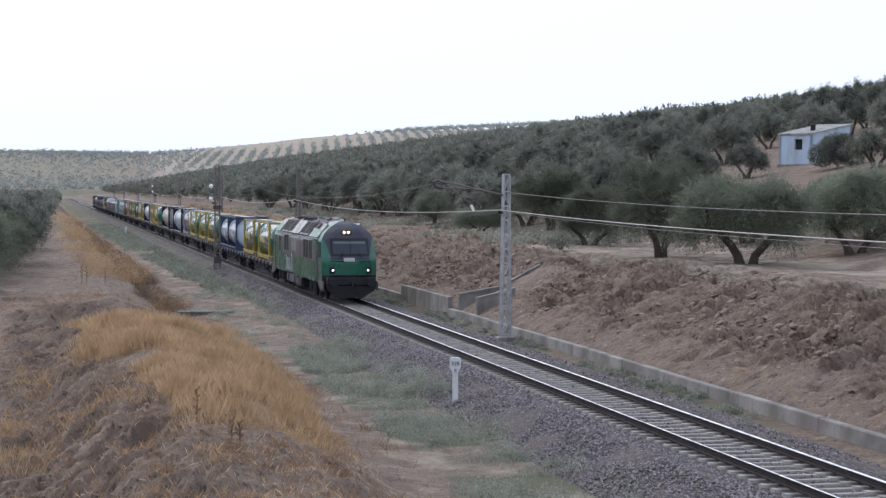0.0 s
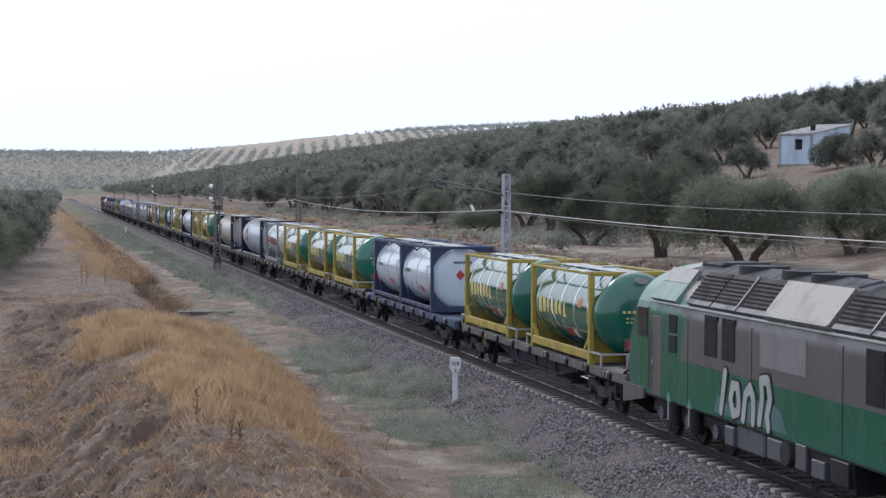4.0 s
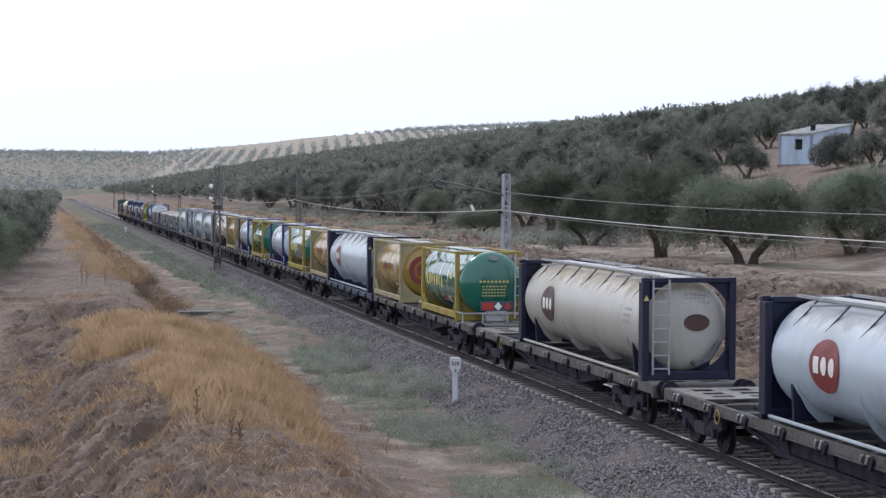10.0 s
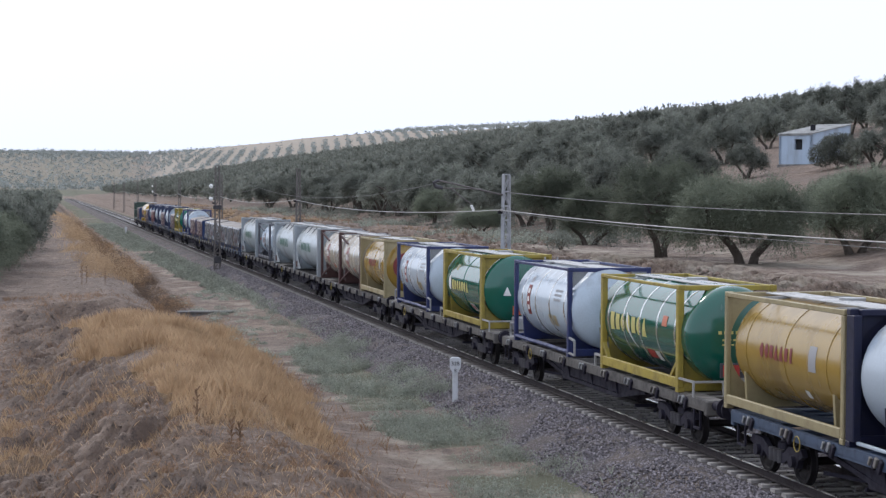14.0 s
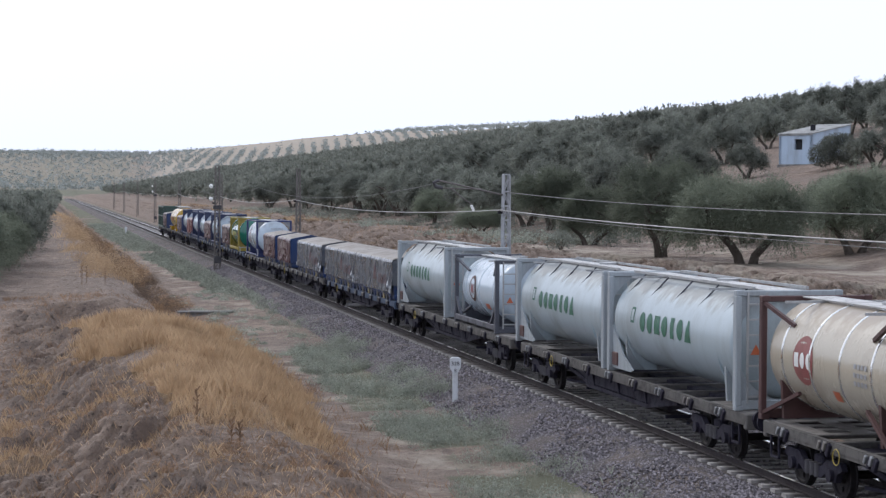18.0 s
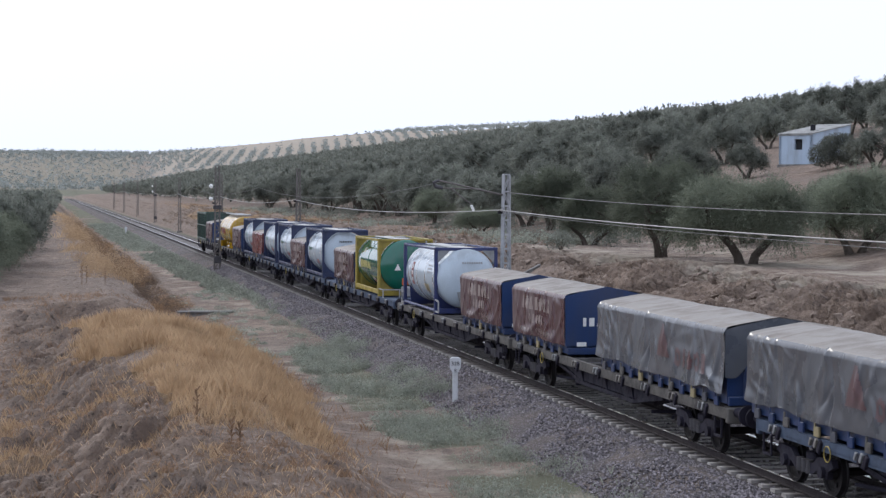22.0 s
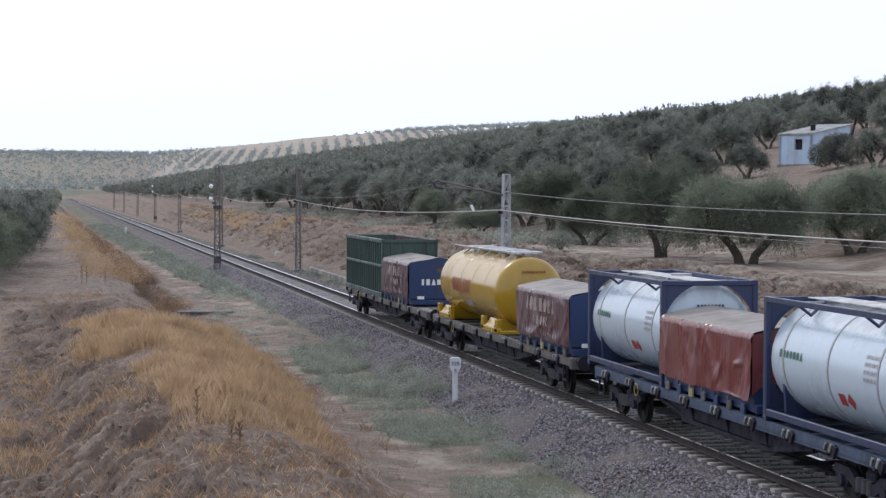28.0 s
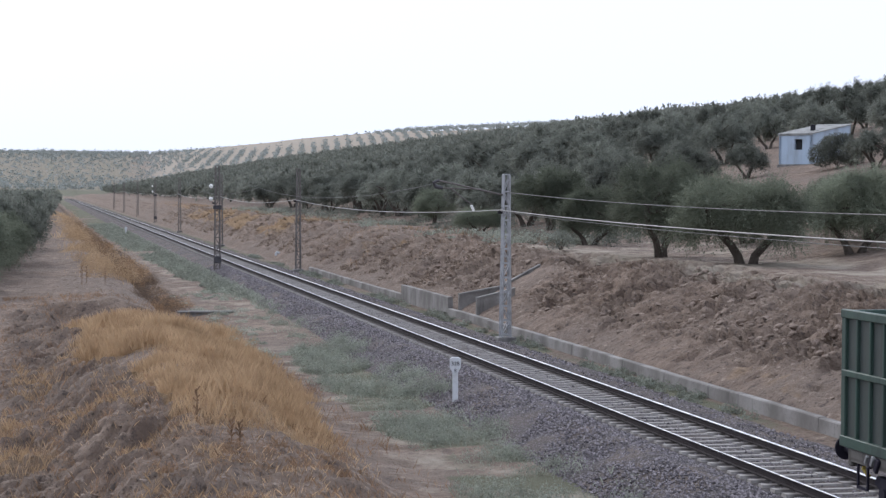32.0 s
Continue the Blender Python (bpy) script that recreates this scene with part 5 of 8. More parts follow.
# ---------------------------------------------------------------- tank containers
def tank_container(name, label, tank, cage, L=6.06, H=2.55, R=1.13, zc=1.36, half=2.55, dish=0.40, bands=4, band=None, post=0.15, deep=0.16,
                   side_rail=0.16, top_rail=0.10, brace=0.0, end_rail=False, ladder=False, walk_w=0.55, skirts=0, ribs=0, gusset=0.0, sloped=False, cap=None):
    top = thing(name, label, "tank container", "tank containers")
    # barrel with dished ends
    prof = []
    for k in range(9):
        t = k / 8
        r = R * math.sin(t * math.pi / 2) ** 0.8
        prof.append((-half - dish * math.sqrt(max(0, 1 - (r / R) ** 2.6)), max(r, 0.0)))
    prof += [(-half * q, R) for q in (0.98, 0.5, 0, -0.5, -0.98)] + [(-y, r) for y, r in prof[::-1]]
    body = part("tank", Shape().spin(prof[8:-8] if cap else prof, 40, 0, zc), tank, top)
    if cap:
        for q in (prof[:9], prof[-9:]):
            part("end_dome", Shape().spin(q, 40, 0, zc), cap, body, "cream painted end")
    for k in range(bands):
        y = -half * 0.78 + half * 1.56 * k / max(1, bands - 1)
        part("band", Shape().spin([(y - 0.035, R), (y - 0.03, R + 0.014), (y + 0.03, R + 0.014), (y + 0.035, R)], 40, 0, zc), band or tank, body)
    px, py = 1.22 - post / 2, L / 2 - deep / 2
    for sx in (-1, 1):
        for sy in (-1, 1):
            s = Shape().box((sx * px, sy * py, H / 2), (post, deep, H - 0.22), 0.02)
            s.box((sx * (1.22 - 0.09), sy * (L / 2 - 0.09), 0.06), (0.178, 0.178, 0.118), 0.015).box((sx * (1.22 - 0.09), sy * (L / 2 - 0.09), H - 0.06), (0.178, 0.178, 0.118), 0.015)
            part("corner_post", s, cage, top)
    for sy in (-1, 1):
        part("end_beam", Shape().box((0, sy * py, H - 0.07), (2.44 - 2 * post, deep * 0.8, 0.12), 0.015), cage, top)
        part("end_sill", Shape().box((0, sy * py, 0.12), (2.44 - 2 * post, deep * 0.8, 0.20), 0.015), cage, top)
        if gusset:
            for sx in (-1, 1):
                for sz in (-1, 1):
                    xs, zs = 1.22 - post + 0.005, (H - 0.13 - zc) if sz > 0 else (zc - 0.215)
                    q, rr = [], R + 0.012
                    a0 = math.acos(xs / rr) if rr > xs else 0.0
                    a1 = math.asin(zs / rr) if rr > zs else math.pi / 2
                    if a1 > a0:
                        for k in range(11):
                            a = a0 + (a1 - a0) * k / 10
                            q.append((sx * min(xs, rr * math.cos(a)), zc + sz * min(zs, rr * math.sin(a))))
                        if a0 == 0.0:
                            q = [(sx * xs, zc)] + q
                        if a1 == math.pi / 2:
                            q.append((0, zc + sz * zs))
                        part("corner_gusset", Shape().slab([(sx * xs, zc + sz * zs)] + q, "y", sy * py - 0.03, sy * py + 0.03), cage, top)
        part("saddle", Shape().slab([(-1.0, 0.1), (1.0, 0.1), (1.05, zc - 0.5), (0.7, zc - 0.85), (0, zc - R + 0.02), (-0.7, zc - 0.85), (-1.05, zc - 0.5)], "y", sy * (half * 0.86) - 0.05, sy * (half * 0.86) + 0.05), cage, top)
    for sx in (-1, 1):
        if side_rail:
            part("bottom_rail", Shape().box((sx * (1.22 - 0.05), 0, 0.10 + side_rail / 2), (0.09, L - 2 * deep, side_rail), 0.015), cage, top)
        if top_rail:
            part("top_rail", Shape().box((sx * (1.22 - 0.04), 0, H - 0.06), (0.07, L - 2 * deep, top_rail), 0.012), cage, top)
        if brace:
            for sy in (-1, 1):
                part("brace", Shape().bar((sx * 1.16, sy * (L / 2 - deep), 0.12 + brace), (sx * 1.16, sy * (L / 2 - deep - brace), 0.2), 0.09), cage, top)
        if sloped:
            for sy in (-1, 1):
                part("stay", Shape().bar((sx * 1.15, sy * (L / 2 - deep), H - 0.15), (sx * 0.95, sy * (L / 2 - 1.25), zc + R * 0.55), 0.075), cage, top)
                part("stay", Shape().bar((sx * 1.15, sy * (L / 2 - deep), 0.15), (sx * 0.95, sy * (L / 2 - 1.5), zc - R * 0.62), 0.075), cage, top)
    if walk_w:
        w = Shape()
        for k in range(5):
            w.box((-walk_w / 2 + walk_w * k / 4, 0, H - 0.03), (walk_w / 6, L - 2 * deep - 0.1, 0.03), 0.006)
        part("walkway", w, WALKWAY, top, "pale aluminium walkway")
        part("manlid", Shape().sweep([(0.35, 0, zc + R - 0.05), (0.35, 0, H + 0.03)], [0.27, 0.27], 16), WALKWAY, top, "round manhole lid")
        for y in (-L * 0.3, L * 0.3):
            part("walkway_strut", Shape().bar((-1.15, y, H - 0.07), (1.15, y, H - 0.07), 0.05), WALKWAY, top)
    for k in range(skirts):
        y = -half * 0.8 + half * 1.6 * k / max(1, skirts - 1)
        part("support_fin", Shape().slab([(-R * 0.995, zc - 0.12), (-R * 0.92, zc - R * 0.5), (-R * 0.72, zc - R * 0.86), (-0.6, 0.12), (-0.3, 0.12), (-0.3, zc - R * 0.9), (-R * 0.6, zc - R * 0.75)], "y", y - 0.02, y + 0.02), tank, body)
        part("support_fin", Shape().slab([(R * 0.98, zc - 0.25), (R * 0.72, zc - R * 0.86), (0.75, 0.16), (0.3, 0.16), (0.3, zc - R * 0.9), (R * 0.6, zc - R * 0.75)], "y", y - 0.03, y + 0.03), tank, body)
    for k in range(ribs):
        y = -half * 0.85 + half * 1.7 * k / max(1, ribs - 1)
        part("top_rib", Shape().bar((-0.95, y + 0.22, zc + R * 0.55), (-0.55, y - 0.06, H - 0.02), 0.035), GREYFRAME, body)
    if walk_w and ribs:
        for x in (-0.62, 0.62):
            part("walkway_rail", Shape().bar((x, -half, H + 0.02), (x, half, H + 0.02), 0.06), WALKWAY, top)
    if end_rail:
        y1 = -L / 2 - 0.95
        s = Shape()
        s.bar((-1.18, -L / 2, 0.34), (-1.18, y1, 0.34), 0.05)
        s.bar((-1.18, y1, 0.34), (1.18, y1, 0.34), 0.05)
        s.bar((1.18, -L / 2, 0.34), (1.18, y1, 0.34), 0.05)
        for x in (-1.18, -0.45, 0.45, 1.18):
            s.bar((x, y1, 0.0), (x, y1, 0.34), 0.045)
        part("guard_rail", s, WALKWAY, top, "pale tubular guard rail")
        s = Shape()
        s.bar((-1.18, L / 2, 0.32), (-1.18, L / 2 + 0.55, 0.32), 0.06)
        s.bar((-1.18, L / 2 + 0.55, 0.0), (-1.18, L / 2 + 0.55, 0.34), 0.05)
        part("guard_rail", s, WALKWAY, top, "pale tubular guard rail")
        part("outlet_box", Shape().box((0.1, y1 + 0.35, 0.24), (0.75, 0.5, 0.44), 0.04), WALKWAY, top, "pale outlet valve box")
    if ladder:
        y = -L / 2 - (0.95 if end_rail else -0.02)
        x0 = 0.72 if end_rail else -0.95
        s = Shape()
        for x in (x0, x0 + 0.42):
            s.bar((x, y, 0.15), (x, y, H - 0.05), 0.045)
        lad = part("ladder", s, WALKWAY, top, "pale metal ladder")
        for k in range(7):
            part("rung", Shape().bar((x0, y, 0.3 + 0.33 * k), (x0 + 0.42, y, 0.3 + 0.33 * k), 0.035), WALKWAY, lad)
    return top, body


def placards(top, y, spec):
    """Small signs on the front end: (x, z, w, h, material, diamond)."""
    for x, z, w, h, m, dia in spec:
        if dia:
            s = Shape().slab([(x, z - h / 2), (x + w / 2, z), (x, z + h / 2), (x - w / 2, z)], "y", y - 0.012, y)
        else:
            s = Shape().box((x, y - 0.006, z), (w, 0.012, h))
        part("placard", s, m, top, "hazard placard")


def green_tank(kind=0):
    top, body = tank_container("tank_container", "green tank container with a yellow frame and yellow lettering", GREENTANK, YELLOWFRAME, 6.06, 2.50, 1.15, 1.34, 3.30, 0.52, 5, BANDSTEEL if kind < 2 else GREENTANK,
                               side_rail=0.24, top_rail=0.08, brace=0.55, end_rail=True, ladder=kind == 1, walk_w=0.6, deep=0.18)
    s = word(Shape(), 2.35, "bnoonoa", 0.34, 0.46, 0.08, -0.02, 1.15, 1.34)
    part("lettering", s, INKYELLOW, body, "yellow name bars")
    s = Shape()
    patch(s, -0.2, -0.75, -0.72, -0.5, 1.15, 1.34, 3)
    part("hazard_label", s, INKRED, body, "red hazard label")
    part("hazard_label", patch(Shape(), -0.8, -1.1, -0.75, -0.5, 1.15, 1.34, 3), INKWHITE, body, "white hazard label")
    part("patch", patch(Shape(), -1.65, -2.0, 0.1, 0.32, 1.15, 1.34, 3), INKORANGE if kind != 1 else INKYELLOW, body, "small orange label")
    # swoosh below the name
    s = Shape()
    for k in range(7):
        t0, t1 = k / 7, (k + 1) / 7
        y0, y1 = 1.05 - 0.55 * t0 ** 2, 1.05 - 0.55 * t1 ** 2
        a0, a1 = 0.22 - 0.75 * t0, 0.22 - 0.75 * t1
        w = 0.10
        R, zc = 1.16, 1.34
        s.add([(-R * math.cos(a0), y0, zc + R * math.sin(a0)), (-R * math.cos(a0), y0 - w, zc + R * math.sin(a0)), (-R * math.cos(a1), y1 - w, zc + R * math.sin(a1)), (-R * math.cos(a1), y1, zc + R * math.sin(a1))], [(0, 1, 2, 3)])
    if kind == 0:
        part("swoosh", s, INKWHITE, body, "white curved stripe")
    y = -3.30 - 0.54
    e = Shape()
    face_word(e, -0.55, y - 0.02, 1.45, 8, 0.10, 0.075, 0.04)
    face_word(e, -0.45, y - 0.02, 1.28, 7, 0.10, 0.04, 0.03)
    face_word(e, -0.45, y - 0.02, 1.17, 8, 0.08, 0.04, 0.03)
    if kind == 1:
        face_word(e, -0.45, y - 0.02, 1.06, 8, 0.08, 0.04, 0.03)
        face_word(e, -0.45, y - 0.02, 0.95, 8, 0.08, 0.04, 0.03)
    part("lettering", e, INKYELLOW, body, "yellow name bars")
    part("capacity_plate", Shape().sweep([(0, y + 0.10, 2.28), (0, y + 0.06, 2.28)], [0.17, 0.17], 14, True, 0, 0.5), GREYSTEEL, body, "small oval plate")
    placards(top, -3.30 - 0.62, [(-0.25, 0.58, 0.40, 0.26, INKRED, False), (0.12, 0.58, 0.28, 0.30, INKWHITE, True), (0.46, 0.58, 0.28, 0.30, INKRED if kind == 1 else INKWHITE, True)])
    part("placard_board", Shape().box((0.10, -3.30 - 0.58, 0.58), (1.22, 0.02, 0.34), 0.01), GREYFRAME, top, "grey placard board")
    return top


def green_plate_tank():
    """Tank with solid yellow end plates in place of braces."""
    top, body = tank_container("tank_container", "green tank container with broad yellow end frames", GREENTANK, YELLOWFRAME, 6.06, 2.52, 1.16, 1.34, 2.95, 0.42, 3, GREENTANK,
                               post=0.12, deep=0.30, side_rail=0.20, top_rail=0.10, walk_w=0.6, gusset=0.62, end_rail=True, ladder=True)
    part("lettering", word(Shape(), 1.75, "bnoonoa", 0.29, 0.36, 0.07, -0.05, 1.16, 1.34), INKYELLOW, body, "yellow name bars")
    part("round_mark", blob(Shape(), 2.1, 0.0, 0.20, 0.26, 1.16, 1.34), INKWHITE, body, "white round mark")
    part("patch", patch(Shape(), 1.55, 1.2, 0.42, 0.62, 1.16, 1.34, 3), PALEYELLOW, body, "yellow label")
    part("hazard_label", patch(Shape(), -0.35, -0.95, -0.85, -0.55, 1.16, 1.34, 3), INKWHITE, body, "white hazard label board")
    part("hazard_label", patch(Shape(), -0.42, -0.62, -0.82, -0.58, 1.16, 1.34, 3, 0.010), INKRED, body, "red hazard label")
    part("hazard_label", blob(Shape(), -0.8, -0.70, 0.12, 0.15, 1.16, 1.34, 0.010, 4), INKRED, body, "red hazard diamond")
    y = -2.95 - 0.44
    part("lettering", face_word(Shape(), -0.1, y, 1.55, 8, 0.1, 0.09, 0.03), INKYELLOW, body, "yellow name bars")
    part("triangle", Shape().slab([(-0.55, 1.15), (-0.28, 1.15), (-0.415, 1.45)], "y", y + 0.02, y + 0.05), INKWHITE, body, "white triangle")
    placards(top, y - 0.03, [(-0.05, 0.66, 0.38, 0.30, INKORANGE, False), (0.36, 0.66, 0.34, 0.36, INKRED, True)])
    return top


def blue_box_tank():
    """White smooth tank in a full navy box frame."""
    top, body = tank_container("tank_container", "white tank container in a navy box frame", WHITETANK, BLUEFRAME, 6.06, 2.55, 1.165, 1.31, 2.72, 0.20, 3, INKGREY,
                               post=0.12, deep=0.16, side_rail=0.15, top_rail=0.12, walk_w=0.6, gusset=0.78)
    part("lettering", word(Shape(), 2.3, "bnoonoa", 0.13, 0.16, 0.035, 0.12, 1.165, 1.31), INKGREEN, body, "green name bars")
    part("hazard_label", patch(Shape(), -0.35, -0.62, -0.55, -0.34, 1.165, 1.31, 3), INKRED, body, "red hazard label")
    part("hazard_label", blob(Shape(), -0.85, -0.45, 0.17, 0.17, 1.165, 1.31, 0.008, 4), INKRED, body, "red hazard diamond")
    s = Shape()
    for k in range(4):
        word(s, -1.55, 4, 0.12, 0.07, 0.03, 0.35 - 0.12 * k, 1.165, 1.31)
    part("lettering", s, INKGREY, body, "grey data bars")
    for y in (-1.5, 1.5):
        part("top_stay", Shape().sweep([(-1.1, y, 2.44), (-0.85, y, 2.25), (-0.4, y + 0.3, 2.5)], [0.035] * 3, 6), BLUEFRAME, top)
    yy = -2.72 - 0.21
    part("lettering", face_word(Shape(), -0.30, yy, 1.92, 8, 0.07, 0.09, 0.02), INKBLACK, body, "dark code bars")
    part("hazard_label", Shape().slab([(-0.05, 1.24), (0.12, 1.44), (-0.05, 1.64), (-0.22, 1.44)], "y", yy - 0.012, yy), INKRED, body, "red hazard diamond")
    part("hazard_label", Shape().slab([(0.18, 0.74), (0.36, 0.94), (0.18, 1.14), (0.0, 0.94)], "y", yy + 0.02, yy + 0.05), INKPINK, body, "faded hazard diamond")
    part("sill_plate", Shape().box((0, -2.98, 0.14), (2.2, 0.06, 0.24), 0.01), BLUEFRAME, top)
    return top


def bright_blue_tank():
    top, body = tank_container("tank_container", "white banded tank container in a bright blue frame", WHITETANK, BRIGHTBLUE, 6.06, 2.52, 1.14, 1.34, 2.95, 0.45, 4, BANDSTEEL,
                               post=0.13, deep=0.15, side_rail=0.0, top_rail=0.08, brace=0.0, walk_w=0.6, gusset=0.0, sloped=False)
    for sx in (-1, 1):
        part("bottom_tube", Shape().sweep([(sx * 1.16, -2.9, 0.16), (sx * 1.10, -2.1, 0.12), (sx * 1.0, 0, 0.1), (sx * 1.10, 2.1, 0.12), (sx * 1.16, 2.9, 0.16)], [0.06] * 5, 8), BRIGHTBLUE, top)
    part("name_panel", patch(Shape(), 1.75, 1.38, -0.38, 0.42, 1.14, 1.34, 6), INKBRICK, body, "tall red panel")
    s = Shape()
    for k in range(3):
        patch(s, 1.66, 1.47, -0.25 + 0.22 * k, -0.12 + 0.22 * k, 1.14, 1.34, 2, 0.010)
    part("lettering", s, INKWHITE, body, "white name bars")
    part("name_panel", patch(Shape(), 1.75, 1.5, 0.50, 0.68, 1.14, 1.34, 3), INKGREY, body, "dark grey panel")
    for q in (-0.55, -1.0):
        part("label", patch(Shape(), q, q - 0.38, -0.55, -0.25, 1.14, 1.34, 3), PALEYELLOW, body, "yellow label")
    s = Shape()
    for k in range(3):
        word(s, -1.2, 5, 0.12, 0.07, 0.03, 0.40 - 0.12 * k, 1.14, 1.34)
    part("lettering", s, INKGREY, body, "grey data bars")
    for x in (-1.18,):
        for sy in (-1, 1):
            r = Shape()
            r.bar((x, sy * 3.03, 0.55), (x, sy * 3.55, 0.5), 0.05)
            r.bar((x, sy * 3.55, 0.5), (x, sy * 3.55, 0.1), 0.05)
            r.bar((x, sy * 3.55, 0.1), (x, sy * 3.03, 0.12), 0.05)
            part("step_rail", r, WALKWAY, top, "pale step rail")
    yy = -2.95 - 0.46
    part("lettering", face_word(Shape(), -0.25, yy - 0.01, 1.95, 9, 0.07, 0.07, 0.02), INKGREY, body, "grey code bars")
    part("name_panel", Shape().box((0.25, yy + 0.02, 1.20), (0.36, 0.03, 0.36)), INKBRICK, body, "red square panel")
    placards(top, yy - 0.02, [(0.2, 0.68, 0.4, 0.34, INKORANGE, False)])
    # pale corner brackets, outlet with a dark notch, and a grey box below
    for sx in (-1, 1):
        part("corner_bracket", Shape().slab([(sx * 1.08, 2.40), (sx * 0.62, 2.40), (sx * 1.08, 1.95)], "y", -3.02, -2.98), GREYSTEEL, top, "pale corner bracket")
        part("corner_stay", Shape().bar((sx * 1.14, -3.0, 2.05), (sx * 0.98, -2.55, 1.75), 0.06), GREYSTEEL, top)
    part("outlet_surround", Shape().slab([(-0.42, 0.86), (0.22, 0.86), (0.12, 0.46), (0.02, 0.14), (-0.22, 0.14), (-0.32, 0.46)], "y", yy + 0.02, yy + 0.10), GREYSTEEL, top, "pale outlet surround")
    part("outlet_notch", Shape().slab([(-0.32, 0.74), (0.12, 0.74), (-0.10, 0.52)], "y", yy + 0.004, yy + 0.016), BLUEFRAME, top, "dark outlet opening")
    part("valve_box", Shape().box((0.30, yy + 0.18, 0.27), (0.78, 0.24, 0.38), 0.03), TEALFRAME, top, "grey valve box")
    return top


def beam_tank(L, tank, cage, label, oval, R=1.16, half=None, ladder=True, big=0.42):
    """Long tank held by heavy end frames, with fins below."""
    half = half or L / 2 - 0.55
    top, body = tank_container("tank_container", label, tank, cage, L, 2.55, R, 1.35, half, 0.35, 0, None, post=0.17, deep=0.34, side_rail=0.0, top_rail=0.0,
                               walk_w=0.55, skirts=4, ribs=7, gusset=0.5, ladder=ladder)
    part("end_plate", Shape().box((0, L / 2 - 0.10, 1.28), (2.3, 0.05, 2.3), 0.01), cage, top, "solid dark end plate")
    part("roundel", blob(Shape(), half * 0.53, 0.02, big * 1.35, big * 1.05, R, 1.35, 0.020), oval, body, "round printed emblem")
    part("lettering", word(Shape(), half * 0.53 + big * 0.98, "noo", big * 0.56, big * 0.72, 0.07, 0.02, R, 1.35, 0.027), INKWHITE, body, "white emblem bars")
    part("low_rail", Shape().box((-1.12, 0, 0.10), (0.08, L - 0.7, 0.06), 0.01), tank, top)
    part("low_rail", Shape().box((1.12, 0, 0.10), (0.08, L - 0.7, 0.06), 0.01), tank, top)
    s = Shape()
    for k in range(3):
        word(s, -half * 0.78, 4, 0.11, 0.07, 0.03, 0.3 - 0.14 * k, R, 1.35)
    part("lettering", s, INKGREY, body, "grey data bars")
    yy = -half - 0.36
    part("emblem", Shape().sweep([(0.25, yy + 0.05, 1.42), (0.25, yy - 0.01, 1.42)], [0.34, 0.34], 20, True, 0, 0.62), oval, body, "oval end emblem")
    s = Shape()
    for k in range(4):
        face_word(s, -0.05, yy + 0.06, 2.12 - 0.10 * k, 6 - k % 2, 0.09, 0.06, 0.025)
    part("lettering", s, INKGREY, body, "grey data bars")
    part("triangle", Shape().slab([(-1.2, 1.98), (-1.06, 1.98), (-1.13, 2.12)], "y", -L / 2 - 0.012, -L / 2), INKYELLOW, top, "yellow warning triangle")
    part("valve_pipe", Shape().sweep([(0.2, yy + 0.1, 0.42), (0.2, yy - 0.05, 0.35), (0.55, yy - 0.05, 0.5), (0.85, yy, 0.95)], [0.06] * 4, 8), GREYFRAME, top, "grey valve pipe")
    return top


def silver_tank():
    top, body = tank_container("tank_container", "bare steel tank container with cream ends and red lettering", SILVER, GREYSTEEL, 5.7, 2.5, 1.14, 1.34, 3.2, 0.45, 6, BANDSTEEL,
                               post=0.11, deep=0.12, side_rail=0.20, top_rail=0.07, brace=0.5, walk_w=0.6, end_rail=True, cap=CREAMTANK)
    part("lettering", word(Shape(), 2.62, "aan nbn booon", 0.29, 0.46, 0.08, 0.10, 1.14, 1.34, 0.02, -0.010), INKBRICK, body, "red name bars")
    part("data_panel", patch(Shape(), 1.55, 0.55, -0.62, -0.36, 1.14, 1.34, 3, 0.018), FADEDGREY, body, "dark grey data panel")
    yy = -3.2 - 0.46
    part("lettering", face_word(Shape(), -0.6, yy, 1.60, "aan", 0.28, 0.27, 0.07), INKBRICK, body, "red name bars")
    part("lettering", face_word(Shape(), -0.85, yy + 0.02, 1.18, "booon", 0.28, 0.27, 0.07), INKBRICK, body, "red name bars")
    part("triangle", Shape().slab([(-0.55, 1.9), (-0.25, 1.9), (-0.4, 2.12)], "y", yy + 0.05, yy + 0.08), INKYELLOW, body, "yellow warning triangle")
    return top


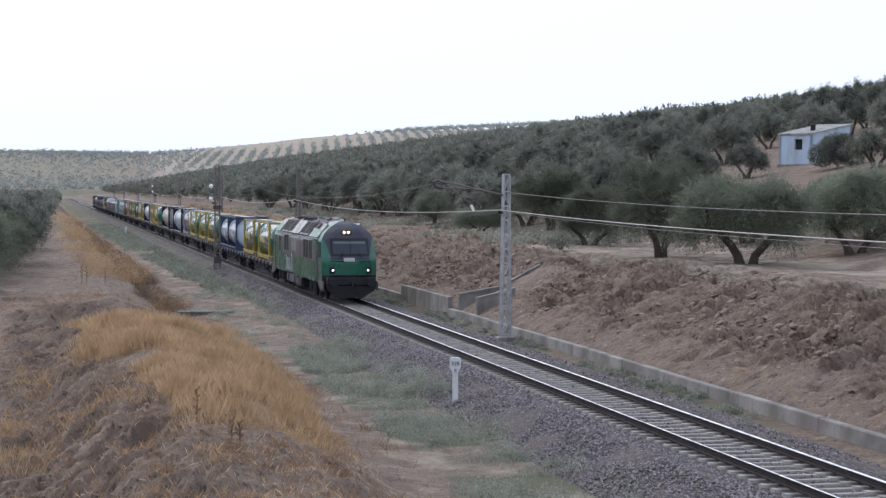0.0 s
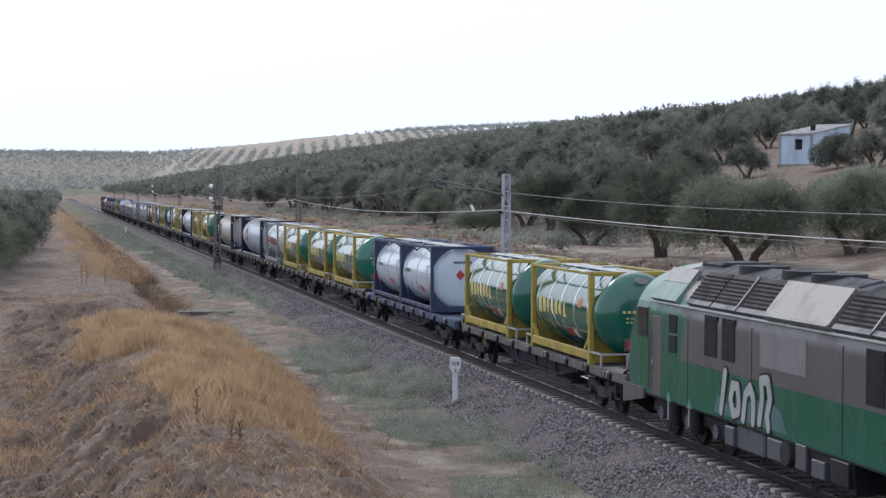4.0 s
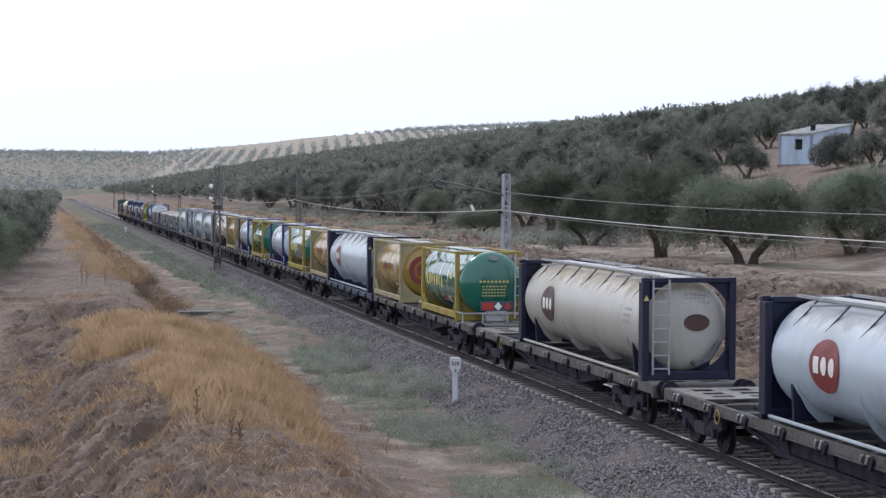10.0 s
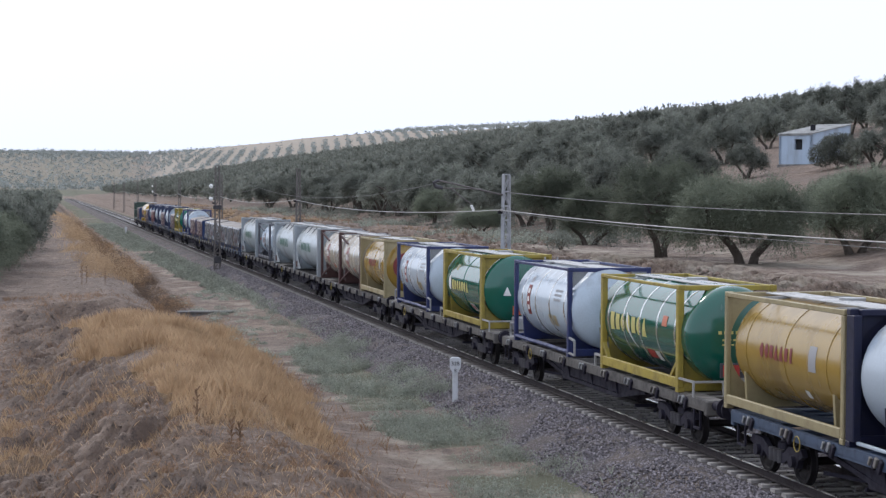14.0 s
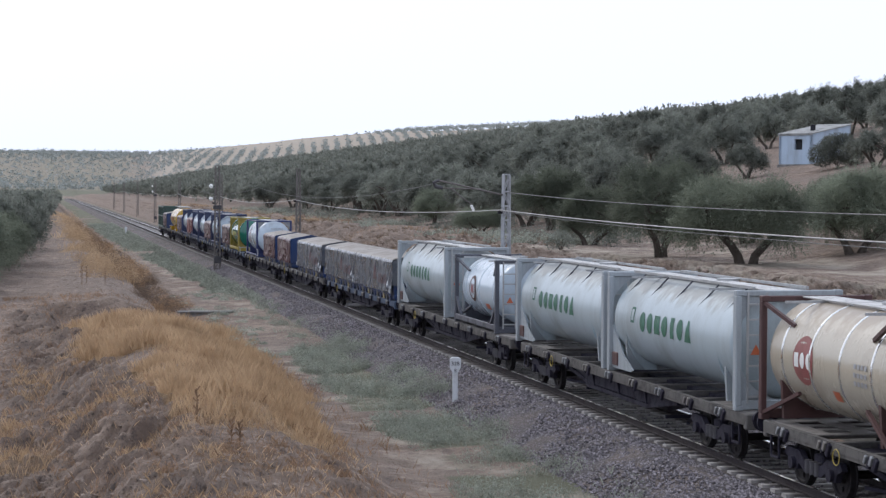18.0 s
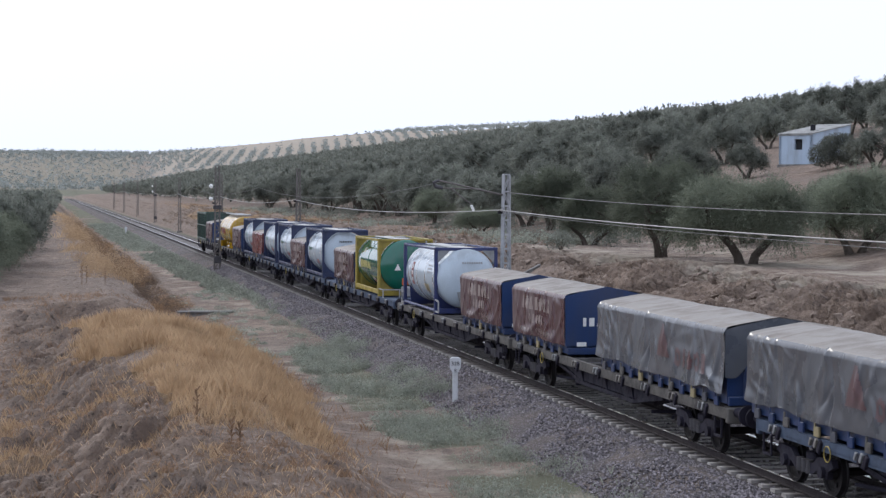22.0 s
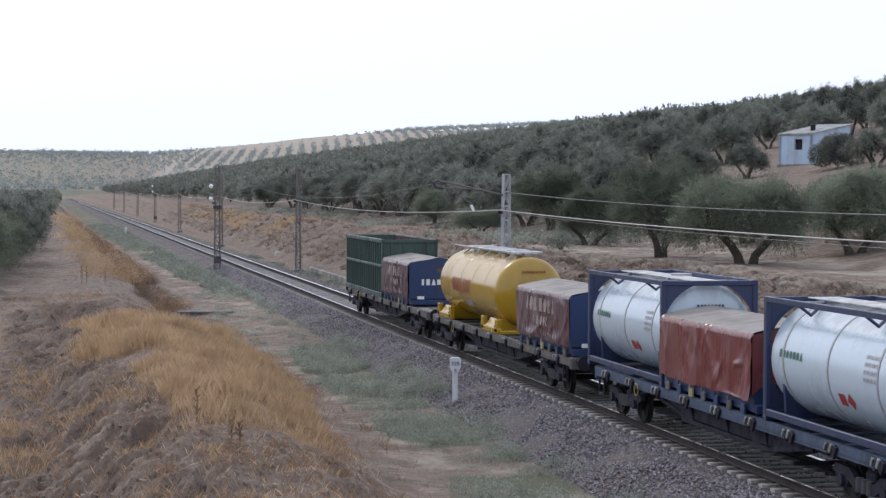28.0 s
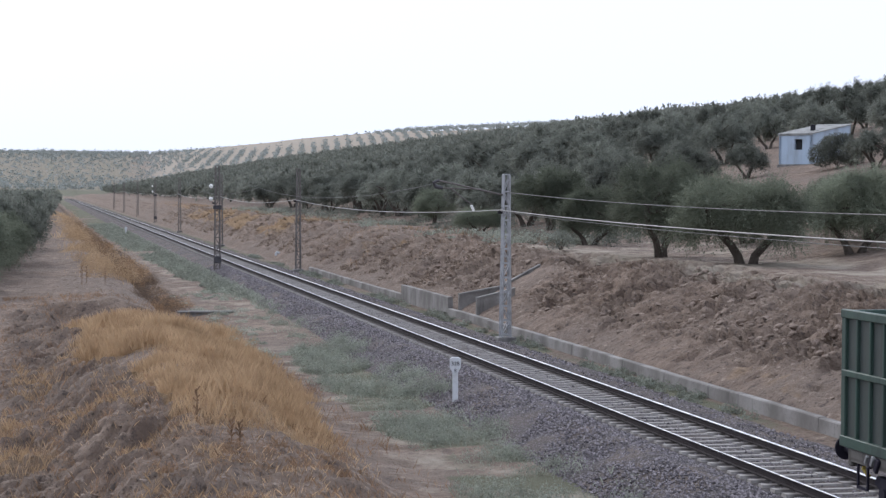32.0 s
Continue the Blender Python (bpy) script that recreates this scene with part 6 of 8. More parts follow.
def yellow_tank(brace=0.0):
    top, body = tank_container("tank_container", "golden yellow tank container with dark red lettering", YELLOWTANK, PALEYELLOW, 6.06, 2.52, 1.12, 1.36, 2.6, 0.35, 3, YELLOWTANK,
                               post=0.11, deep=0.14, side_rail=0.20, top_rail=0.10, brace=brace, walk_w=0.6, gusset=0.45)
    part("lettering", word(Shape(), 1.25, "oonaani", 0.20, 0.30, 0.05, 0.05, 1.12, 1.36), INKBRICK, body, "dark red name bars")
    part("label", patch(Shape(), -1.2, -1.55, -0.15, 0.30, 1.12, 1.36, 4), INKGREY, body, "pale grey label")
    part("label", patch(Shape(), -0.7, -0.9, -0.72, -0.55, 1.12, 1.36, 3), INKWHITE, body, "white label")
    yy = -2.6 - 0.34
    # open ring emblem on the end, with a core and a pointed flag beside it
    s = Shape()
    for r0, r1, a0, a1 in ((0.40, 0.60, 1.0, 5.2), (0.10, 0.30, 1.0, 5.2)):
        n = 16
        v, f = [], []
        for k in range(n + 1):
            a = a0 + (a1 - a0) * k / n
            for r in (r0, r1):
                v += [(-0.20 + r * math.cos(a), yy - 0.02, 1.36 + r * math.sin(a)), (-0.20 + r * math.cos(a), yy + 0.10, 1.36 + r * math.sin(a))]
        for k in range(n):
            b = 4 * k
            f += [(b, b + 2, b + 6, b + 4), (b, b + 4, b + 5, b + 1), (b + 2, b + 3, b + 7, b + 6)]
        s.add(v, f)
    s.slab([(0.08, 1.90), (0.85, 1.86), (0.85, 1.42), (0.20, 1.05), (0.22, 1.5)], "y", yy - 0.02, yy + 0.10)
    part("emblem", s, INKBRICK, body, "dark red open ring and flag emblem")
    part("label", Shape().box((0.35, yy - 0.01, 2.2), (0.5, 0.03, 0.18)), INKWHITE, top, "white label")
    return top


def cream_tank():
    top, body = tank_container("tank_container", "cream tank container in a red-brown frame", CREAMTANK, BROWNFRAME, 6.06, 2.55, 1.13, 1.38, 2.6, 0.4, 4, BANDSTEEL,
                               post=0.13, deep=0.15, side_rail=0.0, top_rail=0.0, walk_w=0.6, sloped=True, ladder=True)
    part("roundel", blob(Shape(), 1.0, 0.0, 0.48, 0.5, 1.13, 1.38), INKFADED, body, "round red emblem")
    part("lettering", word(Shape(), 1.42, "noo", 0.23, 0.32, 0.05, 0.0, 1.13, 1.38, 0.010), INKWHITE, body, "white emblem bars")
    part("hazard_label", patch(Shape(), -0.2, -0.5, -0.62, -0.42, 1.13, 1.38, 3), INKORANGE, body, "orange hazard label")
    s = Shape()
    for k in range(3):
        word(s, -1.3, 4, 0.12, 0.09, 0.03, 0.1 - 0.14 * k, 1.13, 1.38)
    part("lettering", s, INKGREY, body, "grey data bars")
    return top


def ribbed_white_tank():
    top, body = tank_container("tank_container", "long white tank container with green lettering", PALETANK, WHITEFRAME, 9.12, 2.58, 1.17, 1.38, 4.05, 0.32, 0, None,
                               post=0.13, deep=0.20, side_rail=0.0, top_rail=0.0, walk_w=0.6, skirts=2, ribs=5, gusset=0.75, ladder=True)
    part("lettering", word(Shape(), 2.05, "oonoioa", 0.43, 0.50, 0.11, 0.06, 1.17, 1.38), INKGREEN, body, "green name bars")
    part("emblem", patch(Shape(), 2.75, 2.48, 0.0, 0.34, 1.17, 1.38, 3), INKGREEN, body, "small green emblem")
    part("emblem", patch(Shape(), 2.70, 2.53, 0.05, 0.29, 1.17, 1.38, 3, 0.010), PALETANK, body)
    part("plate_box", Shape().box((-1.13, 4.1, 0.34), (0.06, 0.42, 0.34), 0.02), BROWNFRAME, top, "rusty brown plate")
    for sy in (1,):
        s = Shape().slab([(sy * 4.36, 0.1), (sy * 4.36, 1.2), (sy * 3.5, 0.5), (sy * 2.7, 0.16), (sy * 2.9, 0.1)], "x", -1.12, -1.08)
        part("skirt_plate", s, WHITEFRAME, top)
    part("triangle", Shape().slab([(-0.9, 1.2), (-0.65, 1.2), (-0.775, 1.42)], "y", -4.58, -4.57), INKORANGE, top, "orange warning triangle")
    return top


def steel_frame_tank():
    top, body = tank_container("tank_container", "white tank container in an open grey steel frame", WHITETANK, GREYFRAME, 6.06, 2.40, 1.05, 1.28, 2.45, 0.35, 3, WHITETANK,
                               post=0.14, deep=0.16, side_rail=0.18, top_rail=0.0, brace=0.75, walk_w=0.5, sloped=True, ladder=True)
    part("emblem", blob(Shape(), 0.9, 0.0, 0.46, 0.46, 1.05, 1.28, 0.018), BROWNFRAME, body, "faded round emblem")
    part("emblem", blob(Shape(), 0.9, 0.0, 0.33, 0.34, 1.05, 1.28, 0.023), WHITETANK, body)
    part("lettering", word(Shape(), 1.08, "on", 0.16, 0.34, 0.05, 0.0, 1.05, 1.28, 0.028), INKBRICK, body, "dark red emblem bars")
    part("hazard_label", patch(Shape(), -0.6, -1.15, -0.62, -0.42, 1.05, 1.28, 3), INKORANGE, body, "orange hazard label")
    yy = -2.45 - 0.36
    part("emblem", Shape().sweep([(0.45, yy + 0.05, 1.35), (0.45, yy - 0.01, 1.35)], [0.34, 0.34], 20, True, 0, 0.62), INKBRICK, body, "oval red emblem")
    part("triangle", Shape().slab([(-0.85, 1.0), (-0.62, 1.0), (-0.735, 1.2)], "y", -3.05, -3.04), INKORANGE, top, "orange warning triangle")
    return top


def saddle_tank():
    """Large yellow tank on short saddles."""
    top = thing("tank_container", "large golden yellow tank resting on short yellow saddles", "tank container", "tank containers")
    R, zc, half, dish = 1.17, 1.32, 4.15, 0.45
    prof = []
    for k in range(9):
        r = R * math.sin(k / 8 * math.pi / 2) ** 0.8
        prof.append((-half - dish * math.sqrt(max(0, 1 - (r / R) ** 2.6)), r))
    prof += [(-half * q, R) for q in (0.98, 0.5, 0, -0.5, -0.98)] + [(-y, r) for y, r in prof[::-1]]
    body = part("tank", Shape().spin(prof, 44, 0, zc), GOLDTANK, top)
    for k in range(4):
        y = -2.7 + 1.8 * k
        part("seam", Shape().spin([(y - 0.02, R), (y, R + 0.008), (y + 0.02, R)], 44, 0, zc), GOLDTANK, body)
    part("lettering", word(Shape(), 2.1, "oonaani", 0.32, 0.52, 0.09, 0.0, R, zc), INKBRICK, body, "dark red name bars")
    part("label", patch(Shape(), 0.35, -0.55, -0.62, -0.40, R, zc, 3), INKGREY, body, "grey data label")
    for y0 in (-3.6, 3.3):
        part("saddle", Shape().slab([(-1.2, 0.0), (1.2, 0.0), (1.2, 0.2), (1.02, 0.45), (0.8, 0.46), (0, zc - R + 0.02), (-0.8, 0.46), (-1.02, 0.45), (-1.2, 0.2)], "y", y0 - 0.55, y0 + 0.55), GOLDTANK, top)
        for sx in (-1, 1):
            for q in (-0.95, 0.95):
                part("saddle_bracket", Shape().box((sx * 1.14, y0 + q, 0.26), (0.16, 0.34, 0.44), 0.02), GOLDTANK, top)
            part("saddle_sill", Shape().box((sx * 1.14, y0, 0.10), (0.16, 2.3, 0.18), 0.02), GOLDTANK, top)
    part("end_sill", Shape().box((0, -4.75, 0.06), (2.3, 0.2, 0.12), 0.02), GOLDTANK, top)
    w = Shape()
    for x in (-0.3, 0.0, 0.3):
        w.box((x, 0, zc + R + 0.10), (0.16, 8.0, 0.03))
    part("walkway", w, WALKWAY, top, "pale aluminium walkway")
    for y in (-3.4, -1.8, -0.3, 1.2, 2.8):
        part("manlid", Shape().box((0.1, y, zc + R + 0.12), (0.95, 0.75, 0.10), 0.03), WALKWAY, top, "pale hatch cover")
        part("walkway_strut", Shape().bar((-0.6, y, zc + R - 0.12), (-0.3, y, zc + R + 0.10), 0.05), WALKWAY, top)
    part("hand_rail", Shape().rod((-0.6, -4.0, zc + R + 0.16), (-0.6, 4.2, zc + R + 0.16), 0.025), WALKWAY, top)
    part("lettering", face_word(Shape(), -0.35, -4.60, 2.02, 9, 0.07, 0.07, 0.02), INKBRICK, body, "dark red bars")
    return top


# ---------------------------------------------------------------- tarpaulin boxes and the open box
def tarp_box(L, side, label, marks=0, end=None, high=1.86, seed=1, clamps=True, flap=0.07):
    top = thing("covered_box", label, "freight box", "covered boxes")
    end = end or BOXBLUE
    w = 1.16
    body = part("box_body", Shape().slab([(-w, 0.08), (w, 0.08), (w, high - 0.26), (0.5, high - 0.10), (-0.5, high - 0.10), (-w, high - 0.26)], "y", -L / 2 + 0.04, L / 2 - 0.04), end, top, "blue painted steel box")
    for x in (-0.75, 0.75):
        part("end_rib", Shape().box((x, -L / 2 + 0.01, high * 0.42), (0.08, 0.06, high * 0.75), 0.01), end, body)
    part("end_sill", Shape().box((0, -L / 2 + 0.0, 0.14), (2.3, 0.10, 0.2), 0.02), end, body)
    # draped cover: one sheet over roof and sides, full of creases
    n, m = int(L / 0.045), 96
    t = np.linspace(0, 1, m + 1)
    yy, tt = np.meshgrid(np.linspace(-L / 2, L / 2, n + 1), t, indexing="ij")
    eave = high - 0.20
    q = np.clip((tt - 0.32) / 0.36, 0, 1)
    xx = np.where(tt < 0.32, -1.21, np.where(tt > 0.68, 1.21, -1.21 + 2.42 * q))
    drop = np.clip(np.maximum((0.32 - tt) / 0.32, (tt - 0.68) / 0.32), 0, 1)
    zz = np.where(drop > 0, eave - (eave - 0.33) * drop, eave + 0.24 * (1 - np.abs(2 * q - 1)) ** 0.8)

    # straight creases of all lengths, most of them steep
    rng = np.random.default_rng(seed)
    crease = np.zeros_like(yy)
    for k in range(int(L * 6)):
        cy, cz = rng.uniform(-L / 2, L / 2), rng.uniform(0.2, high)
        ang = rng.normal(0, 0.30) + (1.35 if k % 9 == 0 else 0.0)
        run_, wide, deep = rng.uniform(0.25, 1.0), rng.uniform(0.035, 0.12), rng.uniform(0.012, 0.055) * (1 if rng.random() < 0.65 else -0.7)
        al = (yy - cy) * math.sin(ang) + (zz - cz) * math.cos(ang)
        ac = (yy - cy) * math.cos(ang) - (zz - cz) * math.sin(ang) + rng.normal(0, 0.15) * al * al
        crease = crease + deep * np.exp(-(ac / wide) ** 2 - (al / run_) ** 4)
    # pulls that fan out from the tied corners and from a few points along the eaves
    for py_ in [-L / 2, L / 2] + list(rng.uniform(-L / 2, L / 2, max(2, int(L / 2.5)))):
        for k in range(4):
            ang = rng.uniform(-0.9, 0.9)
            ac = (yy - py_) * math.cos(ang) - (eave - zz) * math.sin(ang)
            crease = crease + 0.03 * np.exp(-(ac / 0.07) ** 2 - ((eave - zz) / 0.7) ** 2 - ((yy - py_) / 0.9) ** 4)
    belly = 0.13 * (smooth_noise(yy, zz * 0.45, 0.9, seed + 8) - 0.4) + 0.05 * smooth_noise(yy, zz, 0.35, seed + 18)
    out = (drop > 0) * ((crease + belly) * (0.3 + 0.7 * drop) + 0.02)
    xx = xx + np.where(xx < 0, -1, 1) * np.where(drop > 0, np.maximum(out, -0.02), 0)
    sag = (1 - np.abs(2 * q - 1)) * (0.06 * np.abs(np.sin((yy + L / 2) * math.pi / (L / round(L / 1.6)))) * -1) + crease * 0.25
    hem = (drop > 0.985) * 0.10 * (smooth_noise(yy, xx, 0.7, seed + 9) - 0.5)
    zz = zz + np.where(drop > 0, hem, 0.05 + sag)
    idx = np.arange((n + 1) * (m + 1)).reshape(n + 1, m + 1)
    quads = np.stack([idx[:-1, :-1], idx[:-1, 1:], idx[1:, 1:], idx[1:, :-1]], -1).reshape(-1, 4)
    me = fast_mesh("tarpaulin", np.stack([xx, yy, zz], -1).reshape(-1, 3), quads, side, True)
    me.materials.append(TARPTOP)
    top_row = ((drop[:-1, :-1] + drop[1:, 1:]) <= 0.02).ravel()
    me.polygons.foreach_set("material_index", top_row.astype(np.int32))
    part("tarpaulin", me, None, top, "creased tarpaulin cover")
    if flap < 0.5:
        for sy in (-1, 1):
            y0 = sy * (L / 2 + 0.02)
            part("end_gable", Shape().slab([(-1.22, 0.3), (1.22, 0.3), (1.23, eave + 0.05), (0, high + 0.11), (-1.23, eave + 0.05)], "y", y0 - 0.03, y0 + 0.03), end, body)
    # the sheet's flap over the front end
    sheet = quads
    fx, ft = np.meshgrid(np.linspace(-1.245, 1.245, 31), np.linspace(0, 1, 9), indexing="ij")
    fz = eave + 0.03 + 0.26 * (1 - np.abs(fx) / 1.245) ** 0.8 - flap * ft * (0.75 + 0.5 * smooth_noise(fx, fx * 0, 0.5, seed))
    fy = -L / 2 - (0.055 if flap < 0.5 else 0.02) - 0.05 * np.abs(smooth_noise(fx * 2, ft * 2, 0.6, seed + 3) - 0.5) - 0.01 * ft
    idx = np.arange(fx.size).reshape(fx.shape)
    quads = np.stack([idx[:-1, :-1], idx[:-1, 1:], idx[1:, 1:], idx[1:, :-1]], -1).reshape(-1, 4)
    if flap >= 0.5:
        part("end_flap", fast_mesh("end_flap", np.stack([fx, fy, fz], -1).reshape(-1, 3), quads, side, True), None, top)
    if marks:
        # printed bars follow the sheet
        if marks == 1:
            rows = ((L * 0.30, 0.70, "ibanboa", 0.36, 0.42, 0.10, INKPINK), (L * 0.15, 0.46, "oibbi", 0.24, 0.25, 0.08, INKPINK), (L * 0.36, 0.27, "o" * 13, 0.15, 0.13, 0.16, INKPINK))
        else:
            rows = ((-L * 0.02, 0.62, "a", 0.9, 0.75, 0.0, INKROSE), (-L * 0.16, 0.45, "oibon", 0.34, 0.42, 0.10, INKROSE))
        mid_y, mid_z = (yy[:-1, :-1] + yy[1:, 1:]) / 2, (zz[:-1, :-1] + zz[1:, 1:]) / 2
        flank = (tt[:-1, :-1] < 0.30)
        for y_start, zq, count, ww, hh, gap, ink in rows:
            y, row_hit = y_start, np.zeros_like(flank)
            for kind in count:
                qs, qz = (y - mid_y) / ww, (mid_z - high * zq) / hh + 0.5
                inside = (qs > 0) & (qs < 1) & (qz > 0) & (qz < 1)
                if kind == "o":
                    rr = np.hypot((qs - 0.5) * 2, (qz - 0.5) * 2)
                    hit = (rr < 1.02) & (rr > 0.45)
                elif kind == "b":
                    hit = inside & (np.abs(qz - 0.5) < 1.05 - np.abs(qs - 0.5) * 2)
                elif kind == "a":
                    hit = inside & (np.abs(qs - 0.5) < 0.1 + 0.4 * (1 - qz))
                else:
                    hit = inside & (np.abs(qs - 0.5) < (0.42 if kind == "n" else 0.28))
                y -= ww + gap
                row_hit |= hit & flank
                if hh > 0.2 or kind is count[-1] and y < y_start - (ww + gap) * (len(count) - 0.5):
                    f = sheet[row_hit.ravel()]
                    row_hit = np.zeros_like(flank)
                    used = np.unique(f)
                    v = np.stack([xx - 0.007, yy, zz], -1).reshape(-1, 3)
                    ob = part("lettering", fast_mesh("lettering", v[used], np.searchsorted(used, f), ink, True), None, top, "faded white name bars" if marks == 1 else "faded red name bars")
                    if hh <= 0.2:
                        ob["kind"] = "stuff"
    if marks == 1:
        s = face_word(Shape(), -0.75, -L / 2 - 0.055, high * 0.52, "ibanboa", 0.17, 0.24, 0.05)
        part("lettering", s, INKWHITE, body, "white name bars")
        part("emblem", Shape().box((0.12, -L / 2 - 0.055, high * 0.77), (0.40, 0.012, 0.17)), FADEDORANGE, body, "faded orange emblem")
        part("plate", Shape().box((-0.75, -L / 2 - 0.055, 0.34), (0.28, 0.012, 0.12)), INKWHITE, body, "small white plate")
    if clamps:
        k = int(L / 0.75)
        for i in range(k):
            y = -L / 2 + 0.5 + i * (L - 1) / max(1, k - 1)
            part("side_clamp", Shape().box((-1.225, y, 0.11), (0.05, 0.24, 0.20), 0.01).box((-1.24, y + 0.06, 0.24), (0.03, 0.07, 0.14), 0.01), (PALEYELLOW, BOXBLUE, WAGON, BOXBLUE, GREYFRAME)[(i + seed) % 5], top, "short side clamp")
    return top


def open_box():
    L, H = 9.4, 2.52
    top = thing("open_box", "tall green ribbed open-topped steel box", "freight box")
    part("box_floor", Shape().box((0, 0, 0.10), (2.4, L, 0.10), 0.01), RUSTBOX, top)
    for sx in (-1, 1):
        side = part("side_panel", Shape().box((sx * 1.15, 0, H / 2 + 0.02), (0.05, L - 0.1, H - 0.1), 0.005), BOXPANEL, top)
        part("inner_lining", Shape().box((sx * 1.115, 0, H / 2 + 0.02), (0.012, L - 0.2, H - 0.14)), RUSTBOX, side, "rusty inner face")
        n = 18
        for k in range(n):
            y = -L / 2 + 0.09 + (L - 0.18) * k / (n - 1)
            w = 0.16 if k in (0, n - 1) else 0.07
            part("rib", Shape().box((sx * 1.20, y, H / 2), (0.08, w, H - 0.1), 0.012), BOXGREEN, side)
        part("top_rail", Shape().box((sx * 1.20, 0, H - 0.07), (0.12, L, 0.16), 0.015), BOXGREEN, side)
        part("mid_rail", Shape().box((sx * 1.205, 0, H * 0.54), (0.10, L - 0.1, 0.12), 0.015), BOXGREEN, side)
        part("bottom_rail", Shape().box((sx * 1.20, 0, 0.10), (0.12, L, 0.20), 0.015), BOXGREEN, side)
        if sx < 0:
            s, pitch = Shape(), (L - 0.18) / (n - 1)
            for k, kind in zip((3, 4, 5, 6, 7, 8, 9, 10, 12, 13), "iobniboaoo"):
                y = L / 2 - 0.09 - (k + 0.5) * pitch
                s.cuts.append((len(s.v), len(s.f)))
                for quad in figure(kind):
                    s.add([(-1.181, y + 0.11 - 0.22 * q[0], H * 0.73 + 0.36 * (q[1] - 0.5)) for q in quad], [(0, 1, 2, 3)])
            part("lettering", s, INKSPRAY, side, "faded white name bars")
            part("weigh_mark", Shape().box((-1.182, L / 2 - 0.09 - 16.4 * pitch, H * 0.72), (0.012, 0.06, 0.9)), INKSPRAY, side, "faded white stroke")
    for sy in (-1, 1):
        e = part("end_panel", Shape().box((0, sy * (L / 2 - 0.05), H / 2), (2.3, 0.05, H - 0.1), 0.005), BOXGREEN, top)
        for x in (-0.8, -0.27, 0.27, 0.8):
            part("rib", Shape().box((x, sy * (L / 2 - 0.01), H / 2), (0.08, 0.07, H - 0.1), 0.01), BOXGREEN, e)
        part("top_rail", Shape().box((0, sy * (L / 2 - 0.02), H - 0.08), (2.3, 0.10, 0.14), 0.012), BOXGREEN, e)
    return top


# ---------------------------------------------------------------- wagons
WHEELS = []


def wheelset(parent, y, r=0.46, gauge=0.87):
    s = Shape()
    for sx in (-1, 1):
        prof = [(sx * 0.80 + 0.0, 0.0), (sx * 0.80, r + 0.028), (sx * 0.82, r + 0.028), (sx * 0.84, r), (sx * 0.935, r - 0.004), (sx * 0.935, r - 0.07), (sx * 0.90, r - 0.09), (sx * 0.89, 0.16), (sx * 0.97, 0.12), (sx * 0.97, 0.0)]
        w = Shape().spin(prof, 28)
        s.add([(v[1], v[0], v[2]) for v in w.v], w.f)
        for k in range(3):
            a = 6.283 * k / 3
            s.box((sx * 0.915, 0.26 * math.cos(a), 0.26 * math.sin(a)), (0.03, 0.10, 0.10), 0.01)
    s.rod((-1.0, 0, 0), (1.0, 0, 0), 0.085, 12)
    ob = part("wheelset", s, TREAD, parent, "worn steel wheels on an axle", at=(0, y, r))
    WHEELS.append((ob, y, r))
    return ob


def bogie(parent, y, base=0.9, r=0.46):
    b = part("bogie", Shape().box((0, 0, 0.62), (2.0, 0.42, 0.22), 0.03).box((0, 0, 0.80), (0.5, 0.5, 0.2), 0.03), BOGIE, parent, "grimy two-axle bogie", at=(0, y, 0))
    for sx in (-1, 1):
        poly = [(-1.35, 0.60), (-1.25, 0.74), (-0.65, 0.72), (-0.4, 0.56), (0.4, 0.56), (0.65, 0.72), (1.25, 0.74), (1.35, 0.60), (1.12, 0.50), (1.06, 0.34), (0.74, 0.34), (0.66, 0.48), (0.38, 0.34), (-0.38, 0.34), (-0.66, 0.48), (-0.74, 0.34), (-1.06, 0.34), (-1.12, 0.50)]
        part("side_frame", Shape().slab(poly, "x", sx * 1.06 - 0.06, sx * 1.06 + 0.06), BOGIE, b)
        for q in (-0.9, 0.9):
            s = Shape().rod((sx * 1.0, q, 0.46), (sx * 1.20, q, 0.46), 0.12, 12)
            part("axle_box", s, BOGIE, b)
        for q in (-0.22, 0.0, 0.22):
            part("spring", Shape().rod((sx * 1.10, q, 0.34), (sx * 1.10, q, 0.60), 0.075, 10), DARKSTEEL, b)
        part("brake_block", Shape().box((sx * 0.88, -0.38, 0.42), (0.10, 0.07, 0.26), 0.02).box((sx * 0.88, 0.38, 0.42), (0.10, 0.07, 0.26), 0.02), BOGIE, b)
    wheelset(b, -0.9)
    wheelset(b, 0.9)
    return b


def buffers(top, y, s_, mat):
    for x in (-0.98, 0.98):
        s = Shape().rod((x, y, 1.03), (x, y + s_ * 0.34, 1.03), 0.11, 12).rod((x, y + s_ * 0.30, 1.03), (x, y + s_ * 0.58, 1.03), 0.075, 12)
        part("buffer", s.rod((x, y + s_ * 0.56, 1.03), (x, y + s_ * 0.60, 1.03), 0.225, 20), mat, top)
    s = Shape().box((0, y + s_ * 0.2, 1.0), (0.16, 0.45, 0.12), 0.03)
    s.sweep([(0, y + s_ * 0.4, 0.98), (0, y + s_ * 0.5, 0.8), (0, y + s_ * 0.42, 0.62)], [0.04] * 3, 8)
    part("coupling", s, BOGIE, top)
    part("air_hose", Shape().sweep([(0.3, y, 0.9), (0.3, y + s_ * 0.25, 0.8), (0.28, y + s_ * 0.35, 0.55)], [0.025] * 3, 6), BLACK, top, "black rubber air hose")


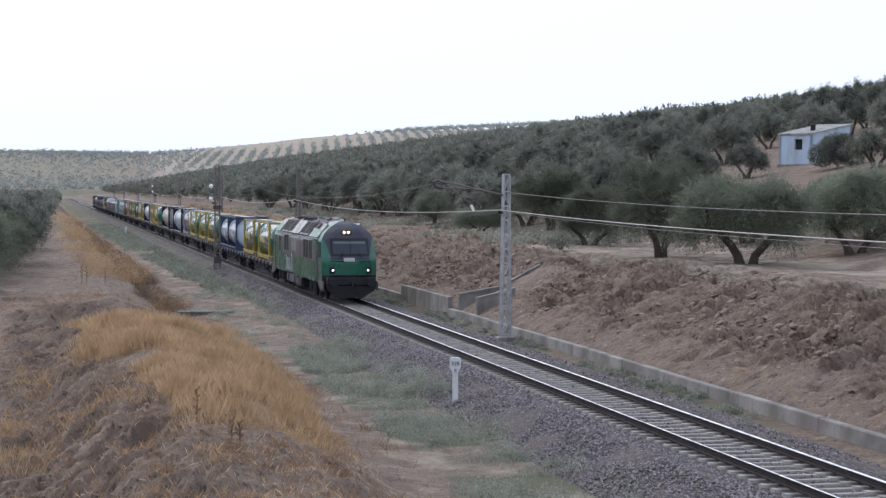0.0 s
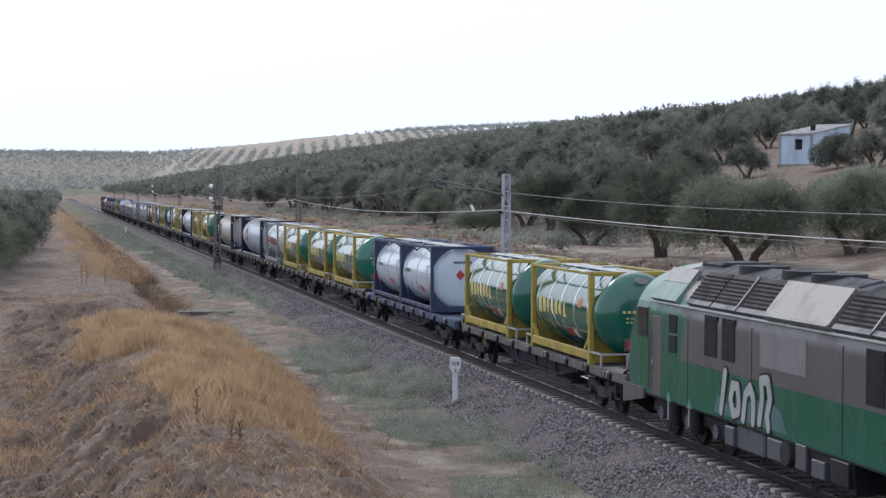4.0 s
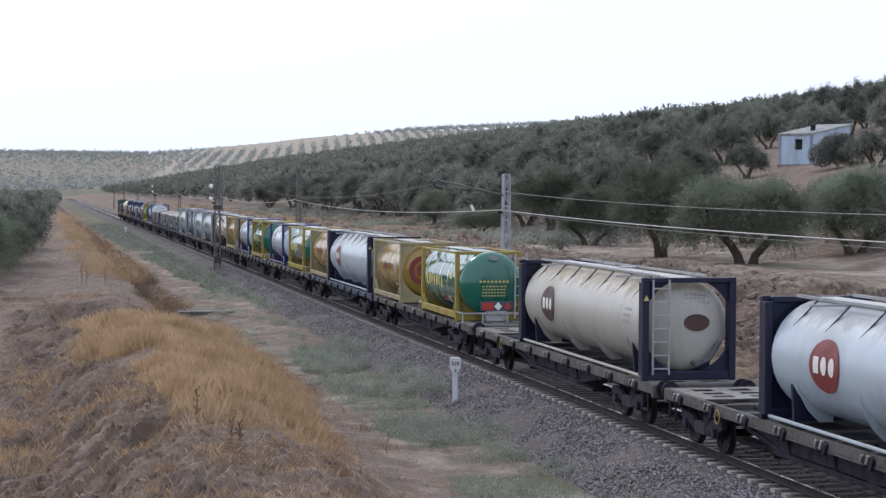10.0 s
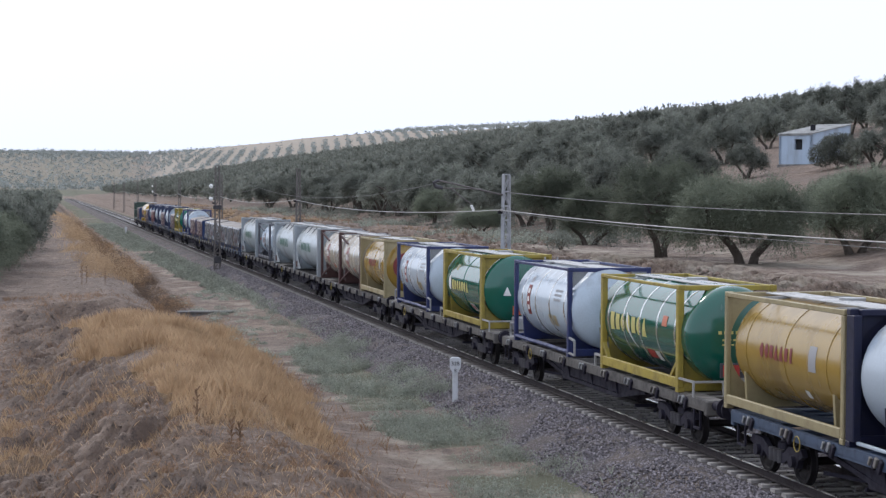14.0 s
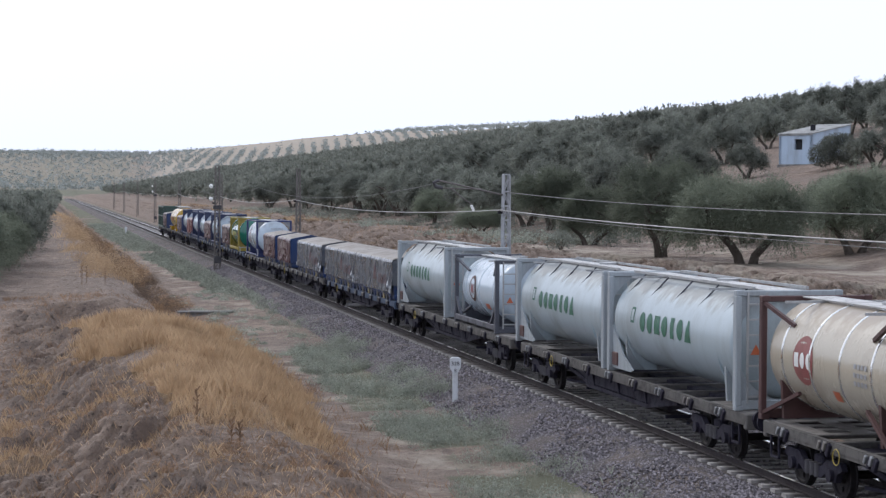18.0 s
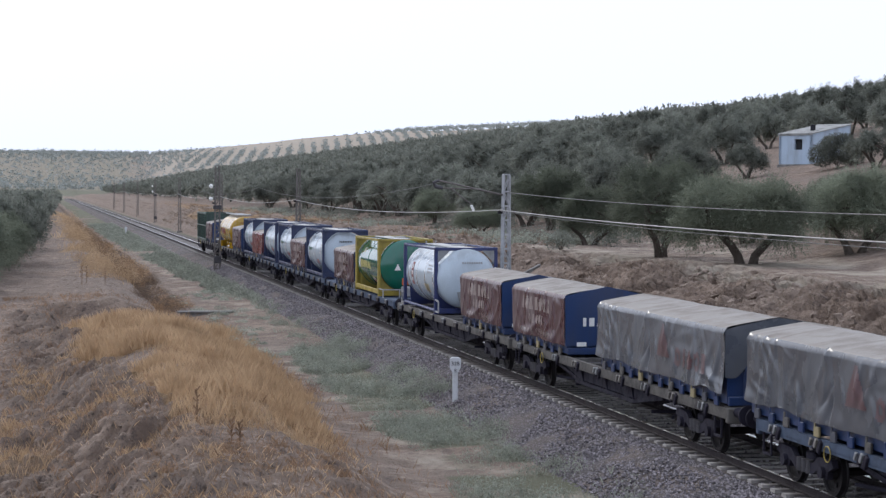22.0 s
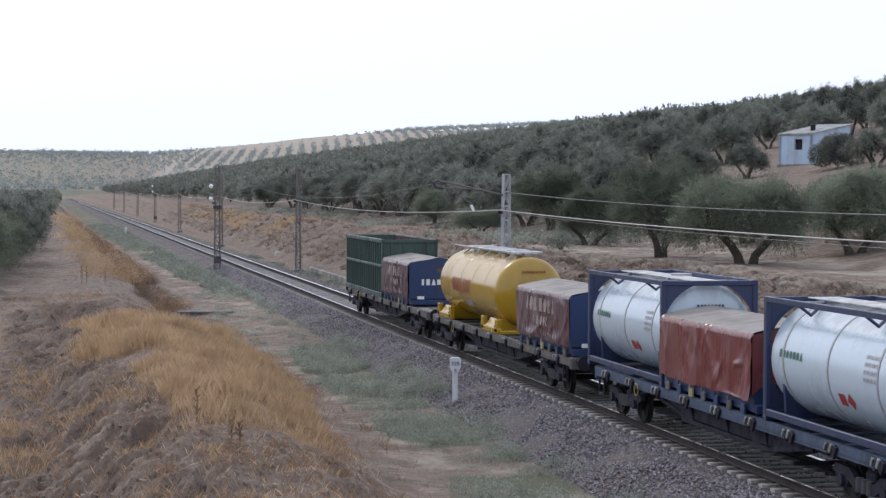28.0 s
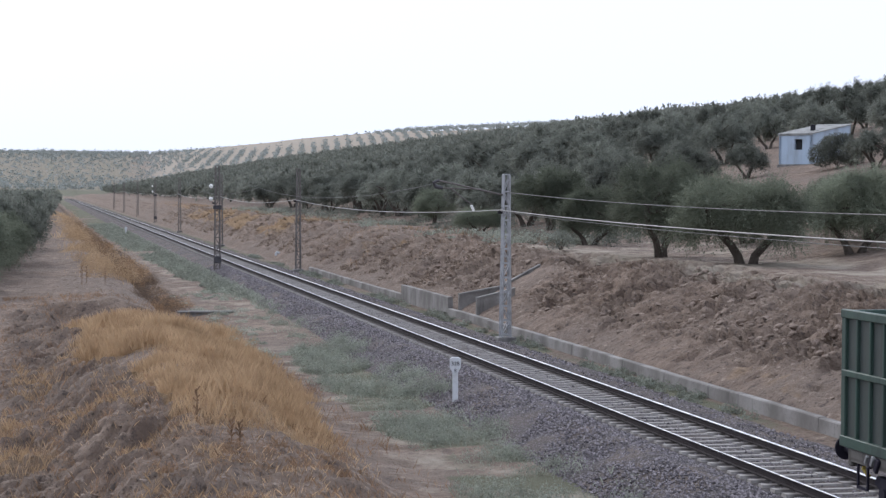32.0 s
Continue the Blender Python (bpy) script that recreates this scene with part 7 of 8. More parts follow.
def flat_wagon(mat):
    top = thing("flat_wagon", "grimy skeletal container flat wagon on two bogies", "wagon", "flat wagons")
    half = 9.2
    for sx in (-1, 1):
        s = Shape()
        s.slab([(sx * 1.22, DECK), (sx * 1.10, DECK), (sx * 1.10, DECK - 0.02), (sx * 1.15, DECK - 0.02), (sx * 1.15, DECK - 0.17), (sx * 1.10, DECK - 0.17), (sx * 1.10, DECK - 0.19), (sx * 1.22, DECK - 0.19), (sx * 1.22, DECK - 0.17), (sx * 1.17, DECK - 0.17), (sx * 1.17, DECK - 0.02), (sx * 1.22, DECK - 0.02)], "y", -half, half)
        s.box((sx * 1.205, 0, DECK - 0.13), (0.03, 2 * half - 0.02, 0.215), 0.006)
        part("side_sill", s, mat, top)
        for k in range(9):
            y = -8.0 + 2.0 * k
            turn = Matrix.Rotation(0.5, 3, "X")
            part("lock_bracket", Shape().box((sx * 1.245, y, DECK - 0.16), (0.07, 0.12, 0.27), 0.015, turn).box((sx * 1.245, y + 0.24, DECK - 0.14), (0.07, 0.10, 0.22), 0.015, turn), BOGIE, top)
            part("lock_clamp", Shape().box((sx * 1.275, y + 0.12, DECK - 0.10), (0.06, 0.09, 0.20), 0.012, turn).box((sx * 1.275, y + 0.36, DECK - 0.10), (0.06, 0.07, 0.17), 0.012, turn), (GREYSTEEL, DECKPLATE)[k % 2], top)
        # truss below the sill
        part("truss", Shape().bar((sx * 1.02, -4.6, DECK - 0.3), (sx * 0.98, -2.2, 0.48), 0.10).bar((sx * 0.98, -2.2, 0.48), (sx * 0.98, 2.2, 0.48), 0.10).bar((sx * 0.98, 2.2, 0.48), (sx * 1.02, 4.6, DECK - 0.3), 0.10), BOGIE, top)
        for y in (-2.2, 0, 2.2):
            part("truss_post", Shape().bar((sx * 0.98, y, 0.46), (sx * 1.05, y, DECK - 0.26), 0.08), BOGIE, top)
    # unseen sheet, added to keep light from above off the track
    part("floor_sheet", Shape().box((0, 0, DECK - 0.15), (2.14, 13.2, 0.03)), BOGIE, top)
    part("centre_sill", Shape().slab([(-0.28, DECK - 0.06), (0.28, DECK - 0.06), (0.28, 0.62), (-0.28, 0.62)], "y", -6.0, 6.0), BOGIE, top)
    # fish-bellied inner girders, and outer plates added to keep sky light off the track
    for sx in (-1, 1):
        part("outer_girder", Shape().slab([(-5.7, DECK - 0.18), (-5.7, 0.86), (-4.4, 0.74), (-3.2, 0.56), (3.2, 0.56), (4.4, 0.74), (5.7, 0.86), (5.7, DECK - 0.18)], "x", sx * 1.0 - 0.015, sx * 1.0 + 0.015), BOGIE, top)
        part("belly_girder", Shape().slab([(-5.5, DECK - 0.18), (-5.5, 0.84), (-4.2, 0.70), (-2.9, 0.42), (2.9, 0.42), (4.2, 0.70), (5.5, 0.84), (5.5, DECK - 0.18)], "x", sx * 0.62 - 0.02, sx * 0.62 + 0.02), BOGIE, top)
    for sy in (-1, 1):
        part("brake_lever", Shape().bar((-0.95, sy * 5.0, 0.40), (-0.2, sy * 3.4, 0.36), 0.07), BOGIE, top)
        part("brake_beam", Shape().bar((-0.9, sy * 3.3, 0.34), (0.9, sy * 3.3, 0.34), 0.08), BOGIE, top)
    part("valve_box", Shape().box((-0.86, 2.6, 0.62), (0.34, 0.7, 0.42), 0.03), BOGIE, top)
    part("valve_box", Shape().box((-0.86, -1.6, 0.60), (0.30, 0.5, 0.36), 0.03), BOGIE, top)
    for k in range(11):
        y = -7.5 + 1.5 * k
        part("cross_bearer", Shape().box((0, y, DECK - 0.09), (2.2, 0.16, 0.14), 0.01), mat, top)
    for sy in (-1, 1):
        part("headstock", Shape().box((0, sy * (half - 0.02), DECK - 0.16), (2.44, 0.16, 0.34), 0.03), mat, top)
        # end deck: one worn plate with rows of oblong holes
        s = Shape()
        for a, b in ((-1.09, -0.72), (-0.20, 0.20), (0.72, 1.09)):
            s.box(((a + b) / 2, sy * 8.0, DECK - 0.004), (b - a, 2.3, 0.02))
        for y in (6.97, 7.62, 8.27, 8.98):
            for x in (-0.46, 0.46):
                s.box((x, sy * y, DECK - 0.004), (0.518, 0.30, 0.02))
        part("deck_plate", s, DECKPLATE if mat == WAGON else mat, top, "worn end deck with oblong holes")
        buffers(top, sy * (half + 0.06), sy, BOGIE)
        part("step", Shape().bar((-1.2, sy * (half - 0.35), DECK - 0.25), (-1.2, sy * (half - 0.35), 0.45), 0.04).bar((-1.2, sy * (half - 0.75), DECK - 0.25), (-1.2, sy * (half - 0.75), 0.45), 0.04).bar((-1.2, sy * (half - 0.35), 0.46), (-1.2, sy * (half - 0.75), 0.46), 0.05), BOGIE, top)
    s = Shape()
    for k in range(16):
        a, b = 6.283 * k / 16, 6.283 * (k + 1) / 16
        s.rod((-1.27, 5.6 + 0.15 * math.cos(a), 0.88 + 0.15 * math.sin(a)), (-1.27, 5.6 + 0.15 * math.cos(b), 0.88 + 0.15 * math.sin(b)), 0.013, 5)
    part("handwheel", s, YELLOWFRAME, top, "dirty yellow brake handwheel")
    part("air_tank", Shape().rod((0.55, -0.9, 0.62), (0.55, 0.5, 0.62), 0.2, 14), BOGIE, top)
    part("brake_cylinder", Shape().rod((-0.6, 0.4, 0.66), (-0.6, 1.2, 0.66), 0.17, 12), DARKSTEEL, top)
    part("brake_rod", Shape().rod((-0.3, -5.6, 0.55), (-0.3, 5.6, 0.55), 0.025), DARKSTEEL, top)
    for y in (-7.0, 7.0):
        bogie(top, y)
    return top


# ---------------------------------------------------------------- locomotive
def outline(z):
    return float(np.interp(z, [0.95, 2.95, 3.2, 3.45, 3.7, 3.9, 4.05, 4.13], [1.42, 1.42, 1.36, 1.24, 1.02, 0.74, 0.40, 0.06]))


def nose_y(x, z):
    back = float(np.interp(z, [0.95, 1.2, 2.05, 2.25, 2.45, 3.2, 3.6, 3.95, 4.13], [0.12, 0.0, 0.0, 0.07, 0.22, 0.66, 1.06, 1.75, 2.6]))
    return -10.9 + back + 0.72 * (abs(x) / 1.42) ** 2.7


def locomotive():
    top = thing("diesel_locomotive", "green and grey diesel locomotive with lit headlamps", "locomotive")
    zs = list(np.arange(0.95, 4.14, 0.1)) + [4.13]
    # sides and roof in panels
    ys = [-1.0 + 2.0 * k / 60 for k in range(61)]
    zones = {}

    def zone(y, z):
        if 3.12 < z < 3.34:
            return "cant_panel"
        if z > 3.34 and y < -8.7:
            return "dome_side"
        if z > 3.12:
            if y < -7.3 or y > 8.6:
                return "roof_front" if y < 0 else "roof_rear"
            if z > 3.78 and -6.6 < y < 8.0:
                return "roof_well"
            for lo, hi, n in ((4.4, 8.6, "roof_panel"), (1.4, 4.4, "roof_louvre"), (-1.5, 1.4, "roof_hatch"), (-5.2, -1.5, "roof_louvre_b"), (-7.3, -5.2, "roof_panel_b")):
                if lo <= y <= hi:
                    return n
        if abs(y) > 8.4 or y > 6.3:
            return "cab_side_front" if y < 0 else "cab_side_rear"
        return "lower_side" if z < 1.95 else "upper_side"
    for sx in (-1, 1):
        for i in range(len(zs) - 1):
            for k in range(60):
                quad = []
                for z, yy in ((zs[i], ys[k]), (zs[i], ys[k + 1]), (zs[i + 1], ys[k + 1]), (zs[i + 1], ys[k])):
                    x = outline(z)
                    quad.append((sx * x, yy * -nose_y(x, z), z))
                yc = sum(q[1] for q in quad) / 4
                zones.setdefault(zone(yc, (zs[i] + zs[i + 1]) / 2) + ("" if sx < 0 else "_right"), Shape()).add(quad, [(0, 1, 2, 3)])
    look_of = {"cant_panel": LOCOMINT, "dome_side": LOCOMINT, "roof_well": LOCOBLACK, "roof_front": LOCOMINT, "roof_rear": LOCOMINT, "roof_louvre": GRILLE, "roof_louvre_b": GRILLE, "roof_hatch": LOCOROOF, "roof_panel": LOCOROOF, "roof_panel_b": LOCOROOF, "cab_side_front": LOCOGREEN, "cab_side_rear": LOCOGREEN, "lower_side": LOCOGREEN, "upper_side": LOCOGREY}
    for n, sh in zones.items():
        key = n.replace("_right", "")
        nm = {"roof_well": "roof_well", "roof_front": "roof_panel", "roof_rear": "roof_panel", "roof_louvre_b": "roof_louvre", "roof_panel_b": "roof_panel", "cab_side_front": "cab_side", "cab_side_rear": "cab_side"}.get(key, key)
        me = mesh_of(nm, sh, look_of[key], 0.9)
        bm = bmesh.new()
        bm.from_mesh(me)
        bmesh.ops.remove_doubles(bm, verts=bm.verts, dist=0.001)
        bmesh.ops.recalc_face_normals(bm, faces=bm.faces)
        bm.to_mesh(me)
        bm.free()
        part(nm, me, None, top)
    # noses
    for end in (-1, 1):
        caps = {}

        def columns(z):
            """The dark face widens towards the dome; green pillars flank it."""
            o = outline(z)
            d = min(o, float(np.interp(z, [2.0, 2.6, 3.1, 3.4], [0.96, 1.08, 1.24, 1.4])))
            return [-o + (o - d) * j / 4 for j in range(4)] + [-d + 2 * d * j / 16 for j in range(16)] + [d + (o - d) * j / 4 for j in range(5)]
        for i in range(len(zs) - 1):
            lo_x, hi_x = columns(zs[i]), columns(zs[i + 1])
            for k in range(24):
                if max(lo_x[k + 1] - lo_x[k], hi_x[k + 1] - hi_x[k]) < 0.004:
                    continue
                quad = [(x, nose_y(x, z) * -end, z) for x, z in ((lo_x[k], zs[i]), (lo_x[k + 1], zs[i]), (hi_x[k + 1], zs[i + 1]), (hi_x[k], zs[i + 1]))]
                zc_ = (zs[i] + zs[i + 1]) / 2
                if zc_ < 1.36:
                    n = "nose_bottom"
                elif zc_ < 2.16 or k < 4 or k > 19:
                    n = "nose_band"
                else:
                    n = "nose_top"
                caps.setdefault(n, Shape()).add(quad, [(0, 1, 2, 3)])
        for n, sh in caps.items():
            me = mesh_of(n, sh, {"nose_bottom": LOCOBLACK, "nose_band": LOCOGREEN, "nose_top": LOCONAVY}[n], 0.9)
            bm = bmesh.new()
            bm.from_mesh(me)
            bmesh.ops.remove_doubles(bm, verts=bm.verts, dist=0.001)
            bm.to_mesh(me)
            bm.free()
            part(n, me, None, top)

        def on_nose(name, x0, x1, z0, z1, mat, lift, label="", parent=top, n=8):
            v, f = [], []
            for i in range(n + 1):
                for k in range(n + 1):
                    x, z = x0 + (x1 - x0) * k / n, z0 + (z1 - z0) * i / n
                    v.append((x, (nose_y(x, z) - lift) * -end, z))
            for i in range(n):
                for k in range(n):
                    a = i * (n + 1) + k
                    f.append((a, a + 1, a + n + 2, a + n + 1))
            return part(name, Shape().add(v, f), mat, parent, label)
        on_nose("windscreen_frame", -1.0, 1.0, 2.36, 3.26, BLACK, 0.015)
        on_nose("windscreen", -0.90, -0.02, 2.46, 3.14, GLASS, 0.03, "dark tinted windscreen")
        on_nose("windscreen", 0.02, 0.90, 2.46, 3.14, GLASS, 0.03, "dark tinted windscreen")
        on_nose("sun_blind", -0.84, 0.84, 2.98, 3.10, BLIND, 0.040, "grey-green sun blind", n=8)
        on_nose("number_board", -0.40, 0.18, 2.08, 2.27, INKGREY, 0.03, "pale plate")
        for x in (-0.55, 0.55):
            part("wiper", Shape().bar((x, (nose_y(x, 2.3) - 0.05) * -end, 2.3), (x * 0.5, (nose_y(x, 2.75) - 0.05) * -end, 2.72), 0.03), BLACK, top)
        on_nose("lamp_panel", -0.40, 0.18, 3.44, 3.68, BLACK, 0.02, n=4)
        for x in (-0.22, 0.00):
            yy = (nose_y(x, 3.56) - 0.03) * -end
            part("top_lamp", Shape().sweep([(x, yy + 0.02 * -end, 3.56), (x, yy - 0.05 * -end, 3.56)], [0.075, 0.07], 14), LAMPTOP if end < 0 else GLASS, top, "lit warm top lamp" if end < 0 else "")
        for x in (-0.94, 0.90):
            yy = nose_y(x, 1.62)
            h = part("lamp_housing", Shape().box((x, (yy - 0.01) * -end, 1.62), (0.36, 0.10, 0.32), 0.03), BLACK, top)
            part("headlamp", Shape().sweep([(x, (yy - 0.02) * -end, 1.62), (x, (yy - 0.09) * -end, 1.62)], [0.060, 0.055], 16), LAMPHEAD if end < 0 else GLASS, h, "lit white headlamp" if end < 0 else "")
        for x0, x1 in ((-1.08, -0.38), (0.40, 1.08)):
            part("front_rail", Shape().sweep([(x0 + (x1 - x0) * j / 4, (nose_y(x0 + (x1 - x0) * j / 4, 2.1) - 0.07) * -end, 2.10) for j in range(5)], [0.022] * 5, 6), LOCOBLACK, top)
        part("skirt_lip", Shape().box((0, (-10.86) * -end, 1.36), (2.3, 0.12, 0.07), 0.02), LOCOBLACK, top)
        part("plough", Shape().slab([(-1.32, 0.95), (1.32, 0.95), (1.22, 0.58), (0.62, 0.20), (-0.62, 0.20), (-1.22, 0.58)], "y", -10.8 * -end - 0.06, -10.8 * -end + 0.06), LOCOBLACK, top)
        part("buffer_beam", Shape().box((0, -10.75 * -end, 1.05), (2.5, 0.4, 0.42), 0.04), LOCOBLACK, top)
        buffers(top, -10.9 * -end, 1 if -10.9 * -end > 0 else -1, LOCOBLACK)
        part("side_skirt", Shape().slab([(-10.6 * -end, 0.55), (-10.6 * -end, 1.05), (-9.0 * -end, 1.05), (-9.0 * -end, 0.80)], "x", -1.45, -1.38), LOCOGREY, top)
        part("side_skirt", Shape().slab([(-10.6 * -end, 0.55), (-10.6 * -end, 1.05), (-9.0 * -end, 1.05), (-9.0 * -end, 0.80)], "x", 1.38, 1.45), LOCOGREY, top)
        for sx in (-1, 1):
            part("cab_window", Shape().box((sx * 1.42, 9.15 * end, 2.66), (0.04, 0.75, 0.72), 0.02), GLASS, top, "dark cab side window")
            d = part("cab_door", Shape().box((sx * 1.411, 8.15 * end, 1.9), (0.03, 0.68, 1.9), 0.008), LOCOGREEN if end < 0 else LOCOGREY, top)
            part("door_handle", Shape().box((sx * 1.445, 8.38 * end, 1.75), (0.02, 0.05, 0.12)), WALKWAY, d)
            part("hand_rail", Shape().rod((sx * 1.47, 8.58 * end, 1.1), (sx * 1.47, 8.58 * end, 2.5), 0.018), LOCOGREY, top)
    # side windows and louvres
    for sx in (-1, 1):
        for y, w, z, h in ((-5.9, 0.95, 2.55, 1.0), (-4.55, 0.75, 2.55, 1.0), (-3.55, 0.75, 2.55, 1.0), (3.5, 0.75, 2.65, 0.9), (4.55, 0.75, 2.65, 0.9), (7.0, 0.55, 2.75, 0.42), (7.0, 0.55, 2.28, 0.42)):
            p = part("side_louvre", Shape().box((sx * 1.422, y, z), (0.03, w, h), 0.012), LOUVREDARK, top, "dark louvred side panel")
            for k in range(5):
                part("slat", Shape().box((sx * 1.436, y, z - h / 2 + h * (k + 0.5) / 5), (0.02, w - 0.08, 0.03)), LOUVREDARK, p)
        part("painted_panel", Shape().box((sx * 1.423, 0.6, 2.62), (0.012, 2.3, 0.72)), FADEDGREY, top, "pale painted-out panel")
        for y in (-7.3, -2.2, 2.2, 6.0):
            part("panel_joint", Shape().box((sx * 1.423, y, 2.0), (0.008, 0.025, 2.0)), GRILLE, top)
    # spray-painted marks on the flank
    x = -1.432
    ink, rim = Shape(), Shape()
    def ribbon(sh, pts, wide, lo, hi):
        for (a, b), (c, d) in zip(pts, pts[1:]):
            ln = math.hypot(c - a, d - b)
            nx_, nz_ = -(d - b) / ln * wide, (c - a) / ln * wide
            lo -= 0.0004
            sh.slab([(a - nx_, b - nz_), (c - nx_, d - nz_), (c + nx_, d + nz_), (a + nx_, b + nz_)], "x", lo, hi)
        for a, b in pts:
            lo -= 0.0004
            sh.slab([(a + wide * math.cos(k * 0.7854), b + wide * math.sin(k * 0.7854)) for k in range(8)], "x", lo, hi)
    for pts in (((3.85, 1.10), (3.62, 1.95)), ((2.85, 1.20), (3.15, 1.12), (3.30, 1.40), (3.18, 1.72), (2.90, 1.72), (2.82, 1.42), (2.85, 1.20)),
                ((2.58, 1.08), (2.46, 1.60), (2.22, 1.78), (2.02, 1.55), (2.04, 1.08)), ((1.70, 1.12), (1.56, 1.62), (1.62, 1.98), (1.28, 2.02), (1.14, 1.66), (1.30, 1.30), (1.22, 1.06))):
        ribbon(rim, pts, 0.155, x - 0.003, x)
        ribbon(ink, pts, 0.105, x - 0.012, x - 0.004)
    part("spray_haze", Shape().slab([(4.3, 1.02), (4.1, 1.45), (3.4, 1.25), (2.2, 1.5), (1.2, 1.62), (0.6, 1.45), (0.3, 1.05)], "x", -1.4295, -1.4265), SPRAYHAZE, top, "hazy blue-green spray paint")
    part("spray_outline", rim, GRILLE, top, "dark spray-painted outlines")
    part("spray_paint", ink, INKSPRAY, top, "pale spray-painted shapes")
    # the grey field sweeps down from the roof to the nose across the cab side
    for sx in (-1, 1):
        a, b = (-1.4315, -1.4285) if sx < 0 else (1.4285, 1.4315)
        part("green_panel", Shape().slab([(-6.35, 3.11), (-8.42, 3.11), (-8.42, 2.28), (-7.6, 2.62)], "x", a, b), LOCOGREEN, top)
        part("stripe", Shape().slab([(-8.36, 2.30), (-9.2, 1.88), (-9.75, 1.62), (-10.15, 1.44), (-10.15, 1.36), (-9.5, 1.40), (-8.9, 1.55), (-8.36, 1.80)], "x", a, b), LOCOGREY, top)
        for y in (-7.79, -8.51):
            part("door_joint", Shape().box((sx * 1.433, y, 1.95), (0.006, 0.022, 1.96)), BLACK, top)
        part("door_joint", Shape().box((sx * 1.433, -8.15, 2.93), (0.006, 0.74, 0.022)), BLACK, top)
        part("door_step", Shape().box((sx * 1.434, -8.15, 1.12), (0.008, 0.30, 0.13)), BLACK, top)
        # oval cab side window with a dark rubber frame
        part("window_frame", Shape().box((sx * 1.428, -9.15, 2.64), (0.03, 0.86, 0.84), 0.014), BLACK, top)
    # roof gear
    part("exhaust", Shape().box((0.2, 7.2, 4.08), (1.2, 1.4, 0.16), 0.05), BLACK, top)
    for y in (2.6, 1.1, 5.0):
        part("fan_ring", Shape().sweep([(0, y, 3.98), (0, y, 4.16)], [0.58, 0.56], 20), GRILLE, top)
    part("roof_box", Shape().box((0.3, -3.2, 4.12), (0.9, 2.6, 0.18), 0.05), BLACK, top)
    part("silencer", Shape().rod((0.1, -6.9, 4.16), (0.1, -4.4, 4.13), 0.13, 14), GREYFRAME, top)
    part("roof_pipe", Shape().sweep([(-0.55, -6.4, 4.0), (-0.5, -5.2, 4.12), (-0.2, -4.4, 4.14)], [0.04] * 3, 8), GREYFRAME, top)
    part("roof_frame", Shape().bar((-0.75, -4.2, 4.02), (-0.35, -1.6, 4.14), 0.06).bar((-0.75, -1.4, 4.02), (-0.35, -1.6, 4.14), 0.06), GREYFRAME, top)
    # raised boxes and louvres on the sloping shoulders, with gaps between them
    for sx in (-1, 1):
        def shoulder(name, y0, y1, mat, lift, lo=0.0, hi=1.0, label=""):
            """A plate on the roof's shoulder, from the cant rail (lo = 0) to the roof's edge (hi = 1)."""
            ends = [(1.36 + (0.80 - 1.36) * q, 3.20 + (3.93 - 3.20) * q) for q in (lo, hi)]
            nrm = (0.79, 0.61)
            poly = [ends[0], (ends[0][0] + nrm[0] * lift, ends[0][1] + nrm[1] * lift), (ends[1][0] + nrm[0] * lift * 0.9, ends[1][1] + nrm[1] * lift * 0.9), ends[1]]
            return part(name, Shape().slab([(sx * a, b) for a, b in poly], "y", y0, y1), mat, top, label)
        shoulder("shoulder_box", 6.75, 8.5, LOCOMINT, 0.13, 0.0, 0.55)
        shoulder("shoulder_box", 6.75, 8.5, LOCOROOF, 0.12, 0.56, 1.0, "pale rear roof hatch")
        for a, b in ((1.62, 3.05), (3.13, 4.56), (4.64, 6.1), (-5.05, -3.42), (-3.34, -1.72)):
            lv = shoulder("shoulder_louvre", a, b, LOUVREDARK, 0.11, 0.16, 1.0, "black roof louvre")
            for k in range(7):
                q = 0.20 + 0.11 * k
                x_, z_ = 1.36 - 0.56 * q + 0.094, 3.20 + 0.73 * q + 0.073
                part("slat", Shape().box((sx * x_, (a + b) / 2, z_), (0.02, b - a - 0.06, 0.035)), GRILLE, lv)
            shoulder("louvre_sill", a, b, GREYFRAME, 0.13, 0.02, 0.15)
        for y in (3.09, -3.38):
            shoulder("louvre_ridge", y - 0.03, y + 0.03, LOCOROOF, 0.15, 0.1, 1.0)
        shoulder("shoulder_box", -1.6, 1.5, LOCOROOF, 0.16, 0.06, 1.0, "tan arched roof hatch")
        shoulder("hatch_sill", -1.6, 1.5, LOCOROOF, 0.19, 0.0, 0.05)
        shoulder("shoulder_box", -8.5, -5.25, LOCOMINT, 0.10, 0.0, 0.46)
        shoulder("shoulder_box", -8.5, -5.25, LOCOROOF, 0.10, 0.47, 1.0, "tan front roof hatch")
        part("roof_hatch", Shape().slab([(sx * a, b) for a, b in ((1.133, 3.715), (1.153, 3.731), (0.94, 4.005), (0.92, 3.99))], "y", -7.0, -5.75), LOUVREDARK, top, "dark square roof hatch")
        part("cant_ledge", Shape().box((sx * 1.40, 0.1, 3.185), (0.10, 16.9, 0.05), 0.012), LOCOPALE, top, "pale cant rail")
    for y in (-7.0, -7.6):
        part("horn", Shape().rod((0.0, y, 4.08), (0.0, y - 0.35, 4.16), 0.05, 10, 0.09), GALV, top)
    part("mirror", Shape().bar((-1.4, -8.4, 3.05), (-1.62, -8.45, 3.2), 0.04), BLACK, top)
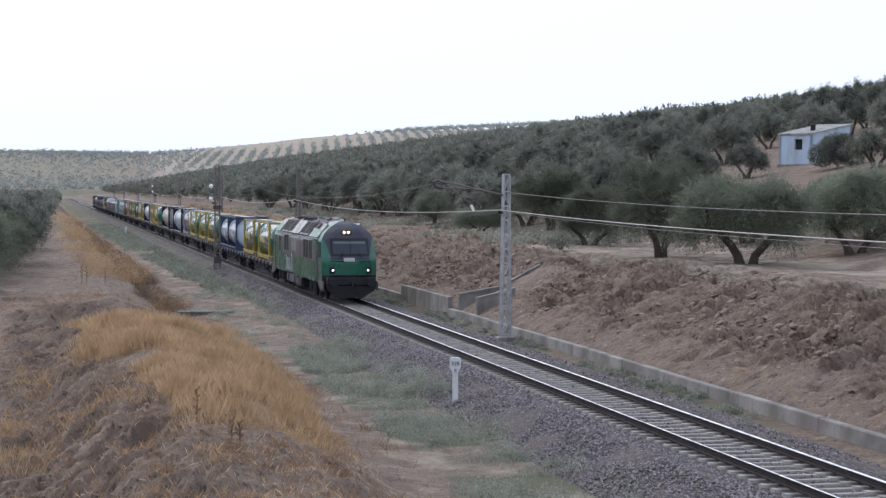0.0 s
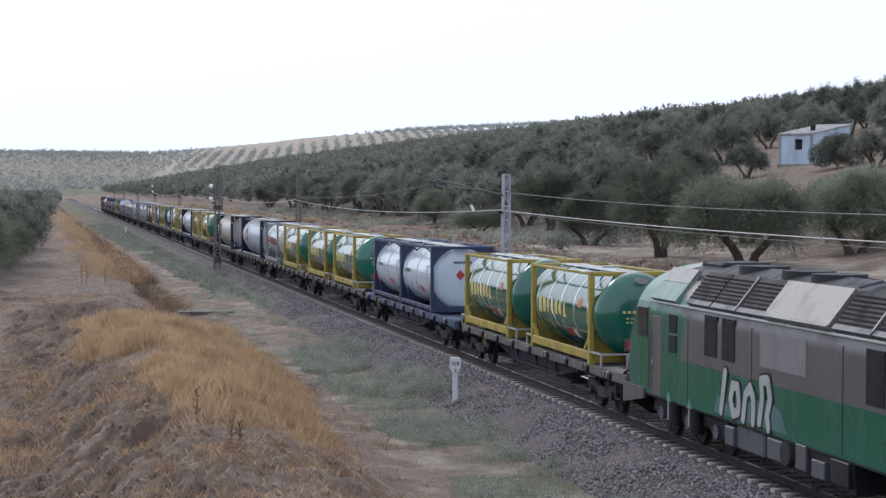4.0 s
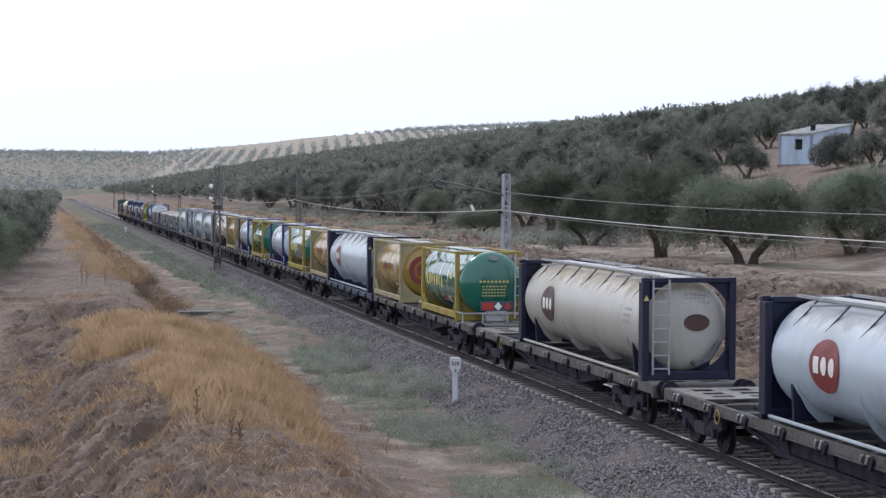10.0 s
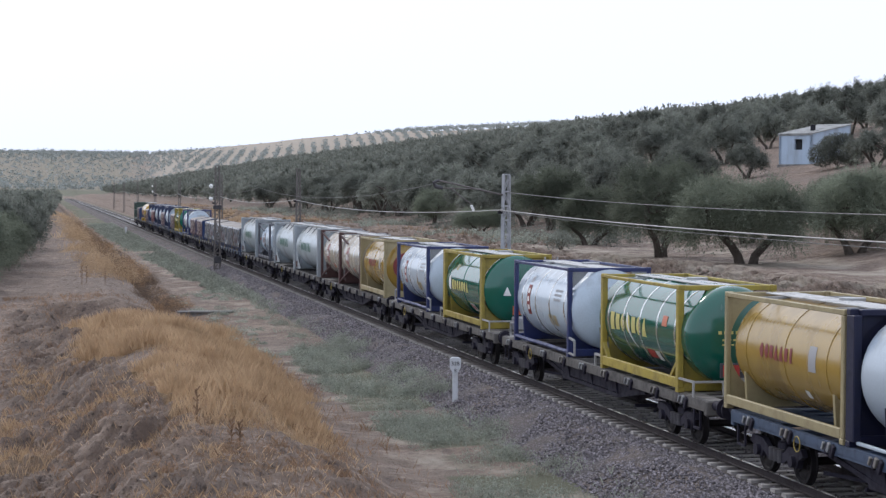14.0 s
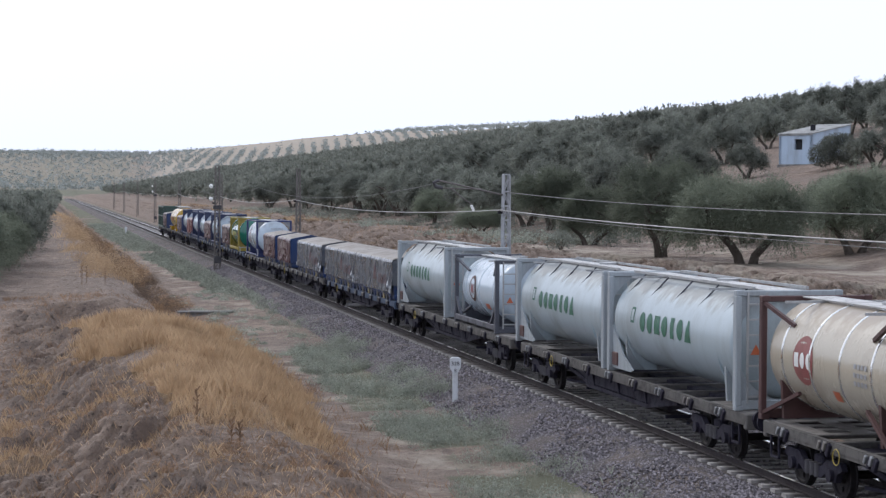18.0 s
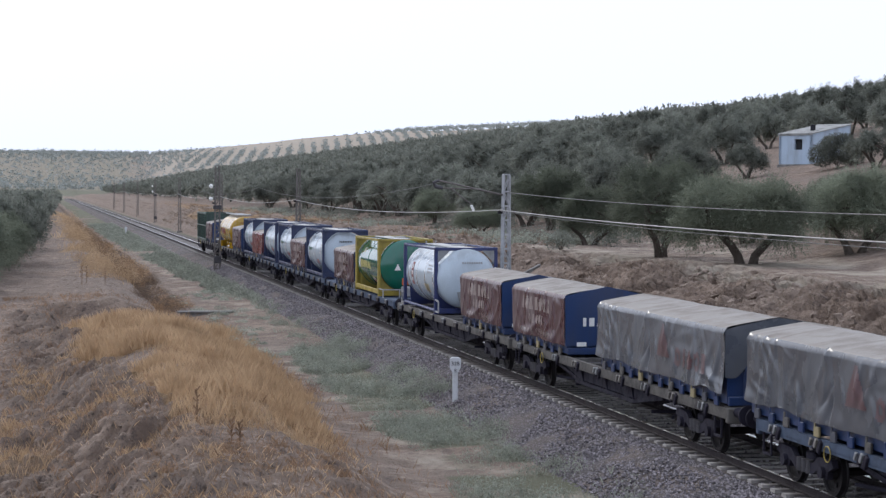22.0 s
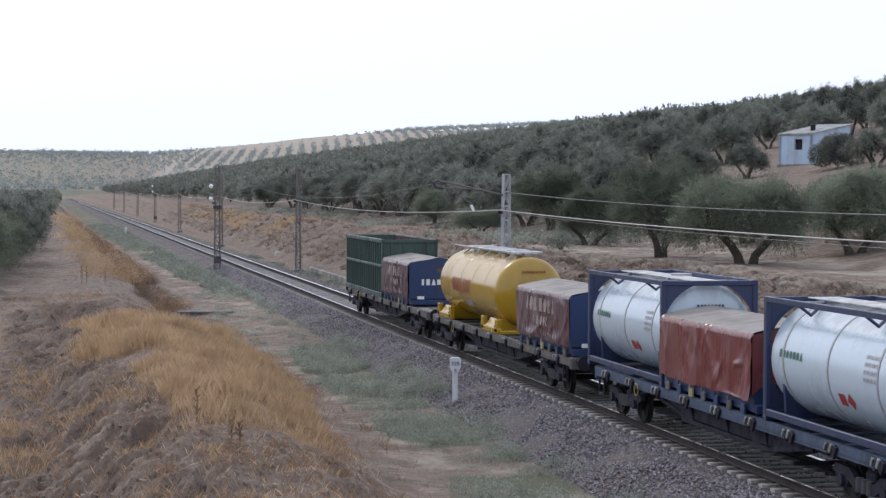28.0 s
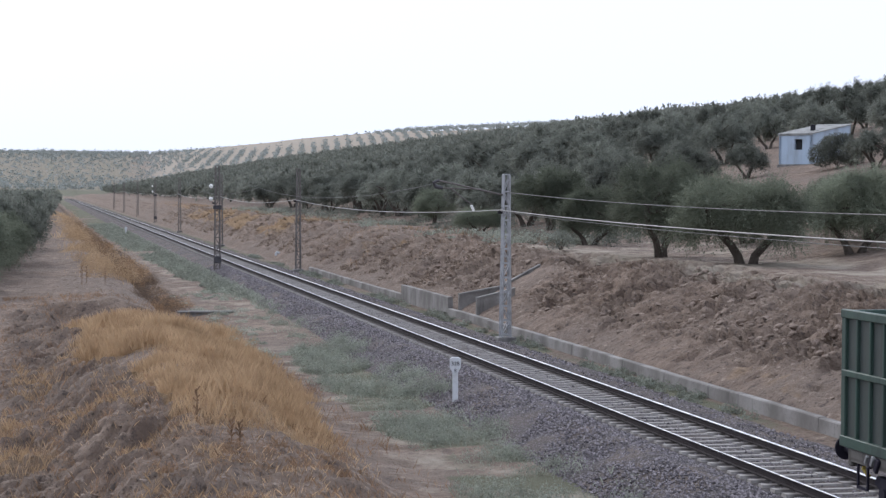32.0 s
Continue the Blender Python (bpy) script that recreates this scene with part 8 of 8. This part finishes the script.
    # underframe
    part("fuel_tank", Shape().slab([(-1.3, 0.35), (-1.38, 0.95), (1.38, 0.95), (1.3, 0.35)], "y", -2.6, 1.4), LOCOBLACK, top)
    for y, z, w, h, m in ((0.95, 0.66, 0.75, 0.42, GREYFRAME), (-0.35, 0.70, 0.5, 0.5, LOCOGREY), (-1.15, 0.58, 0.6, 0.34, GREYFRAME), (-2.1, 0.66, 0.8, 0.46, LOCOBLACK), (3.4, 0.62, 0.5, 0.4, GREYFRAME)):
        part("equipment_box", Shape().box((-1.36, y, z), (0.14, w, h), 0.02), m, top)
    part("battery_box", Shape().box((0, 2.4, 0.66), (2.7, 1.5, 0.55), 0.04), GREYFRAME, top)
    part("air_filter", Shape().sweep([(-1.35, 0.4, 0.66), (-1.43, 0.4, 0.66)], [0.26, 0.24], 16), GRILLE, top)
    part("frame_sill", Shape().box((0, 0, 0.93), (2.78, 20.6, 0.10), 0.02), LOCOBLACK, top)
    for yb in (-6.5, 6.5):
        b = part("bogie", Shape().box((0, 0, 0.72), (2.1, 4.6, 0.16), 0.03), LOCOBLACK, top, "three-axle locomotive bogie", at=(0, yb, 0))
        for sx in (-1, 1):
            part("side_frame", Shape().slab([(-2.5, 0.55), (-2.4, 0.80), (2.4, 0.80), (2.5, 0.55), (2.1, 0.42), (1.5, 0.42), (1.2, 0.58), (0.3, 0.42), (-0.3, 0.42), (-1.2, 0.58), (-1.5, 0.42), (-2.1, 0.42)], "x", sx * 1.12 - 0.06, sx * 1.12 + 0.06), LOCOBLACK, b)
            for q in (-0.7, 0.7):
                part("spring", Shape().rod((sx * 1.26, q, 0.36), (sx * 1.26, q, 0.95), 0.17, 14), LOCOBLACK, b)
                part("damper", Shape().rod((sx * 1.3, q + 0.35, 0.45), (sx * 1.3, q + 0.35, 1.05), 0.045, 8), GALV, b)
            for q in (-1.8, 0, 1.8):
                part("axle_box", Shape().rod((sx * 1.0, q, 0.53), (sx * 1.24, q, 0.53), 0.16, 14), GREYFRAME, b)
            part("sand_pipe", Shape().rod((sx * 1.05, -2.45, 0.8), (sx * 0.9, -2.35, 0.12), 0.03), LOCOBLACK, b)
        for q in (-1.8, 0, 1.8):
            wheelset(b, q, 0.53)
    for y in (-7.2, -5.8, 5.8, 7.2):
        part("lifting_lug", Shape().slab([(y - 0.13, 0.92), (y + 0.13, 0.92), (y, 1.14)], "x", -1.46, -1.42), LOCOMINT, top, "small pale lifting bracket")
    return top


# ---------------------------------------------------------------- making up the train
# every entry: place of the thing's middle along the train, in metres
RUN = []


def couple(ob, u, z=0.0):
    RUN.append((ob, u, z))
    ob.location = (0, u + 200, z)
    return ob


couple(locomotive(), -144.55)
grey_flat, blue_flat = flat_wagon(WAGON), flat_wagon(WAGONBLUE)
tagged(blue_flat, "grimy blue-painted container flat wagon on two bogies")
FRONT_BOGIE = [-131.2, -111.5, -92.0, -72.5, -52.8, -33.5, -13.9, 5.3, 25.3, 44.85, 64.05, 83.5, 103.3, 122.7, 142.8, 161.8, 181.2, 200.4, 220.15, 240.9, 260.55]
for i, fb in enumerate(FRONT_BOGIE):
    src = blue_flat if i in (1, 7, 13, 16, 17, 18) else grey_flat
    first = src not in [r[0] for r in RUN]
    ob = src if first else copy_thing(src, Matrix())
    if not first:
        for o, c in zip(src.children_recursive, ob.children_recursive):
            if o.name.startswith("wheelset"):
                WHEELS.append((c, o.location.y, o.location.z))
    couple(ob, fb + 7.0)

# the last wagon carries the tail board and a coiled brake hose
part("tail_board", Shape().box((-1.05, 9.72, 1.45), (0.03, 0.26, 0.36), 0.01).bar((-1.05, 9.6, 1.0), (-1.05, 9.72, 1.3), 0.04), GREYFRAME, RUN[-1][0], "grey tail board")
part("tail_hose", Shape().sweep([(-0.6, 9.3, 0.95), (-0.62, 9.75, 0.9), (-0.62, 9.85, 0.62), (-0.58, 9.7, 0.5)], [0.045] * 4, 8), YELLOWFRAME, RUN[-1][0], "yellow brake hose")

KINDS = {
    "G": [green_tank(0), [-127.25, -118.4, -88.95, -80.05, -69.6, 27.95]],
    "L": [green_tank(1), [-11.1]],
    "P": [green_plate_tank(), [47.4, 185.5]],
    "W": [blue_box_tank(), [-106.65, -100.55, 201.85, 213.95, 221.7, 234.05]],
    "B": [bright_blue_tank(), [37.05, 56.35, 173.75]],
    "V": [silver_tank(), [-60.45]],
    "T": [beam_tank(11.95, COOLTANK, DARKFRAME, "long white tank container with dark blue end frames", INKBRICK, big=0.5), [-48.4, 9.85]],
    "D": [beam_tank(12.0, BEIGETANK, DARKFRAME, "long dirty beige tank container with dark end frames", BROWNFRAME, big=0.5), [-28.95]],
    "Y": [yellow_tank(), [18.95, 65.3]],
    "YB": [yellow_tank(0.6), [-0.7]],
    "C": [cream_tank(), [71.5, 77.55]],
    "N": [ribbed_white_tank(), [86.4, 95.85, 115.25]],
    "K": [steel_frame_tank(), [106.05]],
    "S": [saddle_tank(), [251.9]],
    "R": [tarp_box(9.2, TARPGREY, "long box under a creased grey tarpaulin", 2, seed=3, flap=0.9), [125.45, 134.75, 145.3]],
    "M": [tarp_box(5.75, TARPBROWN, "short blue steel box under a brown-red tarpaulin", 1, seed=7), [156.0, 163.3, 191.7, 208.05, 241.65]],
    "Q": [tarp_box(5.75, TARPRED, "short box under a bright red tarpaulin", 0, seed=11, flap=1.2), [228.15]],
    "Z": [tarp_box(5.75, TARPBROWN, "short blue steel box under a dusty brown tarpaulin", 1, seed=13), [264.6]],
    "X": [open_box(), [272.4]],
}
for src, spots in KINDS.values():
    for i, u in enumerate(spots):
        couple(src if i == 0 else copy_thing(src, Matrix()), u, DECK)


# ---------------------------------------------------------------- grass, weeds and clods
def scatter(seed, n, x0, x1, y0, y1, cover, power=1.0):
    rng = np.random.default_rng(seed)
    x, y = rng.uniform(x0, x1, n), y0 + (y1 - y0) * rng.random(n) ** power
    keep = rng.random(n) < cover(x, y)
    return x[keep], y[keep], rng


def floor_at(x, y):
    bed = np.interp(x, [-4.3, -3.9, -3.3, -2.7, -2.1], [-1.02, -0.90, -0.66, -0.43, -0.235])
    return np.where((x > -4.3) & (x < -2.1), np.maximum(land(x, y), bed), land(x, y))


def blades(name, x, y, rng, tall, wide, mat, label, lean=0.35, kind="grass"):
    n = len(x)
    z = floor_at(x, y) - 0.03
    h = tall * (0.35 + 1.1 * rng.random(n) ** 2)
    a, b = rng.uniform(0, 6.283, n), rng.uniform(0, 6.283, n)
    w = wide * rng.uniform(0.7, 1.4, n)
    dx, dy = np.cos(a) * w, np.sin(a) * w
    lx, ly = np.cos(b) * h * lean * rng.random(n), np.sin(b) * h * lean * rng.random(n)
    v = np.stack([np.stack([x - dx, y - dy, z], -1), np.stack([x + dx, y + dy, z], -1), np.stack([x + lx * 0.4 + dx * 0.7, y + ly * 0.4 + dy * 0.7, z + h * 0.6], -1), np.stack([x + lx, y + ly, z + h], -1)], 1)
    f = np.arange(n * 4).reshape(-1, 4)[:, [0, 1, 2, 3]]
    return tagged(new(name, fast_mesh(name, v.reshape(-1, 3), f, mat)), label, kind, kind="stuff")


def clumps(name, x, y, rng, size, leaves, leaf, mat, label, squash=0.55):
    vs, fs, k = [], [], 0
    z = floor_at(x, y)
    for i in range(len(x)):
        r = size * rng.uniform(0.5, 1.3)
        v, f = leaf_cloud(rng, leaves, [(0, 0, r * 0.15, r), (r * 0.5, r * 0.3, 0.05, r * 0.6), (-r * 0.5, r * 0.4, 0.05, r * 0.6)], leaf, squash)
        v[:, 2] = np.abs(v[:, 2])
        vs.append(v + np.array([x[i], y[i], z[i]]))
        fs.append(f + k)
        k += len(v)
    return tagged(new(name, fast_mesh(name, np.concatenate(vs), np.concatenate(fs), mat)), label, "weeds", kind="stuff")


x, y, rng = scatter(51, 900000, -17.6, -6.0, 29, 93, lambda x, y: step(0.06, 0.8, dry_cover(x, y)) * (0.22 + 0.78 * step(0.34, 0.66, smooth_noise(0.8 * x + 0.6 * y, 0.8 * y - 0.6 * x, 0.8, 81))) * 0.62)
blades("dry_grass", x, y, rng, 0.42 * (0.3 + 0.7 * step(0.15, 0.75, dry_cover(x, y))) * (0.45 + 0.9 * smooth_noise(x, y, 1.3, 82)), 0.0023, STRAW, "tall dry orange straw grass on the mound", 0.55)
x, y, rng = scatter(52, 90000, -14.8, -7.4, 98, 420, lambda x, y: dry_cover(x, y) ** 1.5 * step(0.3, 0.6, smooth_noise(0.8 * x + 0.6 * y, 0.5 * y - 0.6 * x, 2.8, 84)) * step(0.42, 0.62, smooth_noise(x * 1.5, y * 0.4, 4.5, 96)) * 0.4, 1.6)
blades("ditch_grass", x, y, rng, 0.62 * (0.3 + 1.1 * smooth_noise(x, y, 2.2, 85)), 0.012, STRAW, "dry orange grass along the ditch", 0.7)
x, y, rng = scatter(65, 84, -12.5, -10.2, 112, 330, lambda x, y: step(0.42, 0.6, smooth_noise(x, y * 0.35, 3.4, 92)), 1.25)
clumps("ditch_straw_tufts", x, y, rng, 1.2, 1000, 0.045, STRAW, "bushy orange dry tufts along the ditch", 1.25)
x, y, rng = scatter(69, 56, -11.0, -9.4, 124, 300, lambda x, y: step(0.35, 0.55, smooth_noise(x, y * 0.3, 3.0, 98)), 1.2)
clumps("amber_scrub", x, y, rng, 1.15, 900, 0.045, RUSTSCRUB, "amber dead bushes along the ditch", 1.3)
x, y, rng = scatter(66, 120, -9.9, -7.9, 99, 215, lambda x, y: step(0.40, 0.6, smooth_noise(x, y * 0.6, 3.0, 93)), 1.2)
clumps("rusty_scrub", x, y, rng, 0.66, 620, 0.034, RUSTSCRUB, "rust-brown dead scrub in the ditch", 1.0)
x, y, rng = scatter(53, 300, -10.2, -7.9, 98, 200, lambda x, y: 0.2 + 0.8 * step(0.35, 0.6, smooth_noise(x, y, 4.0, 86)), 1.3)
clumps("ditch_scrub", x, y, rng, 0.62, 380, 0.034, DEADSCRUB, "grey-brown dead scrub along the ditch", 1.0)
x, y, rng = scatter(54, 110000, 4.6, 14, 95, 420, lambda x, y: dry_cover(x, y) ** 1.6 * 0.8, 1.5)
blades("bank_grass", x, y, rng, 0.30, 0.010, RUSTSCRUB, "dry grass on the cutting's edge")
x, y, rng = scatter(67, 120000, -16.6, -10.5, 30, 66, lambda x, y: step(0.52, 0.72, smooth_noise(0.8 * x + 0.6 * y, 0.8 * y - 0.6 * x, 1.9, 94)) * step(0.4, 0.7, smooth_noise(x, y, 0.5, 95)) * 0.6)
blades("flank_straw", x, y, rng, 0.22, 0.0022, STRAW, "patches of dry straw on the mound's bare flank", 0.8)
x, y, rng = scatter(55, 60000, -17.5, -6.6, 28, 96, lambda x, y: 0.1 + 0.9 * step(0.45, 0.7, smooth_noise(x, y, 1.1, 87)))
blades("sparse_grass", x, y, rng, 0.20, 0.0035, SCRUB, "thin dead grass on bare earth", 0.8)
x, y, rng = scatter(63, 330, -15.6, -9.0, 29, 50, lambda x, y: step(0.4, 0.65, smooth_noise(x, y, 1.6, 89)))
clumps("mound_scrub", x, y, rng, 0.20, 80, 0.026, SCRUB, "low brown scrub on the mound's flank", 1.1)
x, y, rng = scatter(62, 6000, -15.5, -8.0, 28, 52, lambda x, y: 0.15 + 0.85 * step(0.5, 0.72, smooth_noise(x, y, 0.8, 88)))
blades("fallen_straw", x, y, rng, 0.14, 0.0028, STRAW, "broken pale straw strewn on bare earth", 1.2)
x, y, rng = scatter(56, 3600, -8.0, -2.9, 33, 112, lambda x, y: step(0.30, 0.75, green_cover(x, y)) * (0.03 + 0.97 * step(0.40, 0.52, 0.7 * smooth_noise(x, y, 1.5, 83) + 0.3 * smooth_noise(x, y, 0.6, 99))) * 0.8)
clumps("grey_green_weeds", x, y, rng, 0.40, 150, 0.036, WEED, "low grey-green weeds beside the ballast", 1.15)
x, y, rng = scatter(60, 90000, -7.9, -2.8, 33, 112, lambda x, y: step(0.2, 0.7, green_cover(x, y)) * (0.08 + 0.92 * step(0.38, 0.52, 0.7 * smooth_noise(x, y, 1.5, 83) + 0.3 * smooth_noise(x, y, 0.6, 99))) * 0.4)
blades("grey_green_grass", x, y, rng, 0.18, 0.008, WEED, "thin grey-green grass beside the ballast", 0.9)
x, y, rng = scatter(68, 110000, -8.2, -3.0, 100, 340, lambda x, y: step(0.15, 0.6, green_cover(x, y)) * 0.8, 1.5)
blades("verge_grass", x, y, rng, 0.26, 0.014, WEED, "soft sage-green grass along the track verge", 0.9)
x, y, rng = scatter(57, 2600, -7.9, -3.4, 106, 330, lambda x, y: step(0.25, 0.7, green_cover(x, y)) * 0.8, 1.4)
clumps("verge_weeds", x, y, rng, 0.42, 46, 0.075, WEED, "low green weeds along the track verge", 0.7)
x, y, rng = scatter(58, 800, 2.9, 3.8, 40, 170, lambda x, y: step(0.5, 0.8, green_cover(x, y)))
clumps("wall_weeds", x, y, rng, 0.28, 60, 0.06, WEED, "green weeds at the foot of the wall", 0.8)
x, y, rng = scatter(59, 80, -7.8, -4.3, 72, 118, lambda x, y: np.full_like(x, 0.9))
clumps("scattered_bushes", x, y, rng, 0.38, 130, 0.045, WEED, "small scattered bushes on sandy ground")

x, y, rng = scatter(70, 1500, 4.9, 10.5, 98, 320, lambda x, y: 0.12 + 0.88 * step(0.42, 0.62, smooth_noise(y - 1.5 * x, 0.25 * y, 2.0, 100)), 1.2)
clumps("slope_scrub", x, y, rng, 0.30, 46, 0.05, DEADSCRUB, "low dead scrub on the cutting's face", 0.8)
x, y, rng = scatter(71, 420, 14.6, 25, 98, 270, lambda x, y: 0.25 + 0.75 * step(0.40, 0.6, smooth_noise(x, y, 6.0, 101)), 1.3)
clumps("grove_undergrowth", x, y, rng, 0.75, 150, 0.075, LEAFDARK, "dark bushy undergrowth between the olive trunks", 1.1)
x, y, rng = scatter(72, 130, 11.5, 17, 94, 230, lambda x, y: step(0.45, 0.65, smooth_noise(x, y, 4.0, 102)), 1.3)
clumps("crest_scrub", x, y, rng, 0.5, 130, 0.05, DEADSCRUB, "dead brown scrub along the top of the cutting", 0.9)
x, y, rng = scatter(64, 420, 10.5, 17, 100, 300, lambda x, y: step(0.45, 0.7, smooth_noise(x, y, 7.0, 91)), 1.3)
clumps("crest_shrubs", x, y, rng, 0.55, 70, 0.10, WEED, "low green shrubs under the olive trees", 0.8)


def clods():
    """Angular lumps of hard earth, half sunk in the upper slope, and crumbs below them."""
    rng = np.random.default_rng(61)
    n = 15000
    x = np.concatenate([rng.uniform(5.0, 10.4, n - 2200), rng.uniform(-17.0, -10.5, 2200)])
    y = 31 + 84 * rng.random(n) ** 1.3
    lumpy = step(0.36, 0.66, smooth_noise(x + 0.4 * y, 0.8 * y - 0.4 * x, 1.7, 90)) * step(5.0, 6.8, x + 0.03 * (y - 60))
    lumpy = lumpy * (1 - np.exp(-((y - 86.2) / 3.4) ** 4))
    keep = (x < 0) | (rng.random(n) < 0.10 + 0.34 * lumpy)
    x, y, lumpy = x[keep], y[keep], lumpy[keep]
    n = len(x)
    r = np.where(x > 0, 0.03 + (0.05 + 0.085 * lumpy) * rng.random(n) ** 2.2, 0.025 + 0.06 * rng.random(n) ** 4)
    z = land(x, y) - r * 0.05
    ball = bmesh.new()
    bmesh.ops.create_icosphere(ball, subdivisions=1, radius=1)
    base = np.array([q.co[:] for q in ball.verts])
    tri = np.array([[q.index for q in f.verts] for f in ball.faces])
    ball.free()
    m = len(base)
    v = base[None] * r[:, None, None] * rng.uniform(0.6, 1.3, (n, m, 1)) * rng.uniform(0.7, 1.4, (n, 1, 3)) * np.array([1.0, 1.15, 0.72])
    a = rng.normal(0.5, 0.7, n)
    c, s = np.cos(a)[:, None], np.sin(a)[:, None]
    v = np.stack([v[..., 0] * c - v[..., 1] * s, v[..., 0] * s + v[..., 1] * c, v[..., 2]], -1)
    # tilt with the slope
    v[..., 2] += np.where(x > 0, 0.2, 0.0)[:, None] * v[..., 0]
    v = v + np.stack([x, y, z], -1)[:, None]
    f = tri[None] + (np.arange(n) * m)[:, None, None]
    tagged(new("earth_clods", fast_mesh("earth_clods", v.reshape(-1, 3), f.reshape(-1, 3), CLOD, False)), "loose clods of brown earth on the slopes", "earth", kind="stuff")


clods()


def bush(x, y, k, mat, label, seed, leaves=900, size=0.06):
    rng = np.random.default_rng(seed)
    top = thing("bush", label, "bush", at=(x, y, float(land(x, y, False))))
    s = Shape()
    for q in range(4):
        a = 6.28 * q / 4 + rng.uniform(-0.3, 0.3)
        s.sweep([(0, 0, -0.1), (math.cos(a) * k * 0.3, math.sin(a) * k * 0.3, k * 0.6)], [0.03, 0.012], 5)
    part("stems", s, BARK, top)
    v, f = leaf_cloud(rng, leaves, [(0, 0, k * 0.55, k * 0.55), (k * 0.45, 0, k * 0.35, k * 0.4), (-k * 0.45, 0.1, k * 0.36, k * 0.42), (k * 0.15, -k * 0.2, k * 0.75, k * 0.3), (-k * 0.2, 0, k * 0.7, k * 0.28)], size)
    part("leaves", fast_mesh("leaves", v, f, mat), None, top)


bush(46.4, 136.5, 2.75, LEAFDARK, "round olive bush growing beside the hut", 72, 11000, 0.085)
bush(10.7, 91.8, 1.0, LEAFDARK, "small dark bush at the top of the drain", 71)
# dead thistle stalks on the mound
for k, (x, y, h) in enumerate(((-12.35, 40.4, 0.75), (-11.9, 37.4, 0.5), (-11.75, 37.2, 0.45), (-12.9, 36.5, 0.5), (-13.6, 33.9, 0.4), (-13.4, 105.5, 1.1), (-13.1, 107.0, 1.0), (-12.2, 103.0, 0.9))):
    st = thing("dead_thistle", "dead brown thistle stalk", "weed", "dead thistles", at=(x, y, float(land(x, y))))
    s = Shape().sweep([(0, 0, -0.1), (0.02, 0.01, h * 0.5), (0.0, 0.03, h)], [0.016, 0.012, 0.006], 6)
    part("stalk", s, SCRUB, st)
    s = Shape()
    for q in range(9):
        a, zz = 2.4 * q, h * (0.3 + 0.08 * q)
        s.sweep([(0, 0, zz), (math.cos(a) * 0.08, math.sin(a) * 0.08, zz + 0.09)], [0.012, 0.02], 5)
    part("twigs", s, SCRUB, st)


# ---------------------------------------------------------------- sleepers
def sleepers():
    s = Shape()
    for a, b in ((-1.3, -0.45), (0.45, 1.3)):
        s.add([(a, -0.15, -0.34), (b, -0.15, -0.34), (b, 0.15, -0.34), (a, 0.15, -0.34), (a + 0.02, -0.11, -0.185), (b - 0.02, -0.11, -0.20), (b - 0.02, 0.11, -0.20), (a + 0.02, 0.11, -0.185)], [(4, 5, 6, 7), (0, 1, 5, 4), (1, 2, 6, 5), (2, 3, 7, 6), (3, 0, 4, 7)])
    s.add([(-0.5, -0.09, -0.30), (0.5, -0.09, -0.30), (0.5, 0.09, -0.30), (-0.5, 0.09, -0.30), (-0.5, -0.07, -0.215), (0.5, -0.07, -0.215), (0.5, 0.07, -0.215), (-0.5, 0.07, -0.215)], [(4, 5, 6, 7), (0, 1, 5, 4), (1, 2, 6, 5), (2, 3, 7, 6), (3, 0, 4, 7)])
    me = mesh_of("sleeper", s, SLEEPER, 0)
    y = 22.0
    for k in range(220):
        part("sleeper", me, None, TRACK, at=(random.uniform(-0.015, 0.015), y, random.uniform(-0.008, 0.004)))
        y += 0.6
    v, f, n = [], [], len(s.v)
    base = np.array(s.v)
    k = 0
    behind = np.arange(21.4, -470, -0.6)
    for y in list(behind) + list(np.arange(y, 1000, 0.6)):
        v.append(base + np.array([0, y, 0]))
        f += [tuple(i + k * n for i in q) for q in s.f]
        k += 1
    me = bpy.data.meshes.new("far_sleepers")
    me.from_pydata(np.concatenate(v).tolist(), [], f)
    me.materials.append(SLEEPER)
    ob = part("far_sleepers", me, None, TRACK)
    ob["kind"] = "stuff"


sleepers()


# ---------------------------------------------------------------- the train runs
# how far the train has run at t seconds, counted from 15 s
LAG = {0: 0.03, 1: 0.07, 2: 0.16, 3: 0.16, 6: 0.07, 7: -0.40, 8: -0.07, 9: -0.18, 10: 0.01, 11: -0.11, 12: -0.11, 13: -0.2, 14: -0.25, 20: -0.05, 21: -0.16, 22: -0.27, 23: -0.18, 24: 0.02, 25: 0.25, 28: 0.11, 29: 0.19, 30: 0.13, 31: 0.15, 32: -0.4}


def run(t):
    q = t - 15.0
    return 15.2063 * q - 0.13956 * q * q / 2 + 0.0093389 * q ** 3 / 6


def motions():
    for ob, u, z in RUN:
        walk(ob, [(t, pose(0, u - run(t) - LAG.get(t, 0.0), z)) for t in range(33)])
    # wheels turn once for every length of their rim; alike axles share the keys
    done = {}
    for ob, y, r in WHEELS:
        key = (round(y, 3), round(r, 3))
        if key not in done:
            rows = []
            for k in range(961):
                t = k / 30
                rows.append((t, pose(0, y, r) @ Matrix.Rotation((run(t) - run(0)) / r, 4, "X")))
            walk(ob, rows)
            done[key] = ob
        else:
            ob.rotation_mode = "QUATERNION"
            ob.animation_data_create()
            ob.animation_data.action = done[key].animation_data.action
            ob.animation_data.action_slot = done[key].animation_data.action_slot


motions()
